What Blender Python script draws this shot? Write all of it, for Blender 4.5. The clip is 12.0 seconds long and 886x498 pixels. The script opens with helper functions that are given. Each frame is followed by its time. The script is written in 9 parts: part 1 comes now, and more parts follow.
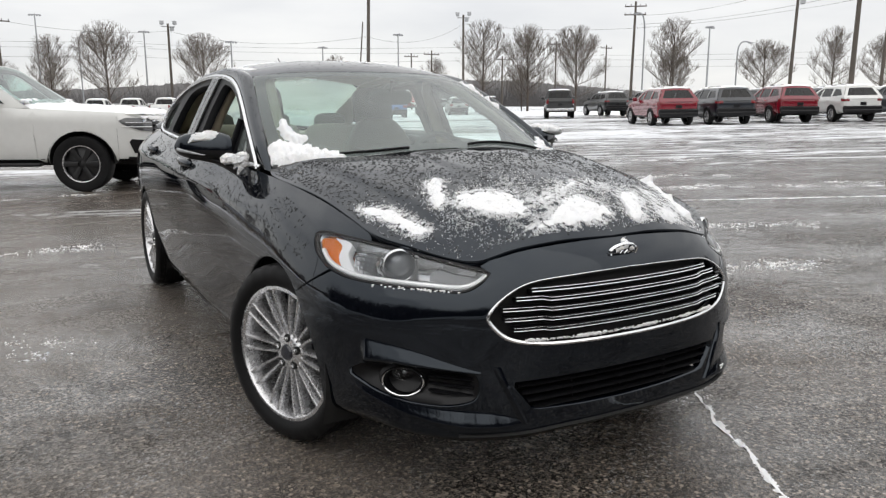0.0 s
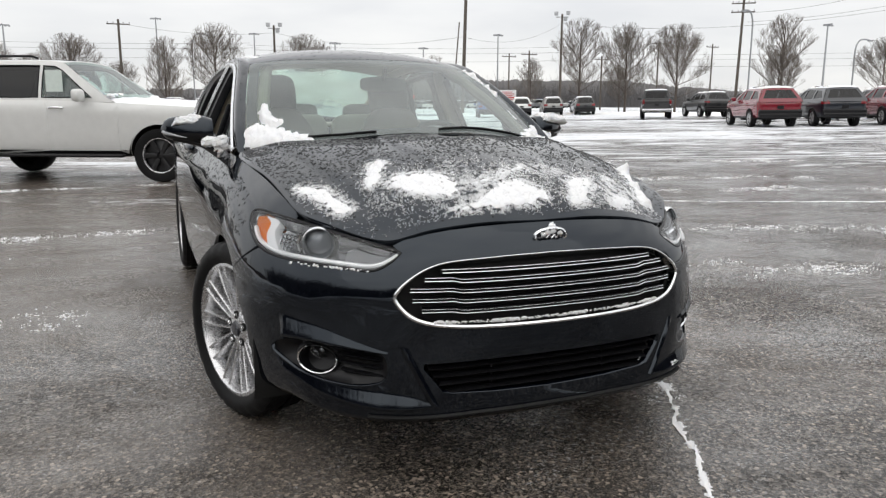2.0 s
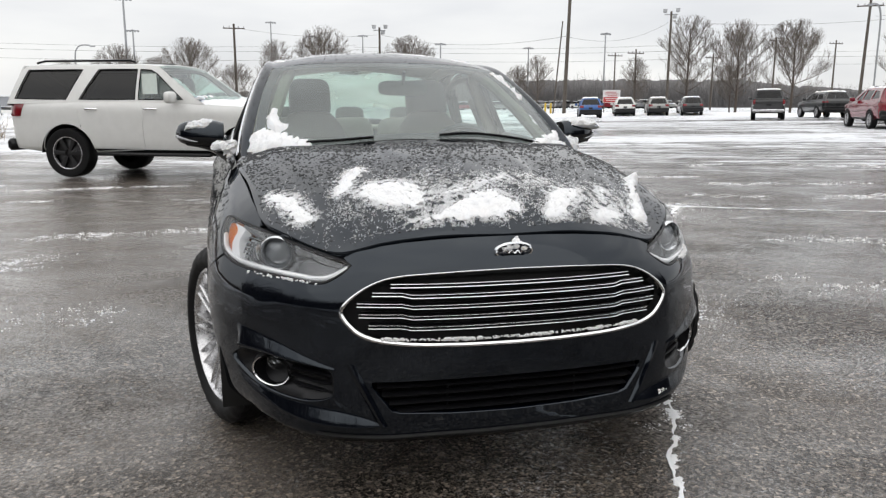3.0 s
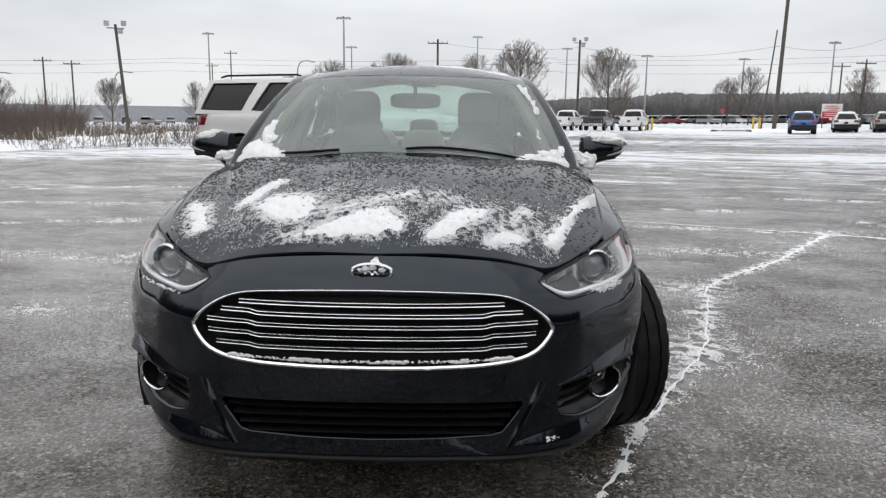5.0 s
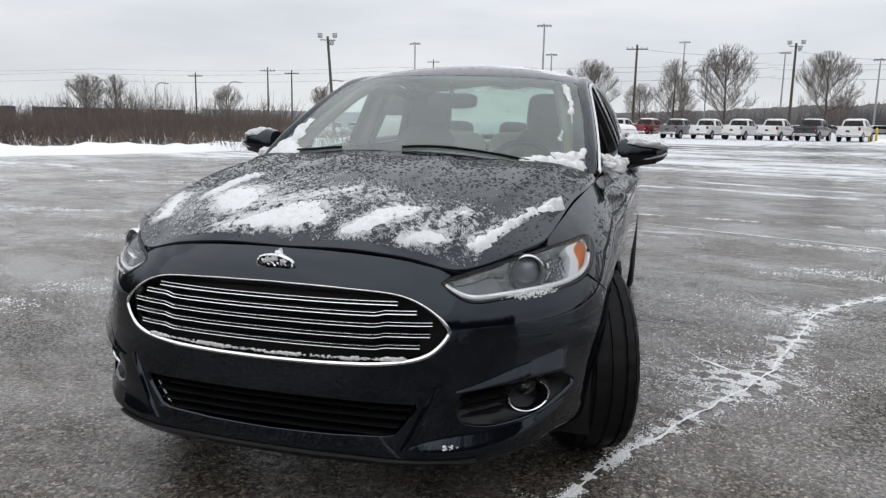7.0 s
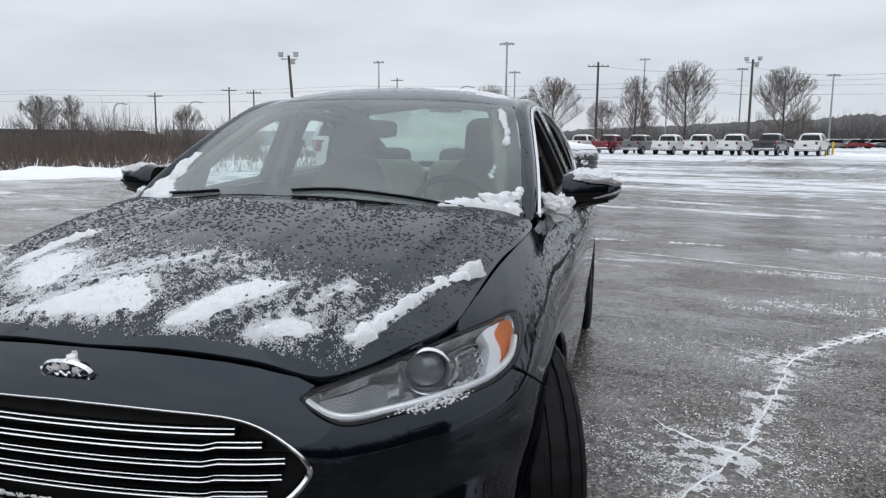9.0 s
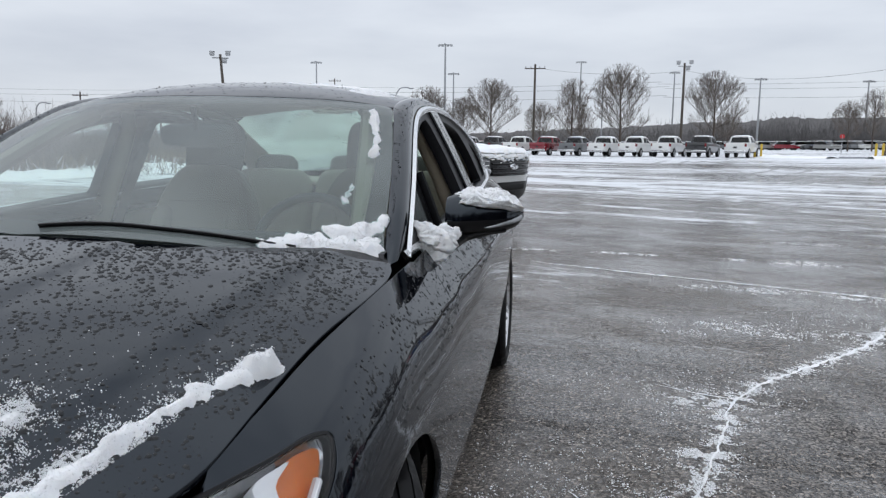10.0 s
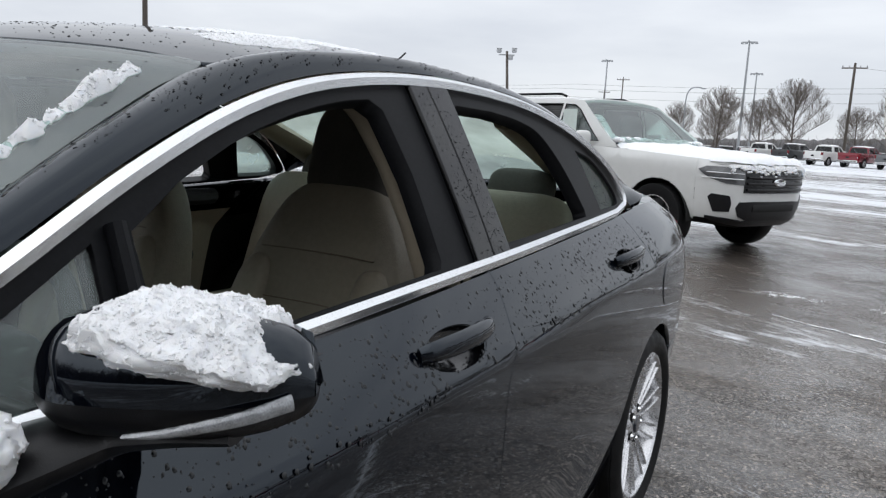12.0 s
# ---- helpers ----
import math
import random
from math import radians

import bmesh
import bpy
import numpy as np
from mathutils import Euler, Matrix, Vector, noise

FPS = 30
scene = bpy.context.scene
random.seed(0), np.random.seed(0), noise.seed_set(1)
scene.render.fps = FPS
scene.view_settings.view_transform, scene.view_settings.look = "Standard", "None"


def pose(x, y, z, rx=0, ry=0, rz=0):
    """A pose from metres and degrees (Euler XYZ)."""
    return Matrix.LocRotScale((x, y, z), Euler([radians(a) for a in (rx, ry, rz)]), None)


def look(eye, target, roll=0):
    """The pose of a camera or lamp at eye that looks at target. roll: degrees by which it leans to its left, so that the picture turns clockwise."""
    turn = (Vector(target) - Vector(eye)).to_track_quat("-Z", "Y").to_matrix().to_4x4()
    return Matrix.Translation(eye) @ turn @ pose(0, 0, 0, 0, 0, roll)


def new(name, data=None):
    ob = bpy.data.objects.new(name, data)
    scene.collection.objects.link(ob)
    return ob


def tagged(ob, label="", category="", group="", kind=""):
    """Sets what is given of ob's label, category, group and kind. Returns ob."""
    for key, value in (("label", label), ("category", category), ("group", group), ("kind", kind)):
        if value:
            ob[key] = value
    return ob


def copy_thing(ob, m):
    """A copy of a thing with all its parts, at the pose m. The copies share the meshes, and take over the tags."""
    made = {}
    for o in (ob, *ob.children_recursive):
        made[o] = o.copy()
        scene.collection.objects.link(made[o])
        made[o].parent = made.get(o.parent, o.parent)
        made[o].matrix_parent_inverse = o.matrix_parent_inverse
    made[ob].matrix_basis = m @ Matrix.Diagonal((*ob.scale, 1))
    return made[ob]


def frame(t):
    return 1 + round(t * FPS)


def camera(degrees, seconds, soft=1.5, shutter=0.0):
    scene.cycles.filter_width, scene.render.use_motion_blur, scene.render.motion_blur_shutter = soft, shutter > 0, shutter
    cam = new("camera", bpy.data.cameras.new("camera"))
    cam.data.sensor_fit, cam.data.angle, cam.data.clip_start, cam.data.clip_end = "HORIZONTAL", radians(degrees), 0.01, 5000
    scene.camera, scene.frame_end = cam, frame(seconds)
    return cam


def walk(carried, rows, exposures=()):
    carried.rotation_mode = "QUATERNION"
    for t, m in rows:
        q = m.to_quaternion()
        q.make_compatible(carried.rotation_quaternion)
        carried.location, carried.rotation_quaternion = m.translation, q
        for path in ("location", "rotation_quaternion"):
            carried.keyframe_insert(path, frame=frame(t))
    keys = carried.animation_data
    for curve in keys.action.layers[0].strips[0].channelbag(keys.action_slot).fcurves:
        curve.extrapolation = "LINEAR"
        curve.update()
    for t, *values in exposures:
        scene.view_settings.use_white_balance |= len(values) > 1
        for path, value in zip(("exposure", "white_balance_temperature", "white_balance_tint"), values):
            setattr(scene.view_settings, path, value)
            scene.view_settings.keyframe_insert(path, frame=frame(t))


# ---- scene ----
# ---------------------------------------------------------------- camera
cam = camera(61.0, 12.0, soft=1.3)
PATH = [
    (0, (-1.675, -2.596, 1.215), (-0.702, -0.889, 0.843), -0.1),
    (0.5, (-1.665, -2.613, 1.21), (-0.709, -0.896, 0.841), -0.2),
    (1, (-1.562, -2.682, 1.184), (-0.644, -0.944, 0.815), -0.2),
    (1.5, (-1.362, -2.774, 1.172), (-0.514, -1.001, 0.801), -0.1),
    (2, (-1.179, -2.825, 1.15), (-0.434, -1.006, 0.779), 0.2),
    (2.5, (-0.962, -2.858, 1.165), (-0.343, -0.993, 0.794), 0.3),
    (4.3, (-0.128, -2.835, 1.177), (0.026, -0.873, 0.82), 0.2),
    (4.5, (-0.03, -2.848, 1.181), (0.073, -0.881, 0.83), 0.4),
    (5, (0.219, -2.848, 1.18), (0.196, -0.878, 0.837), 0.7),
    (5.5, (0.451, -2.776, 1.161), (0.289, -0.812, 0.822), 1.1),
    (6, (0.654, -2.734, 1.153), (0.347, -0.787, 0.814), 1.5),
    (6.5, (0.865, -2.693, 1.155), (0.421, -0.772, 0.817), 1.6),
    (6.7, (0.936, -2.691, 1.156), (0.443, -0.783, 0.818), 1.6),
    (8.3, (1.08, -2.493, 1.187), (0.515, -0.6, 0.877), 0.8),
    (8.5, (1.068, -2.376, 1.197), (0.532, -0.473, 0.895), 0.7),
    (9, (1.044, -2.054, 1.22), (0.598, -0.125, 0.934), 0.6),
    (9.5, (1.059, -1.698, 1.223), (0.7, 0.25, 0.945), 0.5),
    (10, (1.15, -1.312, 1.25), (0.857, 0.646, 0.969), 0.7),
    (10.5, (1.321, -0.903, 1.266), (1.018, 1.052, 0.974), 1.0),
    (11, (1.456, -0.492, 1.279), (1.021, 1.437, 0.981), 1.6),
    (11.5, (1.489, -0.035, 1.3), (0.825, 1.827, 0.999), 2.5),
    (12, (1.477, 0.391, 1.281), (0.504, 2.111, 0.973), 3.1),
]
LOOKS = [(0, 0.23, 6760, 10), (2.5, 0.22, 6740, 10), (4.5, 0.09, 6600, 10), (6.5, 0.00, 6460, 10), (8.5, -0.05, 6330, 10), (9.5, -0.12, 6130, 10), (11, -0.06, 6120, 10), (12, 0.07, 6300, 10)]
walk(cam, [(t, look(eye, target, roll)) for t, eye, target, roll in PATH], LOOKS)

# ---------------------------------------------------------------- sky and sun: flat winter overcast
ELEVATION, AZIMUTH = radians(48), radians(200)
world = bpy.data.worlds.new("overcast")
scene.world = world
world.use_nodes = True
wn, wl = world.node_tree.nodes, world.node_tree.links
wn.clear()
w_out, w_bg = wn.new("ShaderNodeOutputWorld"), wn.new("ShaderNodeBackground")
w_sky = wn.new("ShaderNodeTexSky")
w_sky.sky_type, w_sky.sun_disc, w_sky.sun_elevation, w_sky.sun_rotation = "NISHITA", False, ELEVATION, AZIMUTH
w_geo = wn.new("ShaderNodeTexCoord")
w_sep = wn.new("ShaderNodeSeparateXYZ")
w_ramp = wn.new("ShaderNodeValToRGB")
w_map = wn.new("ShaderNodeMapping")
w_map.inputs["Scale"].default_value = (1.6, 1.6, 7.0)
w_noise = wn.new("ShaderNodeTexNoise")
w_noise.inputs["Scale"].default_value, w_noise.inputs["Detail"].default_value, w_noise.inputs["Roughness"].default_value = 1.6, 6.0, 0.5
w_cloud = wn.new("ShaderNodeValToRGB")
w_mul, w_mix, w_dim = wn.new("ShaderNodeMix"), wn.new("ShaderNodeMix"), wn.new("ShaderNodeVectorMath")
wl.new(w_geo.outputs["Generated"], w_sep.inputs[0])
wl.new(w_sep.outputs["Z"], w_ramp.inputs[0])
wl.new(w_geo.outputs["Generated"], w_map.inputs["Vector"])
wl.new(w_map.outputs[0], w_noise.inputs["Vector"])
wl.new(w_noise.outputs["Fac"], w_cloud.inputs[0])
r = w_ramp.color_ramp
r.elements[0].position, r.elements[0].color = 0.0, (0.80, 0.815, 0.84, 1)
r.elements[1].position, r.elements[1].color = 1.0, (1.40, 1.42, 1.46, 1)
e = r.elements.new(0.12)
e.color = (0.83, 0.845, 0.875, 1)
c = w_cloud.color_ramp
c.elements[0].position, c.elements[0].color = 0.34, (0.84, 0.85, 0.87, 1)
c.elements[1].position, c.elements[1].color = 0.62, (1.04, 1.04, 1.03, 1)
w_mul.data_type, w_mul.blend_type = "RGBA", "MULTIPLY"
w_mul.inputs["Factor"].default_value = 1.0
wl.new(w_ramp.outputs[0], w_mul.inputs["A"])
wl.new(w_cloud.outputs[0], w_mul.inputs["B"])
w_dim.operation = "SCALE"
w_dim.inputs["Scale"].default_value = 0.10
wl.new(w_sky.outputs[0], w_dim.inputs[0])
w_mix.data_type = "RGBA"
w_mix.inputs["Factor"].default_value = 0.92
wl.new(w_dim.outputs[0], w_mix.inputs["A"])
wl.new(w_mul.outputs["Result"], w_mix.inputs["B"])
wl.new(w_mix.outputs["Result"], w_bg.inputs["Color"])
w_bg.inputs["Strength"].default_value = 1.0
wl.new(w_bg.outputs[0], w_out.inputs[0])
sun = new("sun", bpy.data.lights.new("sun", "SUN"))
sun.data.energy, sun.data.angle, sun.data.color = 0.6, radians(100), (1.0, 0.97, 0.93)
sun.matrix_world = look((0, 0, 0), (-math.sin(AZIMUTH) * math.cos(ELEVATION), -math.cos(AZIMUTH) * math.cos(ELEVATION), -math.sin(ELEVATION)))

# ---------------------------------------------------------------- materials
def sockets(mat):
    nt = mat.node_tree
    return nt, nt.nodes["Principled BSDF"]


def mix_colour(nt, fac, a, b):
    n = nt.nodes.new("ShaderNodeMix")
    n.data_type = "RGBA"
    for key, val in (("Factor", fac), ("A", a), ("B", b)):
        sock = n.inputs[{"Factor": 0, "A": 6, "B": 7}[key]]
        if isinstance(val, (int, float)):
            sock.default_value = val
        elif isinstance(val, tuple):
            sock.default_value = (*val[:3], 1)
        else:
            nt.links.new(val, sock)
    return n.outputs[2]


def ramp(nt, fac, stops):
    n = nt.nodes.new("ShaderNodeValToRGB")
    els = n.color_ramp.elements
    while len(els) < len(stops):
        els.new(0.5)
    for el, (p, v) in zip(els, stops):
        el.position = p
        el.color = (v, v, v, 1) if isinstance(v, (int, float)) else (*v, 1)
    nt.links.new(fac, n.inputs[0])
    return n.outputs[0]


def noise_at(nt, scale, detail=4.0, rough=0.55, stretch=None, coords="Object", distort=0.0):
    tc = nt.nodes.new("ShaderNodeTexCoord")
    vec = tc.outputs[coords]
    if stretch:
        mp = nt.nodes.new("ShaderNodeMapping")
        mp.inputs["Scale"].default_value = stretch
        nt.links.new(vec, mp.inputs["Vector"])
        vec = mp.outputs[0]
    n = nt.nodes.new("ShaderNodeTexNoise")
    n.inputs["Scale"].default_value, n.inputs["Detail"].default_value, n.inputs["Roughness"].default_value = scale, detail, rough
    n.inputs["Distortion"].default_value = distort
    nt.links.new(vec, n.inputs["Vector"])
    return n.outputs["Fac"]


def bump(nt, height, strength, distance=0.01):
    b = nt.nodes.new("ShaderNodeBump")
    b.inputs["Strength"].default_value, b.inputs["Distance"].default_value = strength, distance
    nt.links.new(height, b.inputs["Height"])
    return b.outputs[0]


def material(name, colour, rough=0.5, metal=0.0, vary=0.15, scale=8.0, grain=0.0, grain_scale=200.0, coat=0.0, rough_vary=0.0, emit=None, spec=None, coat_ior=1.5, sheen=None):
    """A painted, plastic, metal or cloth surface with variation at two scales and fine relief."""
    m = bpy.data.materials.new(name)
    m.use_nodes = True
    nt, p = sockets(m)
    big = noise_at(nt, scale, 5.0)
    fine = noise_at(nt, scale * 11, 3.0)
    tone = mix_colour(nt, 0.5, big, fine)
    dark = tuple(c * (1 - vary) for c in colour)
    light = tuple(min(1, c * (1 + vary)) for c in colour)
    nt.links.new(mix_colour(nt, ramp(nt, tone, [(0.3, 0.0), (0.7, 1.0)]), dark, light), p.inputs["Base Color"])
    p.inputs["Metallic"].default_value = metal
    p.inputs["Coat Weight"].default_value = coat
    p.inputs["Coat Roughness"].default_value = 0.03
    p.inputs["Coat IOR"].default_value = coat_ior
    if spec is not None:
        p.inputs["Specular IOR Level"].default_value = spec
    if sheen:
        p.inputs["Specular Tint"].default_value = (*sheen, 1)
    if rough_vary:
        nt.links.new(ramp(nt, tone, [(0.3, max(0, rough - rough_vary)), (0.7, min(1, rough + rough_vary))]), p.inputs["Roughness"])
    else:
        p.inputs["Roughness"].default_value = rough
    if grain:
        nt.links.new(bump(nt, noise_at(nt, grain_scale, 2.0), grain, 0.002), p.inputs["Normal"])
    if emit:
        p.inputs["Emission Color"].default_value, p.inputs["Emission Strength"].default_value = (*emit[0], 1), emit[1]
    return m


def thin_glass(name, tint, gloss=1.0, rough=0.0, haze=0.0, wet=False):
    """A thin pane: it lets tinted light through and mirrors more at a slant; haze adds a film of dew."""
    m = bpy.data.materials.new(name)
    m.use_nodes = True
    nt = m.node_tree
    nt.nodes.clear()
    out, mix, clear, shine, fres = (nt.nodes.new("ShaderNode" + k) for k in ("OutputMaterial", "MixShader", "BsdfTransparent", "BsdfGlossy", "Fresnel"))
    clear.inputs[0].default_value = (*tint, 1)
    shine.inputs["Roughness"].default_value = rough
    fres.inputs["IOR"].default_value = 1.5
    mul = nt.nodes.new("ShaderNodeMath")
    mul.operation = "MULTIPLY"
    mul.inputs[1].default_value = gloss
    nt.links.new(fres.outputs[0], mul.inputs[0])
    nt.links.new(mul.outputs[0], mix.inputs[0])
    under = clear.outputs[0]
    if haze:
        film, mist = nt.nodes.new("ShaderNodeMixShader"), nt.nodes.new("ShaderNodeBsdfTranslucent" if wet else "ShaderNodeBsdfDiffuse")
        mist.inputs[0].default_value = (0.80, 0.95, 0.89, 1) if wet else (0.72, 0.80, 0.79, 1)
        nt.links.new(ramp(nt, noise_at(nt, 3.0, 5.0), [(0.3, haze * 0.7), (0.7, haze * 1.3)]), film.inputs[0])
        nt.links.new(under, film.inputs[1])
        nt.links.new(mist.outputs[0], film.inputs[2])
        under = film.outputs[0]
    nt.links.new(under, mix.inputs[1])
    nt.links.new(shine.outputs[0], mix.inputs[2])
    nt.links.new(mix.outputs[0], out.inputs[0])
    return m


PAINT = material("black_paint", (0.0013, 0.0018, 0.0036), 0.035, 0.0, 0.3, 6.0, spec=0.58, sheen=(0.80, 0.90, 1.0))
GLOSS = material("gloss_black", (0.0015, 0.0016, 0.002), 0.3, 0.0, 0.3, 6.0, coat=1.0, spec=0.02, coat_ior=1.39)
FRAME = material("satin_black", (0.008, 0.0084, 0.0095), 0.40, 0.0, 0.3, 12.0, spec=0.08)
TRIM = material("black_plastic", (0.006, 0.006, 0.007), 0.36, 0.0, 0.3, 20.0, 0.15, 600.0, spec=0.3)
UNDER = material("underbody", (0.006, 0.006, 0.006), 0.8, 0.0, 0.4, 10.0)
CHROME = material("chrome", (0.78, 0.79, 0.80), 0.07, 1.0, 0.06, 15.0, rough_vary=0.03)
ALLOY = material("alloy_wheel", (0.62, 0.62, 0.63), 0.27, 0.85, 0.12, 14.0, rough_vary=0.1)
ALLOY_DARK = material("alloy_pocket", (0.06, 0.06, 0.062), 0.45, 0.4, 0.3, 14.0)
RUBBER = material("tyre_rubber", (0.008, 0.008, 0.0085), 0.55, 0.0, 0.35, 18.0, 0.25, 300.0, rough_vary=0.15, spec=0.16)
LAMP_BOWL = material("lamp_bowl", (0.468, 0.474, 0.48), 0.15, 0.85, 0.30, 30.0, 0.5, 45.0)
SMOKE = material("smoked_bezel", (0.17, 0.174, 0.18), 0.20, 0.5, 0.3, 25.0, 0.3, 60.0)
SATIN = material("satin_chrome", (0.80, 0.81, 0.82), 0.24, 1.0, 0.03, 3.0, rough_vary=0.02)
REFLECT = material("lamp_reflector", (0.72, 0.73, 0.74), 0.10, 0.95, 0.25, 60.0, 0.9, 75.0)
LIGHT_STRIP = material("light_strip", (0.93, 0.94, 0.95), 0.18, 0.1, 0.05, 30.0)
AMBER = material("amber", (0.80, 0.20, 0.012), 0.22, 0.0, 0.15, 60.0, 0.3, 220.0, coat=0.5)
SIGNAL = material("signal_lens", (0.30, 0.31, 0.32), 0.12, 0.35, 0.5, 60.0, 0.9, 90.0, coat=0.6)
RED_GLASS = material("red_lens", (0.16, 0.006, 0.010), 0.12, 0.0, 0.2, 20.0, coat=0.6)
LAMP_DARK = material("dark_lamp", (0.10, 0.102, 0.105), 0.15, 0.3, 0.4, 20.0, 0.3, 60.0, coat=0.8)
BADGE = material("badge_enamel", (0.012, 0.014, 0.022), 0.18, 0.0, 0.2, 30.0, coat=0.5)
BULB = material("projector_glass", (0.20, 0.215, 0.23), 0.06, 0.25, 0.2, 40.0, coat=1.0)
LEATHER = material("beige_leather", (0.24, 0.21, 0.16), 0.55, 0.0, 0.12, 7.0, 0.5, 260.0)
CLOTH_DARK = material("dark_cover", (0.075, 0.069, 0.060), 0.75, 0.0, 0.2, 12.0, 0.4, 500.0)
BEIGE = material("beige_trim", (0.36, 0.31, 0.235), 0.6, 0.0, 0.1, 9.0, 0.3, 400.0)
HEADLINER = material("headliner", (0.45, 0.40, 0.33), 0.9, 0.0, 0.08, 9.0)
CHARCOAL = material("charcoal_trim", (0.034, 0.034, 0.037), 0.6, 0.0, 0.2, 20.0, 0.3, 400.0)
MIRROR = material("mirror_glass", (0.85, 0.86, 0.87), 0.01, 1.0, 0.02, 5.0)
GLASS = thin_glass("dewy_glass", (0.68, 0.84, 0.79), 0.88, 0.0, 0.15)
GLASS_REAR = thin_glass("rear_glass", (0.66, 0.86, 0.78), 0.5, 0.03, 0.55, True)
GLASS_DARK = thin_glass("privacy_glass", (0.05, 0.055, 0.06), 1.0)
CLEAR = thin_glass("clear_lens", (0.90, 0.91, 0.92), 0.9)


def snow_material():
    m = bpy.data.materials.new("snow")
    m.use_nodes = True
    nt, p = sockets(m)
    fine = noise_at(nt, 55.0, 6.0, 0.7)
    nt.links.new(mix_colour(nt, fine, (0.83, 0.845, 0.87), (0.935, 0.94, 0.945)), p.inputs["Base Color"])
    p.inputs["Roughness"].default_value = 0.75
    p.inputs["Subsurface Weight"].default_value = 0.35
    p.inputs["Subsurface Radius"].default_value = (0.02, 0.022, 0.025)
    p.inputs["Subsurface Scale"].default_value = 0.3
    nt.links.new(bump(nt, noise_at(nt, 190.0, 6.0, 0.75), 0.55, 0.005), p.inputs["Normal"])
    return m


SNOW = snow_material()


def water_material():
    m = bpy.data.materials.new("water_beads")
    m.use_nodes = True
    nt, p = sockets(m)
    tone = noise_at(nt, 60.0, 2.0)
    nt.links.new(mix_colour(nt, tone, (0.010, 0.011, 0.012), (0.03, 0.032, 0.034)), p.inputs["Base Color"])
    p.inputs["Roughness"].default_value = 0.05
    p.inputs["IOR"].default_value = 1.33
    return m


BEADS = water_material()


LANE_TURN = 24.7


def asphalt_material():
    """Old wet asphalt: aggregate, damp sheen, dry patches, a tone ramp across the lot, frost dust and trodden snow
    further off.
    """
    m = bpy.data.materials.new("wet_asphalt")
    m.use_nodes = True
    nt, p = sockets(m)
    grit = noise_at(nt, 150.0, 4.0, 0.75)
    vor = nt.nodes.new("ShaderNodeTexVoronoi")
    vor.inputs["Scale"].default_value = 92.0
    tc = nt.nodes.new("ShaderNodeTexCoord")
    nt.links.new(tc.outputs["Object"], vor.inputs["Vector"])
    stone = mix_colour(nt, ramp(nt, vor.outputs["Color"], [(0.40, 0.0), (0.76, 0.28), (0.96, 1.0)]), (0.003, 0.0026, 0.0022), (0.78, 0.65, 0.52))
    small = nt.nodes.new("ShaderNodeTexVoronoi")
    small.inputs["Scale"].default_value = 210.0
    nt.links.new(tc.outputs["Object"], small.inputs["Vector"])
    stone = mix_colour(nt, ramp(nt, small.outputs["Color"], [(0.68, 0.0), (0.93, 0.85)]), stone, (0.40, 0.335, 0.275))
    patch = noise_at(nt, 0.42, 6.0, 0.6, (1.0, 1.9, 1.0), distort=0.6)
    base = mix_colour(nt, ramp(nt, patch, [(0.36, 0.0), (0.64, 1.0)]), stone, mix_colour(nt, 0.35, stone, (0.080, 0.069, 0.059)))
    base = mix_colour(nt, ramp(nt, grit, [(0.57, 0.0), (0.72, 0.6)]), base, (0.30, 0.275, 0.25))
    # Brightness ramp put into the base colour: lighter at -x, darker at +x.
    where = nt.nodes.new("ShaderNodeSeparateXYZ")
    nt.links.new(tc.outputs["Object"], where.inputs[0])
    side_tone = nt.nodes.new("ShaderNodeMath")
    side_tone.operation = "MULTIPLY_ADD"
    side_tone.inputs[1].default_value = 0.045
    nt.links.new(where.outputs["X"], side_tone.inputs[0])
    # Beyond y = 1 the same ramp shifts towards the lighter colour.
    back_tone = nt.nodes.new("ShaderNodeMapRange")
    back_tone.inputs["From Min"].default_value, back_tone.inputs["From Max"].default_value, back_tone.inputs["To Max"].default_value = 1.0, 5.0, -0.13
    nt.links.new(where.outputs["Y"], back_tone.inputs["Value"])
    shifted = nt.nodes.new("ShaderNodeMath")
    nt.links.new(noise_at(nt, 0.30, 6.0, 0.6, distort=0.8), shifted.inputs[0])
    nt.links.new(back_tone.outputs[0], shifted.inputs[1])
    nt.links.new(shifted.outputs[0], side_tone.inputs[2])
    base = mix_colour(nt, ramp(nt, side_tone.outputs[0], [(0.30, 0.75), (0.45, 0.35), (0.53, 0.0)]), base, mix_colour(nt, 0.55, base, (0.33, 0.29, 0.255)))
    base = mix_colour(nt, ramp(nt, side_tone.outputs[0], [(0.50, 0.0), (0.66, 0.42)]), base, mix_colour(nt, 0.6, base, (0.018, 0.016, 0.014)))
    frost_at = ramp(nt, noise_at(nt, 0.75, 7.0, 0.68, (1.0, 1.35, 1.0), distort=0.5), [(0.49, 0.0), (0.60, 1.0)])
    frost = ramp(nt, noise_at(nt, 48.0, 6.0, 0.85), [(0.55, 0.0), (0.62, 0.9)])
    both_ = nt.nodes.new("ShaderNodeMath")
    both_.operation = "MULTIPLY"
    nt.links.new(frost_at, both_.inputs[0])
    nt.links.new(frost, both_.inputs[1])
    base = mix_colour(nt, both_.outputs[0], base, (0.62, 0.64, 0.66))
    # blown snow: torn streaks along the lane, few on the driven lane, closing up further off
    turn = nt.nodes.new("ShaderNodeMapping")
    turn.inputs["Rotation"].default_value = (0, 0, radians(LANE_TURN))
    nt.links.new(tc.outputs["Object"], turn.inputs["Vector"])
    lane = nt.nodes.new("ShaderNodeSeparateXYZ")
    nt.links.new(turn.outputs[0], lane.inputs[0])

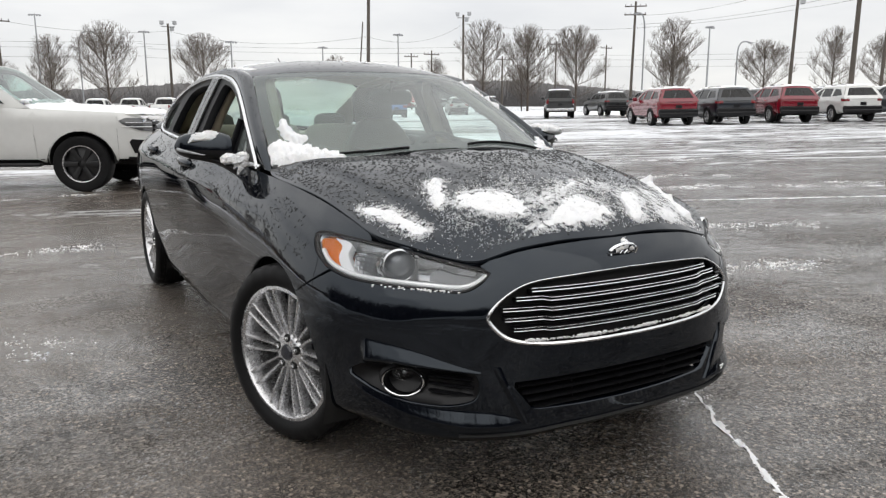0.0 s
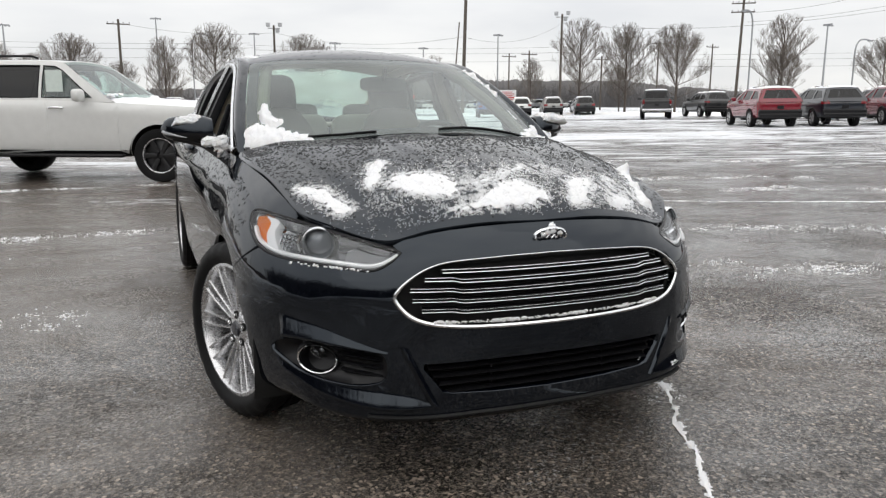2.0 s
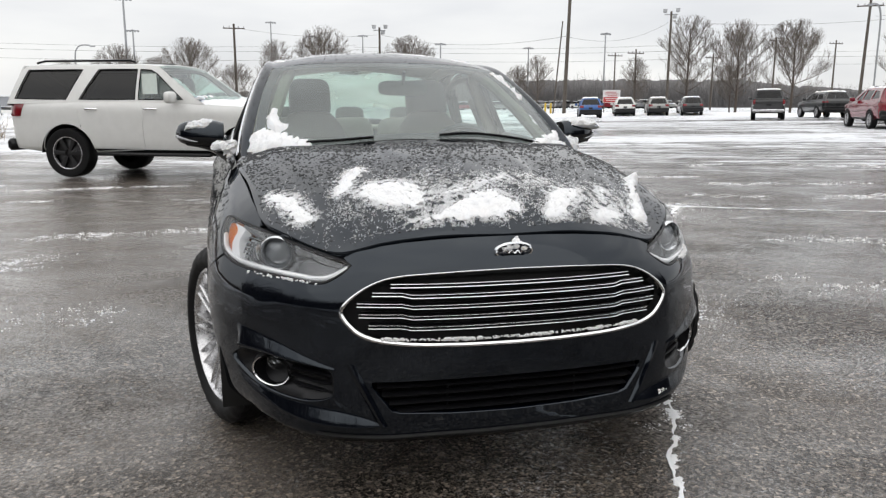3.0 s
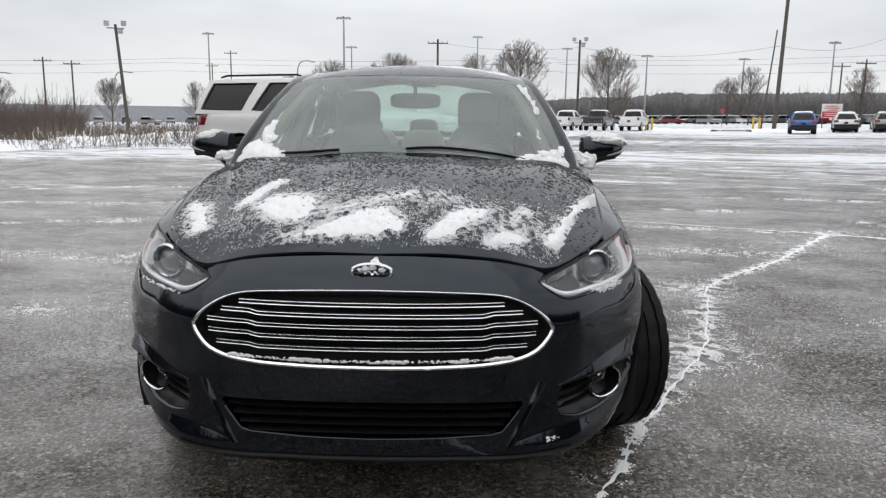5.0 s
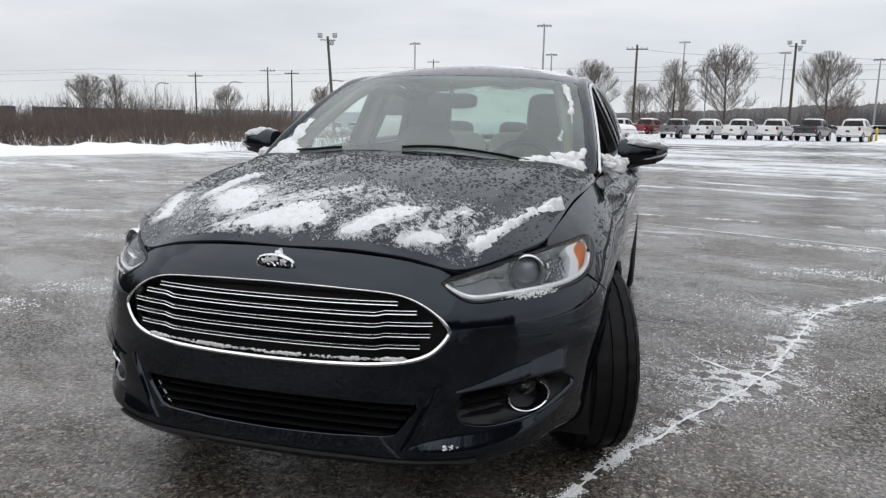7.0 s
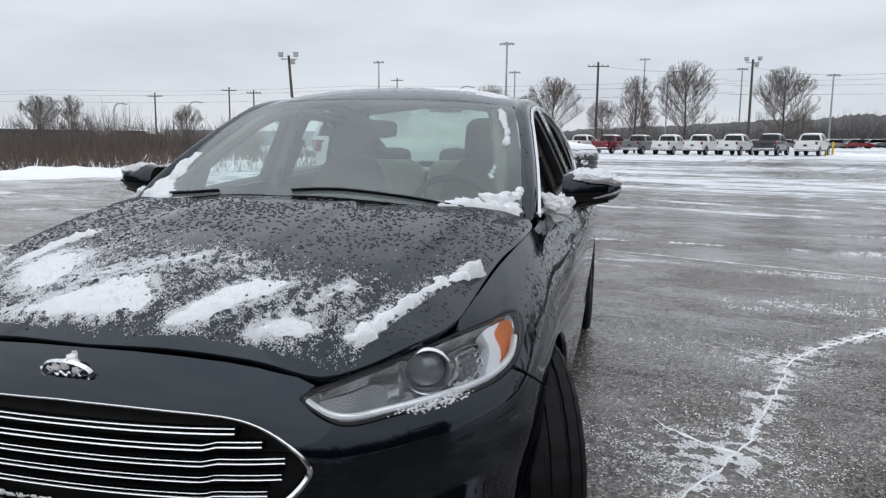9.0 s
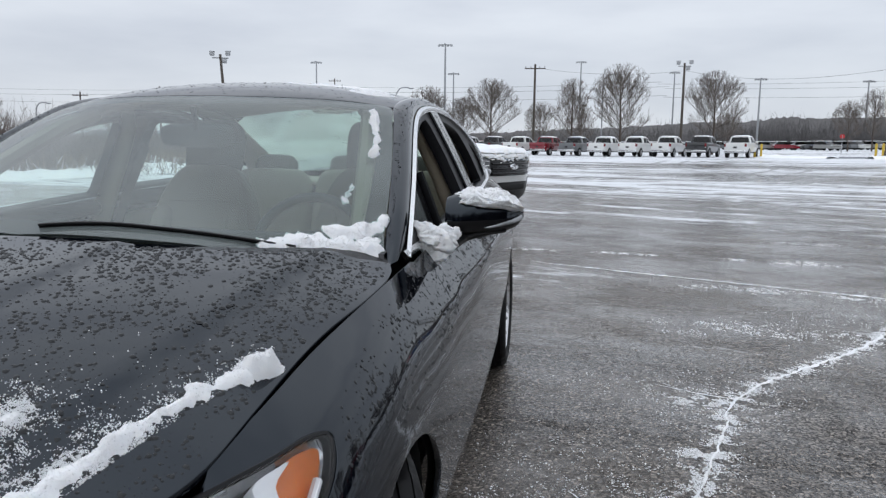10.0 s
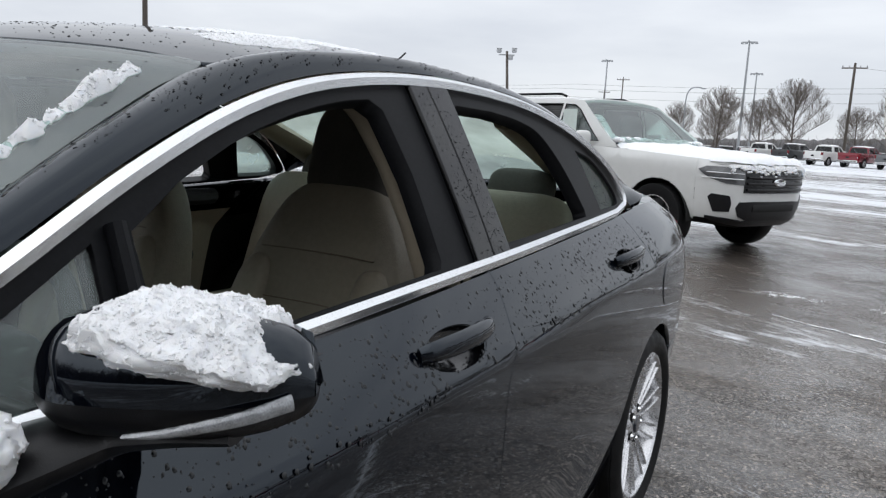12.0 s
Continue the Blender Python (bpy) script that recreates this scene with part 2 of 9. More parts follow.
    def lane_noise(scale, detail, rough, stretch, distort):
        mp = nt.nodes.new("ShaderNodeMapping")
        mp.inputs["Scale"].default_value = stretch
        nt.links.new(turn.outputs[0], mp.inputs["Vector"])
        n = nt.nodes.new("ShaderNodeTexNoise")
        n.inputs["Scale"].default_value, n.inputs["Detail"].default_value, n.inputs["Roughness"].default_value, n.inputs["Distortion"].default_value = scale, detail, rough, distort
        nt.links.new(mp.outputs[0], n.inputs["Vector"])
        return n.outputs["Fac"]

    def blend(a, ka, b, kb):
        """a times ka plus b times kb."""
        one = nt.nodes.new("ShaderNodeMath")
        one.operation = "MULTIPLY"
        one.inputs[1].default_value = ka
        nt.links.new(a, one.inputs[0])
        two = nt.nodes.new("ShaderNodeMath")
        two.operation = "MULTIPLY_ADD"
        two.inputs[1].default_value = kb
        nt.links.new(b, two.inputs[0])
        nt.links.new(one.outputs[0], two.inputs[2])
        return two.outputs[0]

    reach = nt.nodes.new("ShaderNodeMapRange")
    reach.inputs["From Min"].default_value, reach.inputs["From Max"].default_value = 0.0, 60.0
    away = nt.nodes.new("ShaderNodeVectorMath")
    away.operation = "LENGTH"
    nt.links.new(tc.outputs["Object"], away.inputs[0])
    nt.links.new(away.outputs["Value"], reach.inputs["Value"])
    cover = ramp(nt, reach.outputs[0], [(0.0, 0.0), (0.10, 0.07), (0.20, 0.17), (0.30, 0.24), (0.40, 0.32), (0.52, 0.28), (0.75, 0.24), (1.0, 0.40)])
    across = nt.nodes.new("ShaderNodeMapRange")
    across.inputs["From Min"].default_value, across.inputs["From Max"].default_value = 0.0, 20.0
    nt.links.new(lane.outputs["Y"], across.inputs["Value"])
    driven = ramp(nt, across.outputs[0], [(0.315, 0.0), (0.35, 1.0), (0.52, 1.0), (0.60, 0.0)])
    streak = lane_noise(0.60, 9.0, 0.68, (0.52, 1.7, 1.0), 1.8)
    broad = lane_noise(0.11, 5.0, 0.55, (0.42, 1.7, 1.0), 0.9)
    torn = lane_noise(5.0, 7.0, 0.78, (0.55, 1.8, 1.0), 0.2)
    level = blend(blend(streak, 0.62, broad, 0.56), 1.0, torn, 0.35)
    level = blend(level, 1.0, cover, 0.62)
    level = blend(level, 1.0, driven, -0.10)
    snow = ramp(nt, level, [(0.89, 0.0), (0.93, 0.45), (0.98, 0.95)])
    base = mix_colour(nt, driven, base, mix_colour(nt, 0.45, base, (0.115, 0.092, 0.078)))
    base = mix_colour(nt, 0.30, base, (0.004, 0.0035, 0.003))
    colour = mix_colour(nt, snow, base, (0.80, 0.82, 0.85))
    nt.links.new(colour, p.inputs["Base Color"])
    wet = noise_at(nt, 0.8, 7.0, 0.66, (0.7, 1.9, 1.0), distort=0.8)
    gloss = ramp(nt, wet, [(0.30, 0.08), (0.50, 0.24), (0.70, 0.44)])
    nt.links.new(ramp(nt, vor.outputs["Color"], [(0.25, 0.08), (0.65, 0.35), (0.9, 1.0)]), p.inputs["Specular IOR Level"])
    relief = mix_colour(nt, 0.45, vor.outputs["Distance"], grit)
    def vector(kind, a, b):
        n = nt.nodes.new("ShaderNodeVectorMath")
        n.operation = kind
        nt.links.new(a, n.inputs[0])
        if b is not None:
            if isinstance(b, tuple):
                n.inputs[1].default_value = b
            else:
                nt.links.new(b, n.inputs[1])
        return n.outputs[0]

    lean_a = vector("MULTIPLY", vector("SUBTRACT", vor.outputs["Color"], (0.5, 0.5, 0.5)), (0.62, 0.62, 0.0))
    lean_b = vector("MULTIPLY", vector("SUBTRACT", small.outputs["Color"], (0.5, 0.5, 0.5)), (0.50, 0.50, 0.0))
    tilted = vector("NORMALIZE", vector("ADD", vector("ADD", bump(nt, relief, 1.0, 0.009), lean_a), lean_b), None)
    # smooth sheets of meltwater lie between the bare, pebbled patches
    pooled = blend(lane_noise(0.85, 8.0, 0.70, (0.7, 1.2, 1.0), 0.3), 0.72, lane_noise(9.0, 6.0, 0.8, (0.8, 1.2, 1.0), 0.0), 0.28)
    film = ramp(nt, pooled, [(0.42, 0.10), (0.56, 0.85), (0.66, 1.0)])
    plain = nt.nodes.new("ShaderNodeNewGeometry").outputs["Normal"]
    ripple = nt.nodes.new("ShaderNodeMix")
    ripple.data_type = "VECTOR"
    calm = nt.nodes.new("ShaderNodeMath")
    calm.operation = "MULTIPLY"
    calm.inputs[1].default_value = 0.58
    nt.links.new(film, calm.inputs[0])
    nt.links.new(calm.outputs[0], ripple.inputs[0])
    nt.links.new(tilted, ripple.inputs[4])
    nt.links.new(plain, ripple.inputs[5])
    nt.links.new(vector("NORMALIZE", ripple.outputs[1], None), p.inputs["Normal"])
    nt.links.new(mix_colour(nt, snow, mix_colour(nt, film, gloss, (0.24, 0.24, 0.24)), (0.75, 0.75, 0.75)), p.inputs["Roughness"])
    nt.links.new(mix_colour(nt, snow, film, (0.0, 0.0, 0.0)), p.inputs["Coat Weight"])
    p.inputs["Coat Roughness"].default_value = 0.12
    p.inputs["Coat IOR"].default_value = 1.45
    rough_film = mix_colour(nt, 0.25, relief, noise_at(nt, 24.0, 6.0, 0.75))
    nt.links.new(bump(nt, rough_film, 0.45, 0.006), p.inputs["Coat Normal"])
    return m


ASPHALT = asphalt_material()

# ---------------------------------------------------------------- geometry helpers
from mathutils.geometry import delaunay_2d_cdt


def slopes(x, y):
    """Monotone slopes along the last axis, for a cubic that does not overshoot."""
    h = np.diff(x, axis=-1)
    d = np.diff(y, axis=-1) / np.where(h == 0, 1e-9, h)
    m = np.zeros_like(y)
    a, b = d[..., :-1], d[..., 1:]
    w1, w2 = 2 * h[..., 1:] + h[..., :-1], h[..., 1:] + 2 * h[..., :-1]
    ok = a * b > 0
    m[..., 1:-1] = np.where(ok, (w1 + w2) / (w1 / np.where(ok, a, 1) + w2 / np.where(ok, b, 1)), 0)
    m[..., 0], m[..., -1] = d[..., 0], d[..., -1]
    return m


def hermite(xk, yk, x):
    """Cubic through (xk, yk) at x. xk, yk: (K,) or (N, K); x: (N,)."""
    x = np.asarray(x, float)
    xk, yk = np.broadcast_to(xk, x.shape + np.shape(xk)[-1:]), np.broadcast_to(yk, x.shape + np.shape(yk)[-1:])
    m = slopes(xk, yk)
    i = (x[..., None] >= xk[..., 1:-1]).sum(-1)[..., None]
    pick = lambda a, j: np.take_along_axis(a, j, -1)[..., 0]
    x0, x1, y0, y1, m0, m1 = pick(xk, i), pick(xk, i + 1), pick(yk, i), pick(yk, i + 1), pick(m, i), pick(m, i + 1)
    h = np.where(x1 == x0, 1e-9, x1 - x0)
    t = (x - x0) / h
    inside = ((2 * t**3 - 3 * t**2 + 1) * y0 + (t**3 - 2 * t**2 + t) * h * m0 + (-2 * t**3 + 3 * t**2) * y1 + (t**3 - t**2) * h * m1)
    return np.where(t < 0, y0 + m0 * (x - x0), np.where(t > 1, y1 + m1 * (x - x1), inside))


def spline(points, n=12, closed=False):
    """A smooth curve (centripetal Catmull-Rom) through points of any dimension."""
    p = np.array(points, float)
    p = np.vstack([p[-1], p, p[0], p[1]]) if closed else np.vstack([2 * p[0] - p[1], p, 2 * p[-1] - p[-2]])
    out = []
    for a, b, c, d in zip(p, p[1:], p[2:], p[3:]):
        k = [0.0]
        for q, r in ((a, b), (b, c), (c, d)):
            k.append(k[-1] + max(np.linalg.norm(r - q), 1e-6) ** 0.5)
        t = np.linspace(k[1], k[2], n, endpoint=False)[:, None]
        a1, a2, a3 = [(k[j + 1] - t) / (k[j + 1] - k[j]) * q + (t - k[j]) / (k[j + 1] - k[j]) * r for j, (q, r) in enumerate(((a, b), (b, c), (c, d)))]
        b1, b2 = (k[2] - t) / (k[2] - k[0]) * a1 + (t - k[0]) / (k[2] - k[0]) * a2, (k[3] - t) / (k[3] - k[1]) * a2 + (t - k[1]) / (k[3] - k[1]) * a3
        out.append((k[2] - t) / (k[2] - k[1]) * b1 + (t - k[1]) / (k[2] - k[1]) * b2)
    out = np.vstack(out)
    return out if closed else np.vstack([out, p[-2]])


def resample(line, step, closed=True):
    """Points about step apart along a polyline; corners stay."""
    p = np.array(line, float)
    q = np.vstack([p, p[:1]]) if closed else p
    out = []
    for a, b in zip(q, q[1:]):
        n = max(1, int(round(np.linalg.norm(b - a) / step)))
        out += [a + (b - a) * i / n for i in range(n)]
    if not closed:
        out.append(q[-1])
    return np.array(out)


def thin(line, step):
    """Drops points that lie closer than step to the one before."""
    out = [np.array(line[0], float)]
    for p in line[1:]:
        if np.linalg.norm(np.array(p) - out[-1]) > step:
            out.append(np.array(p, float))
    if np.linalg.norm(out[-1] - out[0]) < step * 0.5:
        out.pop()
    return np.array(out)


def inside(poly, pts):
    poly, pts = np.asarray(poly), np.asarray(pts)
    hit = np.zeros(len(pts), bool)
    for (x0, y0), (x1, y1) in zip(poly, np.roll(poly, -1, 0)):
        if y0 != y1:
            hit ^= ((y0 > pts[:, 1]) != (y1 > pts[:, 1])) & (pts[:, 0] < (x1 - x0) * (pts[:, 1] - y0) / (y1 - y0) + x0)
    return hit


def shrink(poly, d):
    """Moves a closed outline inwards by d."""
    p = np.asarray(poly, float)
    area = 0.5 * np.sum(p[:, 0] * np.roll(p[:, 1], -1) - np.roll(p[:, 0], -1) * p[:, 1])
    e = np.roll(p, -1, 0) - np.roll(p, 1, 0)
    n = np.stack([-e[:, 1], e[:, 0]], 1) / np.maximum(np.linalg.norm(e, axis=1), 1e-9)[:, None]
    return p + n * d * np.sign(area)


def near(poly, pts):
    """Distance from points to a closed outline."""
    best = np.full(len(pts), 1e9)
    for a, b in zip(poly, np.roll(poly, -1, 0)):
        ab = b - a
        t = np.clip(((pts - a) @ ab) / max(ab @ ab, 1e-12), 0, 1)
        best = np.minimum(best, np.linalg.norm(pts - a - t[:, None] * ab, axis=1))
    return best


def mesh(name, verts, faces, mat, parent=None, label="", smooth=True, normals=None, ids=None):
    """Links one mesh object. mat: a material or a list of them, then ids names the one of each face."""
    me = bpy.data.meshes.new(name)
    me.from_pydata([tuple(map(float, v)) for v in verts], [], [tuple(int(i) for i in f) for f in faces])
    for m in mat if isinstance(mat, (list, tuple)) else [mat]:
        me.materials.append(m)
    if ids is not None:
        me.polygons.foreach_set("material_index", np.asarray(ids, np.int32))
    if smooth:
        me.polygons.foreach_set("use_smooth", np.ones(len(me.polygons), bool))
    if normals is not None:
        me.normals_split_custom_set_from_vertices([tuple(map(float, n)) for n in normals])
    me.update()
    ob = new(name, me)
    if parent is not None:
        ob.parent = parent
    if label:
        ob["label"] = label
    return ob


def surface_normals(S, pts, e=2e-3):
    a = S(pts + (e, 0)) - S(pts - (e, 0))
    b = S(pts + (0, e)) - S(pts - (0, e))
    n = np.cross(a, b)
    return n / np.maximum(np.linalg.norm(n, axis=1), 1e-12)[:, None]


def panel(name, S, outline, mat, parent, step=0.03, holes=(), edge=0.012, gap=0.002, flip=False, label="", lift=0.0, bump=None):
    """A sheet on the surface S(points in the plane) inside outline, less the holes, with its rim folded inwards by edge."""
    loops = [shrink(outline, gap)] + [shrink(h, -gap) for h in holes]
    loops = [resample(l, step) for l in loops]
    rim = np.vstack(loops)
    lo, hi = loops[0].min(0), loops[0].max(0)
    gx, gy = np.meshgrid(np.arange(lo[0] + step / 2, hi[0], step), np.arange(lo[1] + step / 2, hi[1], step))
    gx = gx + (np.arange(gx.shape[0]) % 2)[:, None] * step / 2
    grid = np.stack([gx.ravel(), gy.ravel()], 1)
    keep = inside(loops[0], grid)
    for h in loops[1:]:
        keep &= ~inside(h, grid)
    grid = grid[keep]
    for l in loops:
        if len(grid):
            grid = grid[near(l, grid) > step * 0.45]
    flat = np.vstack([rim, grid]) if len(grid) else rim
    edges, k = [], 0
    for l in loops:
        edges += [(k + i, k + (i + 1) % len(l)) for i in range(len(l))]
        k += len(l)
    got = delaunay_2d_cdt([Vector(p) for p in flat], edges, [], 0, 1e-7, True)
    pts, tris, origin = np.array([tuple(v) for v in got[0]]), np.array(got[2]), got[3]
    mid = pts[tris].mean(1)
    ok = inside(loops[0], mid)
    for h in loops[1:]:
        ok &= ~inside(h, mid)
    tris = tris[ok]
    n = surface_normals(S, pts)
    pos = S(pts)
    if flip:
        n = -n
    if lift:
        pos = pos + n * lift
    if bump is not None:
        pos = pos + n * bump(pts)[:, None]
    a, b, c = pos[tris[:, 0]], pos[tris[:, 1]], pos[tris[:, 2]]
    turn = (np.cross(b - a, c - a) * n[tris[:, 0]]).sum(1) < 0
    tris[turn] = tris[turn][:, ::-1]
    verts, faces, norms = list(pos), [tuple(t) for t in tris], list(n)
    if edge:
        count = {}
        for t in faces:
            for i, j in ((t[0], t[1]), (t[1], t[2]), (t[2], t[0])):
                count[(i, j)] = count.get((i, j), 0) + 1
        free = [(i, j) for i, j in count if (j, i) not in count]
        top, low = {}, {}
        for i, j in free:
            out = np.cross(pos[j] - pos[i], n[i])
            out = out / max(np.linalg.norm(out), 1e-9)
            for q in (i, j):
                if q not in top:
                    top[q] = len(verts)
                    verts.append(pos[q] + out * 0.0008 - n[q] * 0.0015), norms.append(out * 0.8 + n[q] * 0.6)
                    low[q] = len(verts)
                    verts.append(pos[q] - n[q] * edge), norms.append(out)
        for i, j in free:
            faces.append((j, i, top[i], top[j]))
            faces.append((top[j], top[i], low[i], low[j]))
    return mesh(name, verts, faces, mat, parent, label, True, norms if bump is None else None)


class Geo:
    """Collects simple solids into one mesh."""

    def __init__(self):
        self.v, self.f = [], []

    def add(self, verts, faces, m=None):
        k = len(self.v)
        for p in verts:
            self.v.append(tuple(m @ Vector(p)) if m is not None else tuple(map(float, p)))
        self.f += [tuple(int(i) + k for i in f) for f in faces]
        return self

    def box(self, centre, size, r=0.0, m=None):
        """A box with chamfered edges."""
        h = np.array(size, float) / 2
        r = min(r, min(h) * 0.95)
        base = pose(*centre) if m is None else m @ pose(*centre)
        if r <= 0:
            v = [(x * h[0], y * h[1], z * h[2]) for x in (-1, 1) for y in (-1, 1) for z in (-1, 1)]
            return self.add(v, [(0, 1, 3, 2), (4, 6, 7, 5), (0, 4, 5, 1), (2, 3, 7, 6), (0, 2, 6, 4), (1, 5, 7, 3)], base)
        v, at = [], {}
        for s in [(x, y, z) for x in (-1, 1) for y in (-1, 1) for z in (-1, 1)]:
            for ax in range(3):
                at[s, ax] = len(v)
                v.append([s[i] * (h[i] - (0 if i == ax else r)) for i in range(3)])
        f = []
        for ax in range(3):
            b, c = (ax + 1) % 3, (ax + 2) % 3
            for sg in (-1, 1):
                ring = []
                for p, q in ((-1, -1), (1, -1), (1, 1), (-1, 1)):
                    s = [0, 0, 0]
                    s[ax], s[b], s[c] = sg, p, q
                    ring.append(at[tuple(s), ax])
                f.append(ring if sg > 0 else ring[::-1])
            for p in (-1, 1):
                for q in (-1, 1):
                    s0, s1 = [0, 0, 0], [0, 0, 0]
                    s0[ax], s1[ax] = -1, 1
                    s0[b] = s1[b] = p
                    s0[c] = s1[c] = q
                    ring = [at[tuple(s0), b], at[tuple(s1), b], at[tuple(s1), c], at[tuple(s0), c]]
                    f.append(ring[::-1] if p * q > 0 else ring)
        for s in [(x, y, z) for x in (-1, 1) for y in (-1, 1) for z in (-1, 1)]:
            ring = [at[s, 0], at[s, 1], at[s, 2]]
            f.append(ring if s[0] * s[1] * s[2] > 0 else ring[::-1])
        return self.add(v, f, base)

    def tube(self, line, radius, sides=8, caps=True, closed=False):
        """A round bar along a line; radius may be a list. A pair (a, b) as radius gives an oval bar."""
        p = [Vector(q) for q in line]
        n = len(p)
        rad = radius if isinstance(radius, list) else [radius] * n
        k, up = len(self.v), None
        for i in range(n):
            a, b = (p[i - 1], p[(i + 1) % n]) if closed else (p[max(i - 1, 0)], p[min(i + 1, n - 1)])
            t = (b - a).normalized()
            if up is None:
                up = t.orthogonal().normalized() if abs(t.z) > 0.95 else Vector((0, 0, 1))
            s = t.cross(up).normalized()
            u = s.cross(t).normalized()
            up = u
            ra, rb = rad[i] if isinstance(rad[i], tuple) else (rad[i], rad[i])
            for j in range(sides):
                w = 2 * math.pi * j / sides
                self.v.append(tuple(p[i] + s * (ra * math.cos(w)) + u * (rb * math.sin(w))))
        rings = n if closed else n - 1
        for i in range(rings):
            for j in range(sides):
                a, b = k + i * sides + j, k + i * sides + (j + 1) % sides
                c, d = k + ((i + 1) % n) * sides + (j + 1) % sides, k + ((i + 1) % n) * sides + j
                self.f.append((a, d, c, b))
        if caps and not closed:
            self.f.append(tuple(k + j for j in range(sides)))
            self.f.append(tuple(k + (n - 1) * sides + j for j in reversed(range(sides))))
        return self

    def lathe(self, profile, sides=24, m=None, closed=False):
        """Turns a profile of (radius, along) about the x axis."""
        k, n = len(self.v), len(profile)
        for r, a in profile:
            for j in range(sides):
                w = 2 * math.pi * j / sides
                p = Vector((a, r * math.cos(w), r * math.sin(w)))
                self.v.append(tuple(m @ p) if m is not None else tuple(p))
        for i in range(n if closed else n - 1):
            for j in range(sides):
                a, b = k + i * sides + j, k + i * sides + (j + 1) % sides
                c, d = k + ((i + 1) % n) * sides + (j + 1) % sides, k + ((i + 1) % n) * sides + j
                self.f.append((a, b, c, d))
        return self

    def grid(self, rows, flip=False):
        """A sheet through rows of points."""
        k, w = len(self.v), len(rows[0])
        for r in rows:
            self.v += [tuple(map(float, p)) for p in r]
        for i in range(len(rows) - 1):
            for j in range(w - 1):
                f = (k + i * w + j, k + i * w + j + 1, k + (i + 1) * w + j + 1, k + (i + 1) * w + j)
                self.f.append(f[::-1] if flip else f)
        return self

    def prism(self, outline, lo, hi, axis=0):
        """A flat outline pulled along an axis, from lo to hi."""
        k, n = len(self.v), len(outline)
        for h in (lo, hi):
            for a, b in outline:
                p = [a, b]
                p.insert(axis, h)
                self.v.append(tuple(map(float, p)))
        self.f += [(k + i, k + (i + 1) % n, k + n + (i + 1) % n, k + n + i) for i in range(n)]
        self.f += [tuple(k + i for i in reversed(range(n))), tuple(k + n + i for i in range(n))]
        return self


def part(name, geo, mat, parent=None, label="", smooth=True, m=None):
    """One mesh object from a Geo, under a thing or a part."""
    bm = bmesh.new()
    vs = [bm.verts.new(v) for v in geo.v]
    for f in geo.f:
        if len(set(f)) > 2:
            try:
                bm.faces.new([vs[i] for i in f])
            except ValueError:
                pass
    bmesh.ops.recalc_face_normals(bm, faces=bm.faces)
    me = bpy.data.meshes.new(name)
    if smooth:
        for f in bm.faces:
            f.smooth = True
        for e in bm.edges:
            if len(e.link_faces) == 2 and e.calc_face_angle(0) > 0.7:
                e.smooth = False
    bm.to_mesh(me)
    bm.free()
    me.materials.append(mat)
    ob = new(name, me)
    if parent is not None:
        ob.parent = parent
    if m is not None:
        ob.matrix_basis = m
    if label:
        ob["label"] = label
    return ob

# ---------------------------------------------------------------- ground
def ground_z(x, y):
    """The lot falls slightly towards the brush and rises towards the parked rows."""
    return 0.016 * (x - 6.0 * np.tanh(x / 6.0)) * np.clip(1.4 - np.abs(x) / 160.0, 0.3, 1.0)


def axis_steps(limit, fine, grow):
    out, step = [0.0], fine
    while out[-1] < limit:
        out.append(out[-1] + step)
        step *= grow
    return np.array(out)


ax = axis_steps(1500, 0.8, 1.12)
gx = np.r_[-ax[:0:-1], ax]
gy = np.r_[-ax[:0:-1], ax] + 4.0
X, Y = np.meshgrid(gx, gy)
Zg = ground_z(X, Y)
w = len(gx)
faces = [(j * w + i, j * w + i + 1, (j + 1) * w + i + 1, (j + 1) * w + i) for j in range(len(gy) - 1) for i in range(w - 1)]
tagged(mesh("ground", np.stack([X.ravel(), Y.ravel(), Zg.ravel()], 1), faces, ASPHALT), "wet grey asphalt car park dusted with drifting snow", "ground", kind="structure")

# ---------------------------------------------------------------- snow lying on the ground
def level(p):
    p = np.asarray(p, float)
    return np.stack([p[:, 0], p[:, 1], ground_z(p[:, 0], p[:, 1])], 1)


def ribbon(line, widths, seed, jag=0.5, step=0.014):
    """The outline of a ragged band along a line."""
    c = resample(spline(line, 10), step, False)
    w = np.interp(np.linspace(0, 1, len(c)), np.linspace(0, 1, len(widths)), widths)
    t = np.gradient(c, axis=0)
    n = np.stack([-t[:, 1], t[:, 0]], 1) / np.maximum(np.linalg.norm(t, axis=1), 1e-9)[:, None]
    wob = lambda k: np.array([max(0.12, 0.30 + 1.3 * abs(noise.noise(Vector((q[0] * 7 + k, q[1] * 7, seed)))) + jag * noise.noise(Vector((q[0] * 21, q[1] * 21 + k, seed))) + 0.35 * noise.noise(Vector((q[0] * 55, q[1] * 55 + k, seed)))) for q in c])
    shift = np.array([noise.noise(Vector((q[0] * 6, q[1] * 6, seed + 9))) * 0.022 + noise.noise(Vector((q[0] * 22, q[1] * 22, seed + 5))) * 0.005 for q in c])[:, None] * n
    a, b = c + shift + n * (w * wob(0))[:, None], c + shift - n * (w * wob(30))[:, None]
    return thin(np.vstack([a, b[::-1]]), step * 0.3)


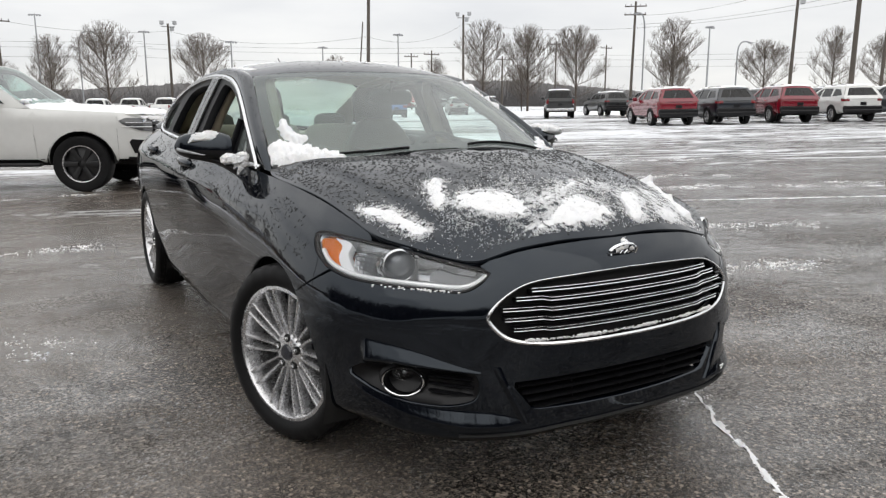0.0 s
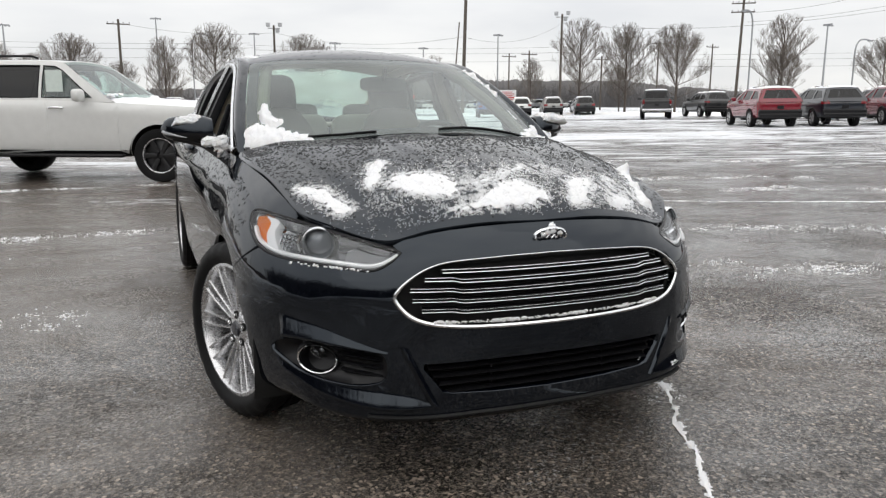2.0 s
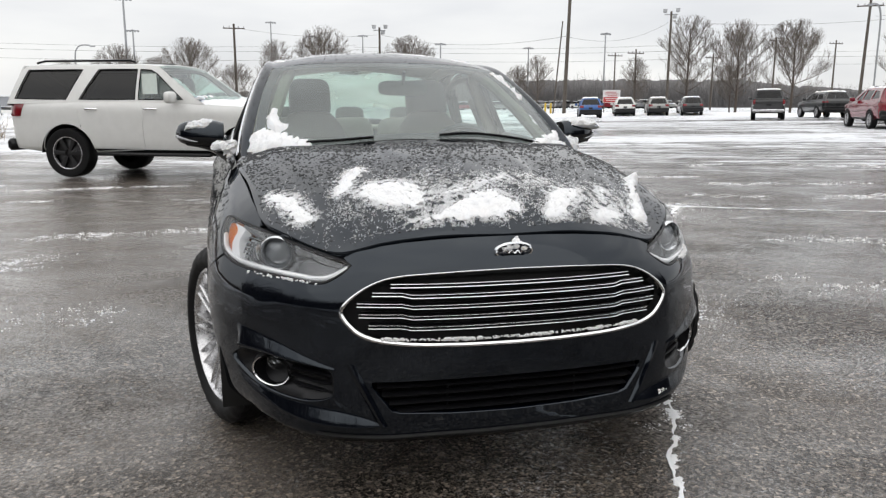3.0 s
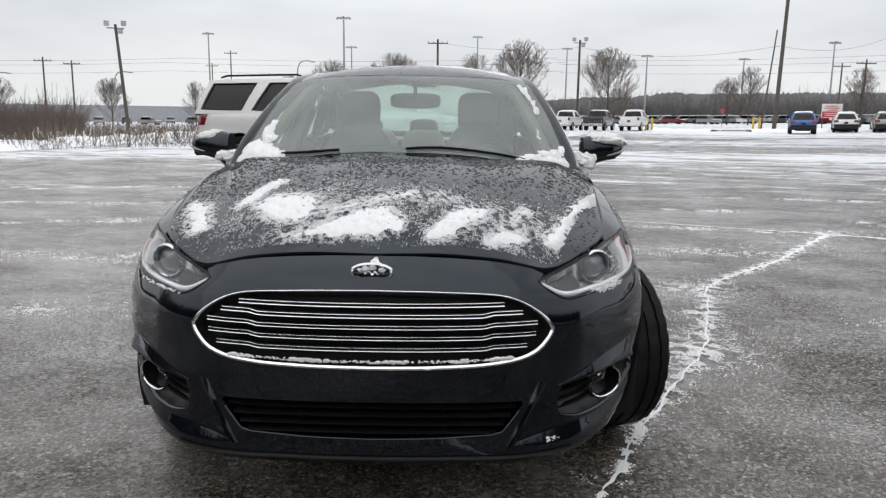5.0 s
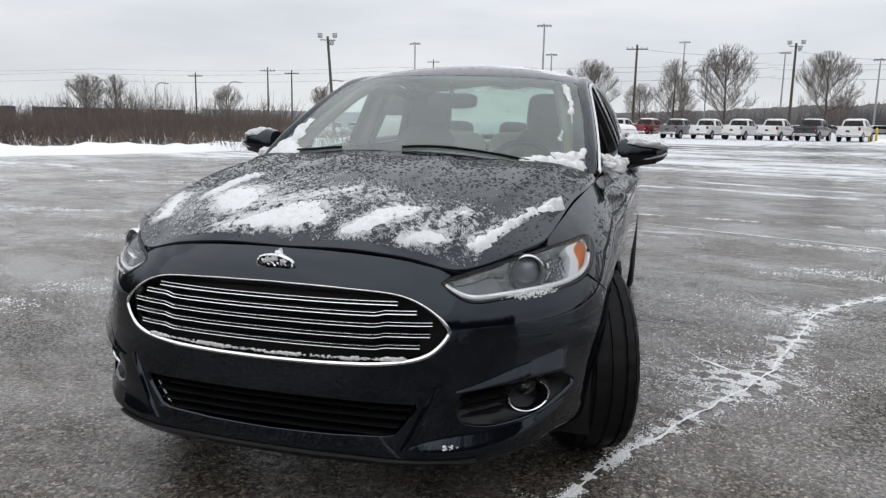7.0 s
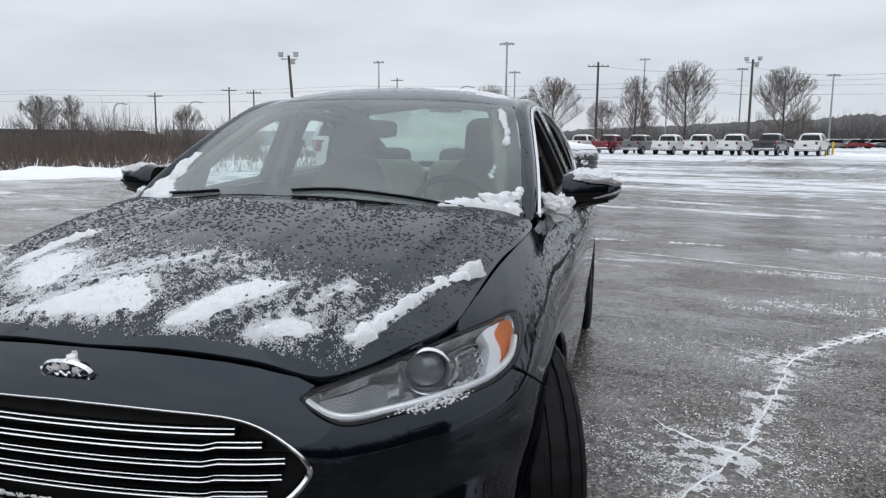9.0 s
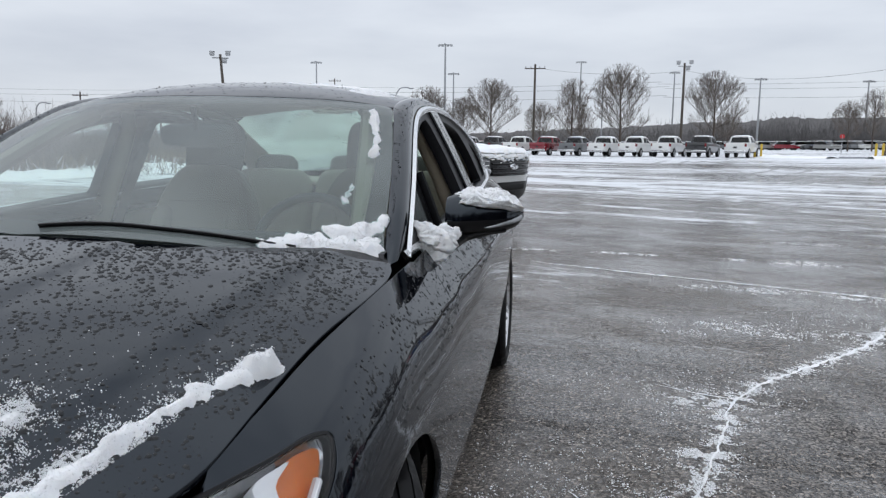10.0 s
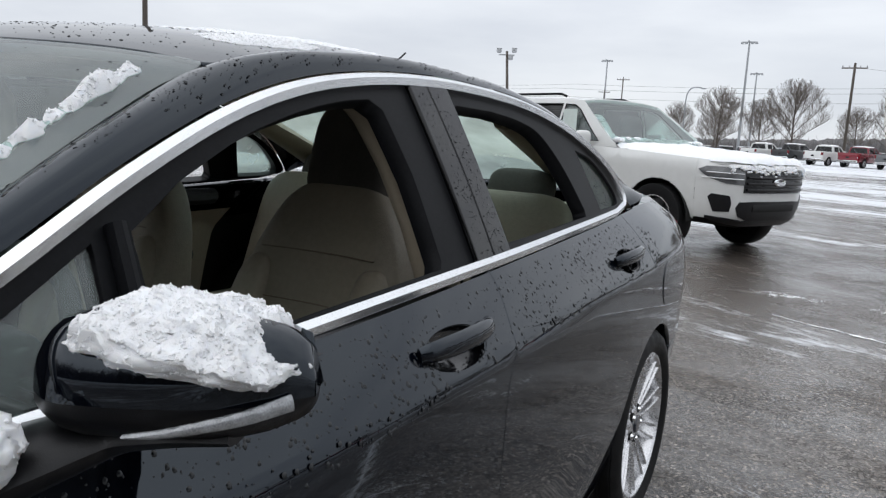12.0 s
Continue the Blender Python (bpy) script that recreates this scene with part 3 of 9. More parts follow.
def ground_snow(name, outline, height, seed, label, step=0.03, fall=0.02):
    def heap(p):
        n = np.array([0.5 + 0.8 * abs(noise.noise(Vector((q[0] * 30, q[1] * 30, seed)))) + 0.3 * noise.noise(Vector((q[0] * 90, q[1] * 90, seed))) for q in p])
        return 0.003 + height * np.clip(near(outline, p) / fall, 0, 1) ** 0.7 * n
    return tagged(panel(name, level, outline, SNOW, None, step, (), 0.0, 0.0, bump=heap), label, "snow")


def dust(name, spots, count, seed, label, sizes=(0.001, 0.0034)):
    """Loose crumbs of snow and ice on the asphalt round (x, y, spread, weight)."""
    rng = np.random.default_rng(seed)
    w = np.array([s[3] for s in spots], float)
    pick = rng.choice(len(spots), count, p=w / w.sum())
    c = np.array([s[:2] for s in spots])[pick]
    sp = np.array([s[2] for s in spots])[pick]
    pts = c + rng.normal(size=(count, 2)) * sp[:, None] * (1.0, 0.6)
    clump = np.array([noise.noise(Vector((p[0] * 13, p[1] * 13, seed))) + 0.5 * noise.noise(Vector((p[0] * 40, p[1] * 40, seed))) for p in pts])
    pts = pts[clump > -0.02]
    base = level(pts)
    shape = np.array([(1, 0, 0), (-0.5, 0.86, 0), (-0.5, -0.86, 0), (0, 0, 0.55)])
    verts, faces = [], []
    for p in base:
        r = rng.uniform(*sizes) * (1 + rng.random())
        a = rng.uniform(0, 6.28)
        rot = np.array([[math.cos(a), -math.sin(a), 0], [math.sin(a), math.cos(a), 0], [0, 0, 1]])
        k = len(verts)
        verts += [tuple(p + (0, 0, 0.001) + rot @ (s * r * rng.uniform(0.6, 1.4))) for s in shape]
        faces += [(k, k + 1, k + 3), (k + 1, k + 2, k + 3), (k + 2, k, k + 3)]
    return tagged(mesh(name, verts, faces, SNOW, smooth=False), label, "snow", kind="stuff")


CRACK = [(0.22, -1.45), (0.36, -1.19), (0.50, -0.98), (0.62, -0.74), (0.80, -0.46), (0.90, -0.20), (1.04, 0.06), (1.30, 0.52), (1.55, 0.98), (1.72, 1.45), (1.90, 1.95), (2.05, 2.42), (2.24, 2.72), (2.62, 3.12), (3.02, 3.55), (3.55, 4.25), (4.22, 5.12)]
ground_snow("crack_snow", ribbon(CRACK, [0.011, 0.010, 0.009, 0.010, 0.008, 0.009, 0.010, 0.014, 0.021, 0.020, 0.03, 0.05], 2), 0.0045, 2, "white snow packed into a winding crack in the asphalt")
ground_snow("crack_snow", ribbon([(4.22, 5.12), (4.96, 4.69), (6.0, 4.15), (7.46, 3.47), (9.5, 2.45), (12, 1.2)], [0.05, 0.04, 0.07, 0.06, 0.09, 0.08], 4), 0.006, 4, "white snow line along a straight asphalt seam", 0.06)
ground_snow("crack_snow", ribbon([(4.22, 5.12), (3.2, 5.6), (1.9, 6.2), (0.9, 6.7)], [0.05, 0.02, 0.03, 0.01], 6), 0.004, 6, "broken snow line along an asphalt seam", 0.05)
ground_snow("crack_snow", ribbon([(2.06, 2.45), (1.86, 2.55), (1.70, 2.62)], [0.016, 0.01, 0.004], 8), 0.004, 8, "short snow-filled side crack", 0.02)
ground_snow("crack_snow", ribbon([(1.55, 0.98), (1.38, 1.10), (1.22, 1.30)], [0.02, 0.012, 0.004], 10), 0.004, 10, "short snow-filled side crack", 0.02)
along = resample(spline(CRACK, 10), 0.015, False)
spots = [(x, y, (0.014 + 0.04 * min(1, max(0.0, 0.5 + y)) if y > -0.5 else 0.009) * 0.6 + (0.03 if y > 0 else 0.004) * abs(noise.noise(Vector((x * 3, y * 3, 1)))), 0.30) for x, y in along]
spots += [(1.46, 0.95, 0.10, 14), (1.50, 0.95, 0.20, 14), (1.35, 0.75, 0.18, 10), (1.88, 2.40, 0.09, 7), (1.75, 1.75, 0.07, 4), (1.25, 1.15, 0.22, 6), (1.65, 1.25, 0.18, 5), (1.15, 1.0, 0.2, 3), (2.05, 2.45, 0.18, 5), (1.75, 2.6, 0.22, 4), (0.75, -0.5, 0.05, 1), (1.95, 2.2, 0.14, 3), (1.3, 1.6, 0.25, 3), (3.4, 4.2, 0.4, 5), (4.2, 5.1, 0.4, 5)]
dust("crack_crumbs", spots, 76000, 3, "icy crumbs of snow scattered beside a crack in the asphalt")
# drifting streaks of crumbs: (x, y, half length, half width, turn)
STREAKS = [(-4.6, 7.3, 1.5, 0.14, 3), (-5.0, 5.2, 1.7, 0.20, 8), (-3.3, 3.4, 1.0, 0.16, -4), (-2.3, 1.6, 0.8, 0.2, 10), (-3.6, 0.9, 1.1, 0.25, 0), (-6.5, 9.5, 2.6, 0.25, 5), (7.5, 6.8, 1.6, 0.22, -20), (9.5, 9.8, 2.2, 0.3, -24), (5.4, 8.6, 1.4, 0.16, -12), (6.2, 5.6, 1.3, 0.25, -22), (4.6, 2.6, 0.9, 0.2, -25), (3.4, 5.4, 1.2, 0.12, -14), (-2.0, 9.0, 2.2, 0.10, 4), (2.4, 7.4, 1.6, 0.10, -10), (3.2, 1.2, 0.6, 0.2, -20), (2.6, 3.9, 0.7, 0.2, -10), (8.4, 4.6, 1.6, 0.3, -25), (-7.5, 3.2, 1.6, 0.2, 5), (-1.8, 4.6, 0.8, 0.12, 5)]
spots = []
rng = random.Random(4)
for x, y, lx, ly, turn in STREAKS:
    for i in range(14):
        a, b = rng.uniform(-1, 1) * lx, rng.gauss(0, 0.5) * ly
        t = radians(turn)
        spots.append((x + a * math.cos(t) - b * math.sin(t), y + a * math.sin(t) + b * math.cos(t), 0.05 + 0.10 * rng.random() * min(1, lx), lx * (0.3 + rng.random())))
dust("streak_crumbs", spots, 60000, 5, "icy crumbs of snow drifted in streaks over the wet asphalt", (0.0018, 0.0055))


# ploughed banks
def bank(line, width, height, seed, label, name="snow_bank"):
    c = resample(spline(line, 8), 0.5, False)
    t = np.gradient(c, axis=0)
    n = np.stack([-t[:, 1], t[:, 0]], 1) / np.linalg.norm(t, axis=1)[:, None]
    rows = []
    for k in np.linspace(-1, 1, 13):
        q = c + n * (k * width * (0.85 + 0.3 * np.array([noise.noise(Vector((x * 0.4, y * 0.4, seed))) for x, y in c])))[:, None]
        h = height * (1 - k * k) ** 0.8 * np.array([0.75 + 0.55 * noise.noise(Vector((x * 0.5, y * 0.5, seed))) + 0.3 * noise.noise(Vector((x * 1.9, y * 1.9, seed))) for x, y in q])
        z = ground_z(q[:, 0], q[:, 1]) + np.where(abs(k) == 1, -0.02, np.maximum(h, 0.01))
        rows.append(np.column_stack([q, z]))
    return tagged(part(name, Geo().grid(rows), SNOW), label, "snow bank")


bank([(-34, 6), (-24, 13), (-18.5, 20), (-16.2, 27), (-15.5, 36), (-16, 48), (-18, 62)], 1.6, 0.42, 3, "low ploughed bank of white snow at the edge of the lot")
bank([(48, 30), (44, 40), (41, 50), (39, 58), (33, 62.5), (26, 64)], 2.2, 0.28, 5, "low snow-covered verge behind the parked cars")
bank([(24, 66.5), (21, 70), (20.5, 76)], 1.6, 0.25, 7, "small snow bank beside the drive")

# ---------------------------------------------------------------- the sedan's surfaces
# Its own frame is the world's: front axle at y = 0, nose towards -y, middle at x = 0.
PLAN = [(0, -0.885), (0.22, -0.875), (0.42, -0.84), (0.56, -0.78), (0.68, -0.67), (0.77, -0.52), (0.835, -0.34), (0.88, -0.08), (0.905, 0.3), (0.918, 0.8),
        (0.926, 1.4), (0.924, 2.1), (0.918, 2.7), (0.905, 3.1), (0.87, 3.42), (0.80, 3.66), (0.66, 3.83), (0.40, 3.92), (0, 3.945)]
# For each plan point: nine heights, and how far the skin lies inside the plan there.
SECTION = [
    ([0.175, 0.225, 0.30, 0.44, 0.53, 0.62, 0.69, 0.76, 0.803], [0.10, 0.020, 0.014, 0.000, 0.000, 0.004, 0.022, 0.068, 0.117]),
    ([0.175, 0.225, 0.30, 0.44, 0.53, 0.62, 0.69, 0.755, 0.800], [0.10, 0.018, 0.010, 0.000, 0.000, 0.004, 0.022, 0.066, 0.118]),
    ([0.175, 0.225, 0.30, 0.44, 0.53, 0.62, 0.69, 0.74, 0.782], [0.10, 0.005, 0.000, 0.000, 0.000, 0.006, 0.028, 0.062, 0.104]),
    ([0.175, 0.225, 0.30, 0.44, 0.53, 0.62, 0.68, 0.72, 0.748], [0.10, 0.005, 0.000, -0.005, 0.000, 0.008, 0.032, 0.062, 0.086]),
    ([0.178, 0.230, 0.30, 0.42, 0.53, 0.62, 0.69, 0.735, 0.770], [0.10, 0.010, 0.004, -0.005, -0.002, 0.008, 0.036, 0.066, 0.094]),
    ([0.182, 0.240, 0.30, 0.42, 0.53, 0.62, 0.71, 0.760, 0.803], [0.10, 0.014, -0.004, -0.018, -0.024, -0.014, 0.026, 0.060, 0.096]),
    ([0.185, 0.250, 0.32, 0.42, 0.53, 0.63, 0.735, 0.80, 0.858], [0.09, -0.006, -0.020, -0.032, -0.040, -0.030, 0.008, 0.048, 0.118]),
    ([0.185, 0.250, 0.32, 0.42, 0.53, 0.64, 0.76, 0.85, 0.906], [0.10, 0.030, 0.006, -0.014, -0.022, -0.018, 0.010, 0.062, 0.134]),
    ([0.170, 0.230, 0.32, 0.42, 0.54, 0.66, 0.80, 0.89, 0.948], [0.11, 0.060, 0.026, 0.008, -0.006, -0.004, 0.020, 0.068, 0.121]),
    ([0.165, 0.225, 0.32, 0.44, 0.58, 0.72, 0.845, 0.895, 0.972], [0.12, 0.060, 0.028, 0.016, 0.003, 0.002, 0.020, 0.056, 0.118]),
    ([0.165, 0.225, 0.32, 0.44, 0.58, 0.74, 0.865, 0.905, 1.000], [0.12, 0.060, 0.026, 0.018, 0.005, 0.002, 0.005, 0.030, 0.106]),
    ([0.165, 0.225, 0.32, 0.44, 0.58, 0.75, 0.875, 0.915, 1.024], [0.12, 0.060, 0.026, 0.018, 0.005, 0.002, 0.005, 0.030, 0.118]),
    ([0.180, 0.240, 0.32, 0.44, 0.58, 0.76, 0.885, 0.93, 1.046], [0.12, 0.070, 0.044, 0.020, 0.006, 0.002, 0.006, 0.034, 0.142]),
    ([0.190, 0.250, 0.33, 0.44, 0.58, 0.76, 0.89, 0.95, 1.058], [0.12, 0.070, 0.044, 0.020, 0.006, 0.002, 0.012, 0.046, 0.165]),
    ([0.200, 0.260, 0.34, 0.45, 0.58, 0.76, 0.89, 0.96, 1.055], [0.12, 0.060, 0.040, 0.020, 0.006, 0.002, 0.014, 0.050, 0.165]),
    ([0.210, 0.270, 0.35, 0.45, 0.58, 0.76, 0.89, 0.97, 1.050], [0.12, 0.050, 0.030, 0.012, 0.000, 0.006, 0.020, 0.050, 0.150]),
    ([0.215, 0.280, 0.36, 0.46, 0.58, 0.75, 0.89, 0.98, 1.055], [0.12, 0.040, 0.020, 0.005, 0.000, 0.016, 0.030, 0.050, 0.120]),
    ([0.215, 0.280, 0.36, 0.46, 0.58, 0.75, 0.89, 0.99, 1.070], [0.12, 0.030, 0.015, 0.000, 0.000, 0.024, 0.040, 0.050, 0.090]),
    ([0.215, 0.280, 0.36, 0.46, 0.58, 0.75, 0.89, 1.00, 1.075], [0.12, 0.030, 0.015, 0.000, 0.000, 0.026, 0.042, 0.050, 0.080]),
]
_dense = spline([(-p[0], p[1]) for p in PLAN[4:0:-1]] + PLAN + [(-p[0], p[1]) for p in PLAN[-2:-6:-1]], 40)
_arc = np.r_[0, np.cumsum(np.linalg.norm(np.diff(_dense, axis=0), axis=1))]
_arc -= _arc[4 * 40]
_U = np.array([_arc[(4 + i) * 40] for i in range(len(PLAN))])
_TAN = np.gradient(_dense, _arc, axis=0)
_TAN /= np.linalg.norm(_TAN, axis=1)[:, None]
_Z = np.array([s[0] for s in SECTION]).T
_D = np.array([s[1] for s in SECTION]).T


def plan_u(x=None, y=None):
    """The way along the plan, from the middle of the nose, to a given x (front) or y (side)."""
    k = slice(4 * 40, len(_arc) - 4 * 40)
    a, d = _arc[k], _dense[k]
    if x is not None:
        half = len(a) // 3
        return float(np.interp(x, d[:half, 0], a[:half]))
    return float(np.interp(y, d[:, 1], a))


def skin(p):
    """The lower body: p holds rows of (way along the plan, height). A negative way is the other side."""
    p = np.asarray(p, float)
    u, z, side = np.abs(p[:, 0]), p[:, 1], np.where(p[:, 0] < 0, -1.0, 1.0)
    zk = np.stack([hermite(_U, row, u) for row in _Z], 1)
    dk = np.stack([hermite(_U, row, u) for row in _D], 1)
    d = hermite(zk, dk, z)
    x, y = np.interp(u, _arc, _dense[:, 0]), np.interp(u, _arc, _dense[:, 1])
    tx, ty = np.interp(u, _arc, _TAN[:, 0]), np.interp(u, _arc, _TAN[:, 1])
    return np.stack([side * (x - ty * d), y + tx * d, z], 1)


def skin_top(u):
    return hermite(_U, _Z[-1], np.abs(np.atleast_1d(np.asarray(u, float))))


# Bonnet: for each y the heights at x = 0, 0.16, 0.34, 0.46, 0.60, 0.72, 0.80.
HOOD_X = np.array([0, 0.16, 0.34, 0.46, 0.60, 0.72, 0.80])
HOOD_Y = np.array([-0.80, -0.70, -0.55, -0.35, -0.10, 0.20, 0.50])
HOOD_Z = np.array([
    [0.777, 0.773, 0.752, 0.729, 0.684, 0.636, 0.60],
    [0.849, 0.844, 0.813, 0.776, 0.734, 0.688, 0.65],
    [0.905, 0.903, 0.880, 0.850, 0.815, 0.783, 0.75],
    [0.953, 0.952, 0.936, 0.915, 0.888, 0.852, 0.82],
    [0.995, 0.995, 0.984, 0.969, 0.948, 0.916, 0.878],
    [1.030, 1.030, 1.022, 1.012, 0.998, 0.968, 0.937],
    [1.050, 1.050, 1.044, 1.036, 1.022, 0.990, 0.956]])


def hood(p):
    p = np.asarray(p, float)
    cols = np.stack([hermite(HOOD_Y, c, p[:, 1]) for c in HOOD_Z.T], 1)
    x, y = np.abs(p[:, 0]), p[:, 1]
    step = lambda d: 0.5 + 0.5 * np.tanh(d / 0.014)
    inner, outer = hermite(np.array([-0.8, -0.59, -0.3, 0.2, 0.5]), np.array([0.165, 0.19, 0.228, 0.255, 0.27]), y), hermite(np.array([-0.8, -0.56, -0.16, 0.2, 0.5]), np.array([0.43, 0.487, 0.575, 0.64, 0.72]), y)
    fade = np.clip((y + 0.76) / 0.3, 0, 1) * np.clip((0.5 - y) / 0.2, 0.3, 1)
    crease = fade * (0.014 * step(inner - x) + 0.012 * step(outer - x) - 0.018 * np.clip(x / 0.6, 0, 1) * step(inner - x))
    return np.stack([p[:, 0], y, hermite(HOOD_X, cols, x) + crease - 0.008 * fade], 1)


# Windscreen, roof and rear glass: height on the middle line and its fall towards the edge.
TOP_Y = np.array([0.0, 0.16, 0.45, 0.75, 1.02, 1.18, 1.40, 1.75, 2.1, 2.4, 2.65, 2.9, 3.2, 3.45])
TOP_Z = np.array([0.975, 1.045, 1.168, 1.290, 1.390, 1.430, 1.460, 1.480, 1.470, 1.428, 1.350, 1.265, 1.145, 1.075])
TOP_FALL = np.array([0.22, 0.22, 0.20, 0.17, 0.14, 0.115, 0.10, 0.095, 0.10, 0.11, 0.12, 0.12, 0.11, 0.08])


def top(p):
    p = np.asarray(p, float)
    return np.stack([p[:, 0], p[:, 1], hermite(TOP_Y, TOP_Z, p[:, 1]) - hermite(TOP_Y, TOP_FALL, p[:, 1]) * (np.abs(p[:, 0]) ** 2.2) / 0.55**2.2 * 0.55], 1)


# Side of the cabin: belt and upper edge.
CAB_Y = np.array([0.45, 0.55, 0.8, 1.2, 1.75, 2.2, 2.5, 2.8, 3.1])
BELT_X = np.array([0.755, 0.778, 0.798, 0.815, 0.818, 0.805, 0.792, 0.776, 0.750])
BELT_Z = np.array([0.950, 0.960, 0.972, 0.990, 1.013, 1.030, 1.041, 1.053, 1.062])
LEAN_IN = np.array([0.30, 0.32, 0.40, 0.46, 0.49, 0.47, 0.42, 0.36, 0.32])


def cabin(p):
    """Side glass and pillars: p holds rows of (y, height); side +x."""
    p = np.asarray(p, float)
    y, z = p[:, 0], p[:, 1]
    dz = z - hermite(CAB_Y, BELT_Z, y)
    k = hermite(CAB_Y, LEAN_IN, y)
    return np.stack([hermite(CAB_Y, BELT_X, y) - k * dz * (0.86 + 0.38 * dz), y, z], 1)

# ---------------------------------------------------------------- the black sedan
def mirror(line):
    return [(-a, b) for a, b in reversed(list(map(tuple, line)))]


def both(half):
    """A closed outline from its half on the positive side, which runs from the middle to the middle."""
    return thin(list(map(tuple, half)) + mirror(half), 0.004)


def arch(y0, z0, r, a0, a1, n=18):
    return [(plan_u(y=y0 + r * math.cos(radians(a))), z0 + r * math.sin(radians(a))) for a in np.linspace(a0, a1, n)]


def sided(s, line):
    return [(s * a, b) for a, b in line]


sedan = tagged(new("sedan"), "glossy black four-door sedan with patches of snow, standing on wet asphalt", "car")

HOOD_FRONT = [(0.0, 0.802), (0.12, 0.801), (0.227, 0.797), (0.33, 0.790), (0.405, 0.781), (0.49, 0.764), (0.552, 0.744)]
LAMP = thin(spline([(0.500, 0.726), (0.535, 0.700), (0.585, 0.678), (0.70, 0.680), (0.85, 0.683), (0.99, 0.692), (1.10, 0.722), (1.175, 0.765),
                    (1.20, 0.802), (1.165, 0.812), (1.06, 0.806), (0.955, 0.795), (0.84, 0.781), (0.72, 0.765), (0.60, 0.747)], 5, True), 0.008)
GRILLE = both(spline([(0, 0.501), (0.18, 0.503), (0.33, 0.509), (0.43, 0.525), (0.478, 0.548), (0.519, 0.602), (0.505, 0.628), (0.465, 0.660),
                      (0.42, 0.684), (0.365, 0.699), (0.2, 0.710), (0, 0.714)], 6))
INTAKE = both([(0, 0.292), (0.2, 0.296), (0.345, 0.305), (0.372, 0.312), (0.43, 0.385), (0.428, 0.400), (0.2, 0.404), (0, 0.405)])
FOG = thin(spline([(0.560, 0.437), (0.70, 0.447), (0.80, 0.452), (0.875, 0.444), (0.935, 0.422), (0.972, 0.394), (0.91, 0.360), (0.83, 0.335), (0.72, 0.325), (0.60, 0.332), (0.545, 0.355), (0.54, 0.41)], 4, True), 0.01)
ARCH_F, ARCH_R = (0.01, 0.335, 0.348), (2.87, 0.335, 0.348)

bumper_low = [(u, float(z)) for u, z in ((0, 0.178), (0.3, 0.178), (0.6, 0.18), (0.85, 0.186), (1.0, 0.19))]
bumper = bumper_low + arch(*ARCH_F, 203, 141, 10) + [(1.235, 0.606), (1.13, 0.665)] + [tuple(p) for p in spline([(1.06, 0.702), (0.99, 0.688), (0.85, 0.679), (0.70, 0.676), (0.585, 0.674), (0.53, 0.697), (0.494, 0.726)], 4)]
bumper += [(0.53, 0.744)] + [(u, z - 0.004) for u, z in HOOD_FRONT[::-1][1:]]
panel("front_bumper", skin, both(bumper), PAINT, sedan, 0.022, [GRILLE, INTAKE, FOG, np.array(mirror(FOG))], 0.03, 0.001)

# bonnet
edge_side = spline([(0.523, -0.696), (0.559, -0.661), (0.593, -0.623), (0.624, -0.584), (0.655, -0.544), (0.688, -0.492), (0.709, -0.43), (0.722, -0.33), (0.748, -0.05), (0.778, 0.16), (0.782, 0.36), (0.765, 0.42)], 6)
hood_half = list(map(tuple, spline([(0, -0.769), (0.213, -0.757), (0.374, -0.738), (0.45, -0.729), (0.49, -0.718), (0.523, -0.696)], 5)[:-1])) + list(map(tuple, edge_side)) + [(0.70, 0.36), (0.5, 0.235), (0.25, 0.155), (0, 0.13)]
panel("hood", hood, both(hood_half), PAINT, sedan, 0.025, (), 0.02, 0.0025)
panel("cowl", lambda p: hood(p) - (0, 0, 0.012), both([(0, 0.10), (0.25, 0.125), (0.5, 0.205), (0.72, 0.36), (0.76, 0.44), (0.70, 0.56), (0.5, 0.40), (0.25, 0.28), (0, 0.24)]), TRIM, sedan, 0.03)

# sills, doors, quarters
SEAM_A = [(0.655, 0.958), (0.640, 0.93), (0.606, 0.876), (0.582, 0.796), (0.566, 0.717), (0.560, 0.60), (0.572, 0.42), (0.60, 0.26)]
SEAM_B = [(1.745, 1.010), (1.744, 0.985), (1.700, 0.90), (1.655, 0.816), (1.645, 0.70), (1.650, 0.50), (1.665, 0.26)]
SEAM_C = [(2.80, 1.05), (2.80, 1.00), (2.775, 0.90), (2.73, 0.78), (2.60, 0.60), (2.50, 0.42), (2.455, 0.26)]
on_side = lambda line: [(plan_u(y=a), b) for a, b in line]
belt = lambda a, b, n: [(plan_u(y=y), float(hermite(CAB_Y, BELT_Z, np.array([y]))[0]) - 0.006) for y in np.linspace(a, b, n)]
smooth_side = lambda line: [tuple(p) for p in spline(on_side(line), 5)]
HANDLES = {"front": (1.50, 0.928), "rear": (2.555, 0.948)}
recess = lambda c, y, z: [(plan_u(y=y + c * 0.100 * math.cos(a)), z - 0.012 + 0.030 * math.sin(a)) for a in np.linspace(0, 2 * math.pi, 28, endpoint=False)]
doors = {}
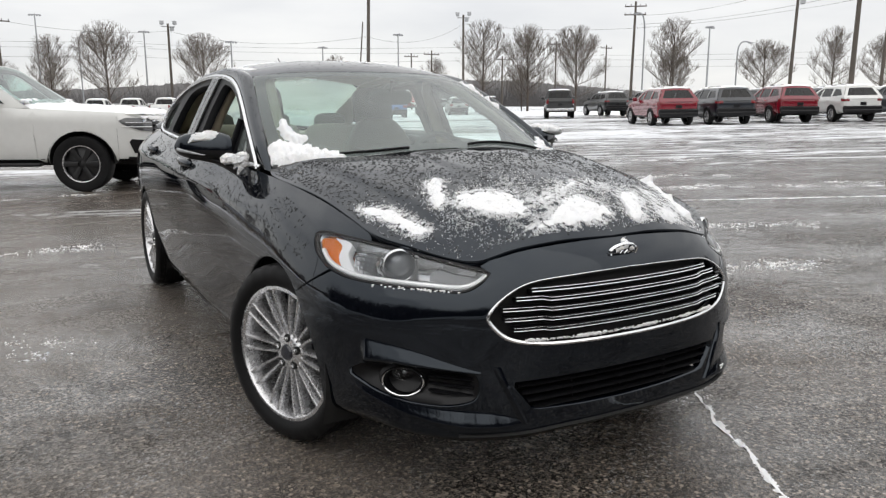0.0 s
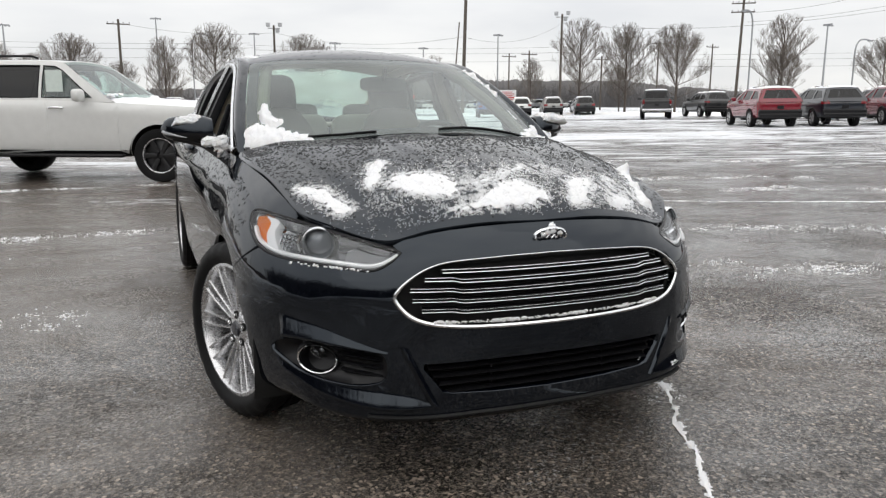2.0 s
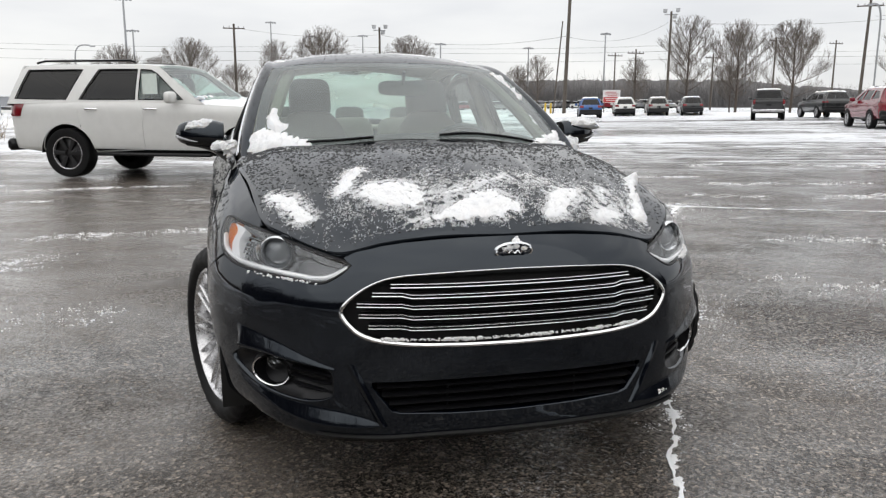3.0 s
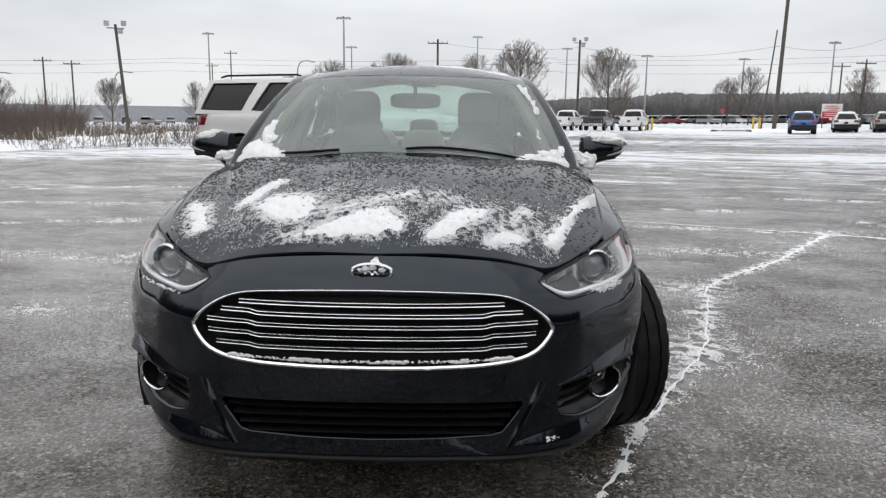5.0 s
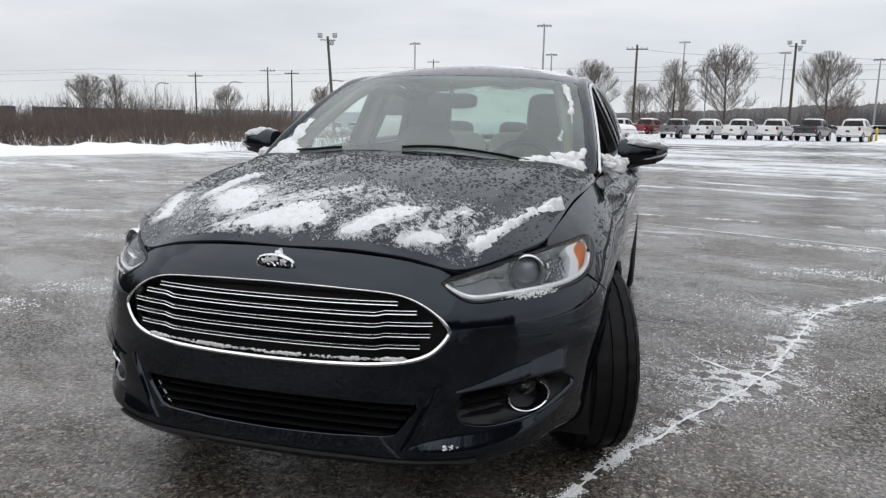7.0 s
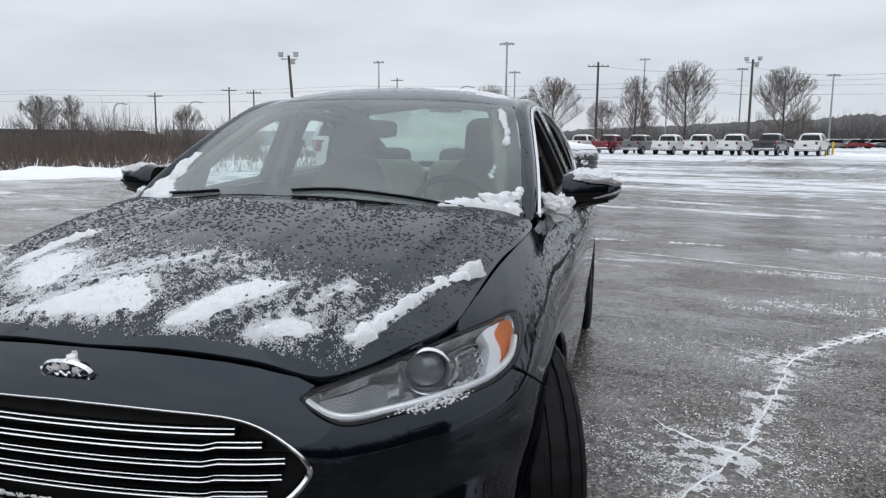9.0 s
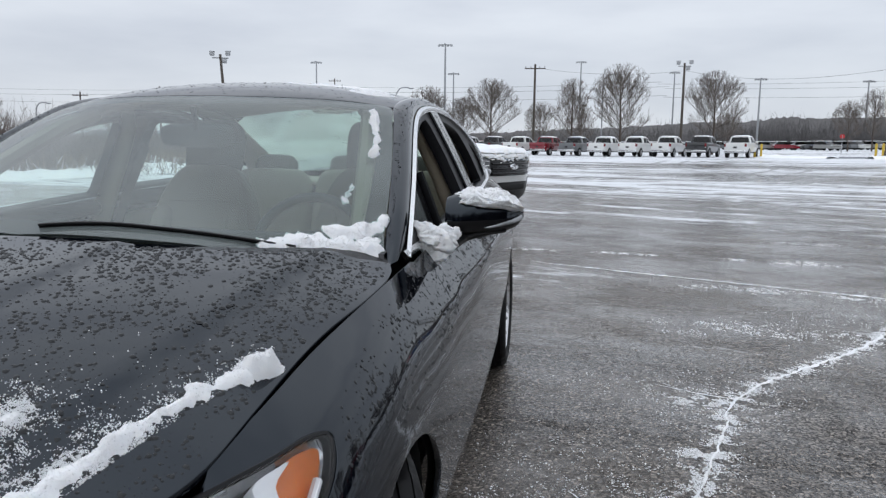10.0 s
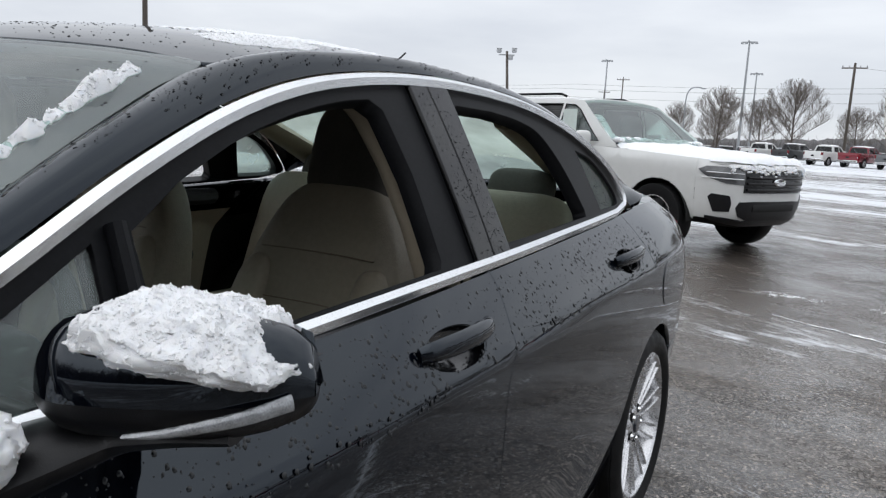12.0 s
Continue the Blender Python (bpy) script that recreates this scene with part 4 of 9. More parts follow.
for s in (1, -1):
    fender = [(plan_u(y=-0.485), 0.796)] + [(float(u), float(skin_top(u)[0]) - 0.003) for u in np.linspace(plan_u(y=-0.46), plan_u(y=0.50), 18)] + belt(0.53, 0.64, 3)
    fender += smooth_side(SEAM_A) + [(plan_u(y=0.45), 0.235)] + arch(*ARCH_F, -17, 141, 26) + [(1.235, 0.610), (1.13, 0.670)]
    fender += [tuple(p) for p in spline([(1.07, 0.706), (1.115, 0.724), (1.182, 0.762), (1.206, 0.80), (1.165, 0.813), (1.06, 0.805), (0.97, 0.794)], 4)]
    panel("fender", skin, thin(sided(s, fender), 0.004), PAINT, sedan, 0.024, (), 0.015)
    front = belt(0.66, 1.74, 12) + smooth_side(SEAM_B)[1:] + smooth_side(SEAM_A)[::-1]
    hole = np.array(sided(s, recess(1, *HANDLES["front"])))
    door = panel("front_door", skin, thin(sided(s, front), 0.004), PAINT, sedan, 0.03, [hole], 0.02)
    doors[s, "front"] = door
    rear = belt(1.75, 2.80, 12) + smooth_side(SEAM_C)[1:] + smooth_side(SEAM_B)[::-1]
    hole = np.array(sided(s, recess(1, *HANDLES["rear"])))
    doors[s, "rear"] = panel("rear_door", skin, thin(sided(s, rear), 0.004), PAINT, sedan, 0.03, [hole], 0.02)
    quarter = belt(2.80, 3.0, 4) + [(float(u), float(skin_top(u)[0])) for u in np.linspace(plan_u(y=3.02), 5.05, 12)] + [(5.07, 0.98), (4.98, 0.90), (5.02, 0.84), (5.09, 0.68), (4.95, 0.60)]
    quarter += arch(*ARCH_R, 38, 196, 26) + smooth_side(SEAM_C)[::-1]
    panel("quarter_panel", skin, thin(sided(s, quarter), 0.004), PAINT, sedan, 0.035, (), 0.015)
    sill = [(plan_u(y=y), 0.255) for y in np.linspace(0.37, 2.50, 14)] + [(plan_u(y=y), 0.168) for y in np.linspace(2.50, 0.37, 14)]
    panel("sill", skin, thin(sided(s, sill), 0.004), PAINT, sedan, 0.04, (), 0.02)
    tail = spline([(5.075, 0.985), (5.35, 0.975), (5.60, 0.965), (5.60, 0.86), (5.35, 0.85), (5.10, 0.83), (4.99, 0.895)], 4, True)
    panel("tail_lamp", skin, thin(sided(s, tail), 0.006), RED_GLASS, sedan, 0.03, (), 0.03)
rear_bumper = [(6.02, 0.215), (5.6, 0.215), (5.2, 0.21), (plan_u(y=3.26), 0.205)] + arch(*ARCH_R, -20, 36, 8) + [(4.95, 0.60), (5.09, 0.675), (5.5, 0.66), (6.02, 0.66)]
for s in (1, -1):
    panel("rear_bumper", skin, thin(sided(s, rear_bumper), 0.004), PAINT, sedan, 0.04, (), 0.02)
    lid = [(6.02, 0.66), (5.5, 0.66), (5.10, 0.68), (5.11, 0.825), (5.35, 0.845), (5.61, 0.855), (5.61, 0.97), (5.35, 0.98), (5.08, 0.99), (5.06, 1.045)] + [(float(u), float(skin_top(u)[0])) for u in np.linspace(5.1, 6.02, 8)]
    panel("trunk_lid", skin, thin(sided(s, lid), 0.004), PAINT, sedan, 0.04, (), 0.02)
deck_half = [(0, 3.86), (0.4, 3.83), (0.62, 3.72), (0.71, 3.5), (0.735, 3.2), (0.73, 3.0), (0.60, 3.36), (0.3, 3.43), (0, 3.45)]
panel("trunk_top", lambda p: np.stack([p[:, 0], p[:, 1], 1.075 - 0.06 * p[:, 0] ** 2 - 0.02 * (p[:, 1] - 3.4) ** 2 + 0.02 * np.clip(3.4 - p[:, 1], 0, 1)], 1), both(deck_half), PAINT, sedan, 0.05)

# roof, glass and pillars
WS = spline([(0, 0.150), (0.25, 0.185), (0.5, 0.275), (0.66, 0.375), (0.728, 0.445), (0.715, 0.58), (0.675, 0.84), (0.625, 1.07), (0.585, 1.205), (0.50, 1.165), (0.3, 1.07), (0.15, 1.025), (0, 1.01)], 6)
panel("windscreen", top, both(WS), GLASS, sedan, 0.04, (), 0.0, 0.0, label="dew-fogged laminated windscreen")
panel("windscreen_frit", top, both(WS), TRIM, sedan, 0.03, [both(spline([(0, 0.215), (0.25, 0.245), (0.5, 0.335), (0.63, 0.425), (0.672, 0.50), (0.665, 0.58), (0.632, 0.82), (0.585, 1.03), (0.545, 1.13), (0.48, 1.105), (0.3, 1.015), (0.12, 0.965), (0, 0.94)], 6))], 0.0, 0.0, lift=-0.006, label="black ceramic border of the windscreen")
ROOF = spline([(0, 1.018), (0.15, 1.033), (0.3, 1.078), (0.50, 1.173), (0.592, 1.215), (0.575, 1.5), (0.565, 1.9), (0.562, 2.3), (0.565, 2.52), (0.45, 2.44), (0.25, 2.40), (0, 2.39)], 6)
panel("roof", top, both(ROOF), PAINT, sedan, 0.04, (), 0.01)
BACK = spline([(0, 2.395), (0.25, 2.405), (0.45, 2.445), (0.568, 2.525), (0.60, 2.8), (0.625, 3.1), (0.62, 3.36), (0.45, 3.40), (0.2, 3.42), (0, 3.425)], 6)
panel("rear_window", top, both(BACK), GLASS_REAR, sedan, 0.05, (), 0.0)
DLO = thin(spline([(0.534, 0.953), (0.600, 1.010), (0.691, 1.071), (0.82, 1.140), (0.98, 1.222), (1.168, 1.300), (1.348, 1.350), (1.55, 1.380), (1.80, 1.394), (2.05, 1.388), (2.25, 1.370), (2.43, 1.334),
                   (2.63, 1.268), (2.78, 1.192), (2.865, 1.110), (2.855, 1.072), (2.79, 1.056)], 5), 0.008)
DLO_LOW = [(float(y), float(hermite(CAB_Y, BELT_Z, np.array([y]))[0]) - 0.004) for y in np.linspace(2.72, 0.60, 22)]
ring = [tuple(p) for p in DLO] + DLO_LOW
inner = [tuple(p) for p in shrink(np.array(ring), 0.022)]
# rail: the painted strip between the side glass and the windscreen, roof and rear glass
dlo_line = spline([(0.50, 0.958), (0.60, 1.018), (0.70, 1.080), (0.82, 1.144), (0.98, 1.226), (1.168, 1.304), (1.348, 1.354), (1.55, 1.384), (1.80, 1.398), (2.05, 1.392), (2.25, 1.374), (2.43, 1.338), (2.63, 1.272), (2.78, 1.196), (2.88, 1.110), (2.92, 1.066)], 6)
roof_line = spline([(0.748, 0.440), (0.735, 0.50), (0.719, 0.58), (0.700, 0.70), (0.668, 0.88), (0.629, 1.07), (0.597, 1.215), (0.583, 1.45), (0.573, 1.75), (0.569, 2.05), (0.568, 2.3), (0.575, 2.5), (0.590, 2.68), (0.607, 2.88), (0.622, 3.08), (0.70, 3.25)], 6)
for s in (1, -1):
    flip = (s, 1, 1)
    a3, b3 = cabin(dlo_line) * flip, top(roof_line) * flip
    rows = []
    for k in np.linspace(0, 1, 9):
        p = a3 * (1 - k) + b3 * k
        d = b3 - a3
        tangent = np.gradient(a3 * (1 - k) + b3 * k, axis=0)
        nrm = np.cross(tangent, d) * -s
        nrm /= np.maximum(np.linalg.norm(nrm, axis=1), 1e-9)[:, None]
        up = np.where(nrm[:, 2:] < 0, -1, 1)
        rows.append(p + nrm * up * (np.linalg.norm(d, axis=1) * 0.17 * 4 * k * (1 - k))[:, None])
    geo = Geo().grid(rows)
    part("roof_rail", geo, PAINT, sedan)
    side = lambda p, f=flip: cabin(p) * f
    # window surround in chrome, black inner frames
    geo = Geo()
    strip = np.array(ring)
    low = np.array(inner)
    pr, pl = side(strip), side(low)
    nn = surface_normals(side, strip) * (1 if s > 0 else -1)
    k, n = 0, len(ring)
    geo.v = [tuple(p) for p in pr + nn * 0.002] + [tuple(p) for p in (pr + pl) / 2 + nn * 0.009] + [tuple(p) for p in pl + nn * 0.002] + [tuple(p) for p in pl - nn * 0.015]
    for r in range(3):
        geo.f += [(r * n + i, r * n + (i + 1) % n, (r + 1) * n + (i + 1) % n, (r + 1) * n + i) for i in range(n)]
    part("window_surround", geo, SATIN, sedan, "brushed chrome strip round the side windows")
    hole_f = np.array([(0.965, 1.000), (0.968, 1.150)] + [tuple(p) for p in spline([(1.06, 1.207), (1.20, 1.266), (1.36, 1.311), (1.48, 1.332), (1.545, 1.338)], 4)] + [(1.578, 1.320), (1.598, 1.20), (1.598, 1.045), (1.588, 1.031), (1.30, 1.018)])
    hole_q = np.array([(0.735, 0.985), (0.80, 1.078), (0.915, 1.142), (0.912, 0.998)])
    hole_r = np.array([(1.875, 1.050), (1.860, 1.20), (1.850, 1.330), (1.875, 1.345)] + [tuple(p) for p in spline([(2.05, 1.340), (2.20, 1.322), (2.29, 1.295), (2.37, 1.22), (2.455, 1.085)], 4)] + [(2.45, 1.066), (2.2, 1.058)])
    hole_b = np.array([tuple(p) for p in spline([(2.52, 1.252), (2.63, 1.225), (2.735, 1.165), (2.80, 1.105), (2.798, 1.085), (2.76, 1.078)], 4)] + [(2.60, 1.076)])
    panel("window_frame", side, np.array(inner), FRAME, sedan, 0.03, [hole_f, hole_q, hole_r, hole_b], 0.04, 0.0, flip=s < 0, lift=-0.010, label="satin black window frames")
    panel("quarter_glass", side, hole_q, GLASS, sedan, 0.05, (), 0.0, 0.0, flip=s < 0, lift=-0.02)
    panel("quarter_glass", side, hole_b, GLASS_REAR, sedan, 0.05, (), 0.0, 0.0, flip=s < 0, lift=-0.02)
    pil_f = np.array([(1.715, 1.018), (1.703, 1.20), (1.690, 1.372), (1.752, 1.374), (1.770, 1.20), (1.782, 1.022)])
    pil_r = np.array([(1.790, 1.022), (1.778, 1.20), (1.760, 1.374), (1.838, 1.372), (1.848, 1.20), (1.866, 1.028)])
    for q in (pil_f, pil_r):
        panel("pillar_cover", side, q, GLOSS, sedan, 0.03, (), 0.012, 0.0, flip=s < 0, lift=0.002, label="rain-beaded gloss black pillar cover")

# inner shell, wheel wells and floor
for s in (1, -1):
    wall = [(u, 0.19) for u in np.linspace(0.0, plan_u(y=-0.42), 6)] + arch(*ARCH_F[:2], 0.36, 205, -22, 26) + arch(*ARCH_R[:2], 0.36, 202, -22, 26) + [(u, 0.22) for u in np.linspace(plan_u(y=3.3), 6.02, 6)]
    wall += [(float(u), min(float(skin_top(u)[0]) - 0.03, 0.93)) for u in np.linspace(6.02, plan_u(y=3.3), 6)] + [(plan_u(y=y), 0.90) for y in (3.0, 2.4, 1.7, 1.0, 0.6, 0.3)] + [(1.35, 0.80), (1.1, 0.70), (0.8, 0.62), (0.56, 0.60), (0.54, 0.47), (0.45, 0.44), (0.44, 0.28), (0.0, 0.275)]
    panel("inner_shell", skin, thin(sided(s, wall), 0.004), UNDER, sedan, 0.06, [np.array(sided(s, FOG))], 0.0, 0.0, lift=-0.035)
    for y0 in (0.0, 2.86):
        geo = Geo()
        rows = [[(s * x, y0 + 0.385 * math.cos(a), 0.335 + 0.385 * math.sin(a)) for a in np.linspace(radians(-25), radians(205), 22)] for x in (0.50, 0.70, 0.855)]
        geo.grid(rows)
        disc = [(s * 0.50, y0 + 0.385 * math.cos(a), 0.335 + 0.385 * math.sin(a)) for a in np.linspace(radians(-25), radians(205), 22)]
        geo.add(disc, [tuple(range(22))])
        part("wheel_well", geo, UNDER, sedan)
geo = Geo()
geo.box((0, 1.60, 0.225), (1.50, 1.9, 0.03), 0.01).box((0, 0.0, 0.24), (0.95, 1.2, 0.03), 0.01).box((0, 3.1, 0.24), (0.95, 1.2, 0.03), 0.01)
part("floor_pan", geo, UNDER, sedan)
part("engine_bay", Geo().box((0, -0.15, 0.55), (0.98, 0.9, 0.42), 0.05), UNDER, sedan)

# grille
panel("grille_back", skin, np.array(GRILLE), UNDER, sedan, 0.03, (), 0.0, -0.01, lift=-0.05)
out = np.array(GRILLE)
mid, core = shrink(out, 0.010), shrink(out, 0.021)
n = len(out)
nn = surface_normals(skin, out)
geo = Geo()
geo.v = [tuple(p) for p in skin(shrink(out, -0.002)) - nn * 0.004] + [tuple(p) for p in skin(out) + nn * 0.006] + [tuple(p) for p in skin(mid) + nn * 0.008] + [tuple(p) for p in skin(core) + nn * 0.0] + [tuple(p) for p in skin(core) - nn * 0.03]
wide = np.interp(out[:, 1], [0.50, 0.54, 0.62, 0.66, 0.70, 0.715], [0.46, 0.52, 0.46, 0.26, 0.16, 0.14])
for i in range(n):
    for lay in (2, 3, 4):
        q, b = np.array(geo.v[lay * n + i]), np.array(geo.v[n + i])
        w = wide[i]
        geo.v[lay * n + i] = tuple(b + (q - b) * w) if lay < 4 else tuple(np.array(geo.v[3 * n + i]) - nn[i] * 0.03)
for r in range(4):
    geo.f += [(r * n + i, r * n + (i + 1) % n, (r + 1) * n + (i + 1) % n, (r + 1) * n + i) for i in range(n)]
part("grille_surround", geo, CHROME, sedan, "chrome grille surround")
for i, (z, wide_u, kink) in enumerate(((0.677, 0.372, 0.0), (0.648, 0.425, 0.338), (0.618, 0.468, 0.338), (0.588, 0.462, 0.338), (0.557, 0.435, 0.338))):
    geo = Geo()
    us = np.linspace(-wide_u, wide_u, 61)
    rise = np.where(np.abs(us) > 0.338, 0.006, 0.006 * np.clip((np.abs(us) - 0.315) / 0.023, 0, 1)) if kink else 0 * us
    for dz, ht in ((0.0052, 0.0020), (-0.0042, 0.0027)):
        pts = skin(np.stack([us, z + rise + dz], 1))
        nn = surface_normals(skin, np.stack([us, z + rise + dz], 1))
        geo.tube([tuple(p) for p in pts - nn * 0.002], (0.006, ht), 8)
    part("grille_bar", geo, CHROME, sedan)
    pts = np.stack([us, z + rise + 0.0], 1)
    back = skin(pts) - surface_normals(skin, pts) * 0.026
    part("grille_bar_backing", Geo().tube([tuple(p) for p in back], (0.016, 0.0085), 8), FRAME, sedan)
# lower intake with slats
panel("intake_back", skin, np.array(INTAKE), UNDER, sedan, 0.04, (), 0.0, -0.055, lift=-0.075)
for z, w in ((0.380, 0.415), (0.354, 0.40), (0.328, 0.38), (0.303, 0.36)):
    us = np.linspace(-w, w, 25)
    pts = skin(np.stack([us, 0 * us + z], 1)) - surface_normals(skin, np.stack([us, 0 * us + z], 1)) * 0.035
    part("intake_slat", Geo().tube([tuple(p) for p in pts], (0.025, 0.0055), 8), TRIM, sedan)
for x in (-0.2, 0, 0.2):
    part("intake_post", Geo().box((x, -0.82, 0.348), (0.008, 0.03, 0.10), 0.003), TRIM, sedan)
part("lip_spoiler", Geo().tube([tuple(p) for p in skin(np.array([(u, 0.235) for u in np.linspace(-0.60, 0.60, 41)])) + (0, -0.002, 0)], (0.008, 0.0045), 8), UNDER, sedan, "matt black front lip")


def ledge(name, upper, lower, depth, s):
    """A glossy shelf pressed out of the bumper: flush along its upper edge, proud along its lower one."""
    up, low = np.array(upper), np.array(lower)
    us = np.linspace(up[0, 0], up[-1, 0], 34)
    zt, zb = hermite(up[:, 0], up[:, 1], us), hermite(low[:, 0], low[:, 1], us)
    end = np.clip((us[-1] - us) / 0.022, 0, 1)
    rows = []
    for k, out_k in ((-0.04, 0.0), (0.0, 0.012), (0.12, 0.14), (0.35, 0.36), (0.6, 0.61), (0.85, 0.86), (0.96, 0.93), (1.0, 0.90), (1.10, 0.60), (1.30, -0.35)):
        at = np.stack([s * us, zt + (zb - zt) * k], 1)
        rows.append([tuple(q) for q in skin(at) + surface_normals(skin, at) * (depth * (zt - zb) * out_k * end + 0.0008)[:, None]])
    part(name, Geo().grid(rows), PAINT, sedan)


for s in (1, -1):
    # angled fin beside the intake
    rows = []
    for k in np.linspace(0, 1, 9):
        u0, z0 = 0.498 * (1 - k) + 0.405 * k, 0.452 * (1 - k) + 0.268 * k
        rows.append([tuple(p) for p in skin(np.array([(s * (u0 - w), z0) for w in (0.030, 0.020, 0.008, 0.0, -0.012)])) + np.array([(0, -d, 0) for d in (-0.012, 0.004, 0.010, 0.006, -0.010)]) * min(1, 4 * k + 0.2)])
    part("bumper_fin", Geo().grid(rows), PAINT, sedan)
    # fog lamp recess, slats and lamp
    back = panel("fog_recess", skin, np.array(sided(s, FOG)), TRIM, sedan, 0.02, (), 0.0, -0.006, bump=lambda p: -0.055 * np.clip(near(np.array(sided(s, FOG)), p) / 0.05, 0, 1) ** 0.7)
    for z in (0.355, 0.380, 0.405, 0.428):
        us = np.linspace(0.555, 0.70, 9)
        pts = skin(np.stack([s * us, z + 0.02 * (us - 0.55) / 0.15 * 0.4], 1)) - surface_normals(skin, np.stack([s * us, z + 0 * us], 1)) * 0.030
        part("fog_slat", Geo().tube([tuple(p) for p in pts], (0.012, 0.0045), 6), TRIM, sedan)
    c = skin(np.array([(s * 0.790, 0.388)]))[0]
    m = pose(c[0] - s * 0.020, c[1] + 0.006, c[2], 0, 4, -90 + s * 36) @ Matrix.Diagonal((0.9, 1.16, 0.84, 1))
    fog = part("fog_lamp", Geo().lathe([(0.0, -0.075), (0.036, -0.072), (0.046, -0.05), (0.050, 0.004)], 36, m), TRIM, sedan, "round fog lamp in a chrome ring")
    part("fog_ring", Geo().lathe([(0.0515, -0.012), (0.0575, -0.004), (0.0590, 0.004), (0.0565, 0.010), (0.0530, 0.007), (0.0515, -0.003)], 40, m, True), CHROME, fog)
    part("fog_socket", Geo().lathe([(0.050, 0.0), (0.060, -0.006), (0.068, -0.022)], 36, m), TRIM, fog)
    inner_m = m @ pose(-0.036, 0, 0.016)
    part("fog_reflector", Geo().lathe([(0.006, -0.016), (0.018, -0.014), (0.028, -0.004), (0.031, 0.003)], 24, inner_m), REFLECT, fog)
    part("fog_bulb", Geo().lathe([(0.0, 0.004), (0.007, 0.001), (0.009, -0.012)], 16, inner_m), BULB, fog)
    part("fog_collar", Geo().lathe([(0.031, 0.0), (0.033, 0.004), (0.035, 0.0), (0.034, -0.012)], 28, inner_m), ALLOY_DARK, fog)
    part("fog_glass", Geo().lathe([(0.0, 0.013), (0.014, 0.011), (0.025, 0.006), (0.031, 0.0)], 24, inner_m), CLEAR, fog).visible_shadow = False
    # head lamp
    lamp = np.array(sided(s, LAMP))
    house = panel("headlight", skin, lamp, LAMP_BOWL, sedan, 0.02, (), 0.0, 0.002, bump=lambda p: -0.012 - 0.06 * np.clip(near(lamp, p) / 0.045, 0, 1) ** 0.6, label="clear wraparound headlight with an amber corner")
    panel("lens_cover", skin, lamp, CLEAR, house, 0.025, (), 0.0, 0.003, lift=0.001).visible_shadow = False
    rim = skin(lamp) - surface_normals(skin, lamp) * 0.003
    part("lens_seal", Geo().tube([tuple(p) for p in rim], 0.0045, 6, False, True), TRIM, house)
    line = spline([(0.512, 0.724), (0.545, 0.703), (0.592, 0.690), (0.70, 0.691), (0.85, 0.695), (0.98, 0.703), (1.08, 0.728), (1.135, 0.760)], 8)
    pts = skin(np.array(sided(s, line))) - surface_normals(skin, np.array(sided(s, line))) * 0.007
    w = [(0.008, 0.0035 + 0.0050 * min(1, i / 6)) for i in range(len(pts))]
    part("light_strip", Geo().tube([tuple(p) for p in pts], w, 8), LIGHT_STRIP, house, "pale daytime light strip")
    c = skin(np.array([(s * 0.806, 0.730)]))[0]
    m = pose(c[0] - s * 0.008, c[1] + 0.040, c[2] + 0.003, 0, 3, -90 + s * 20) @ Matrix.Scale(1.14, 4)
    part("projector_ring", Geo().lathe([(0.036, -0.03), (0.045, -0.008), (0.047, 0.006), (0.0435, 0.013), (0.039, 0.008), (0.036, -0.01)], 36, m, True), CHROME, house)
    part("projector_lens", Geo().lathe([(0.0, 0.014), (0.012, 0.0125), (0.022, 0.008), (0.032, 0.0), (0.037, -0.012)], 32, m), BULB, house)
    part("projector_shroud", Geo().lathe([(0.038, -0.03), (0.042, 0.0), (0.039, 0.008)], 32, m), LAMP_BOWL, house)
    arc_pts = [tuple(m @ Vector((-0.012, s * 0.056 * math.sin(a), 0.050 * math.cos(a)))) for a in np.linspace(1.15, 2.3, 12)]
    part("lamp_collar", Geo().tube(arc_pts, (0.010, 0.0075), 8), CHROME, house)
    arc_pts = [tuple(m @ Vector((-0.016, -s * 0.054 * math.sin(a), 0.047 * math.cos(a)))) for a in np.linspace(1.1, 2.4, 12)]
    part("lamp_collar", Geo().tube(arc_pts, (0.008, 0.006), 8), LIGHT_STRIP, house)
    back = spline([(0.905, 0.704), (0.965, 0.704), (1.005, 0.74), (1.012, 0.776), (0.96, 0.772), (0.905, 0.764)], 4, True)
    panel("reflector", skin, np.array(sided(s, back)), REFLECT, house, 0.012, (), 0.0, 0.0, lift=-0.040)
    bezel = spline([(0.522, 0.722), (0.552, 0.708), (0.600, 0.700), (0.70, 0.702), (0.715, 0.722), (0.70, 0.742), (0.62, 0.734)], 4, True)
    panel("tip_bezel", skin, thin(sided(s, bezel), 0.004), SMOKE, house, 0.014, (), 0.0, 0.0, lift=-0.034)
    for i in range(5):
        u0 = 0.922 + 0.017 * i
        line = np.array([(s * (u0 + 0.012 * k), 0.712 + 0.050 * k) for k in np.linspace(0, 1, 6)])
        part("reflector_rib", Geo().tube([tuple(q) for q in skin(line) - surface_normals(skin, line) * 0.026], (0.0016, 0.006), 6), CHROME, house)
    for i in range(5):
        z0 = 0.712 + 0.0125 * i
        line = np.array([(s * (0.908 + (0.062 + 0.012 * i) * k), z0 + 0.010 * k + 0.004 * math.sin(3.1 * k)) for k in np.linspace(0, 1, 8)])
        pts = skin(line) - surface_normals(skin, line) * 0.022
        part("reflector_rib", Geo().tube([tuple(p) for p in pts], (0.010, 0.0020), 6), CHROME, house)
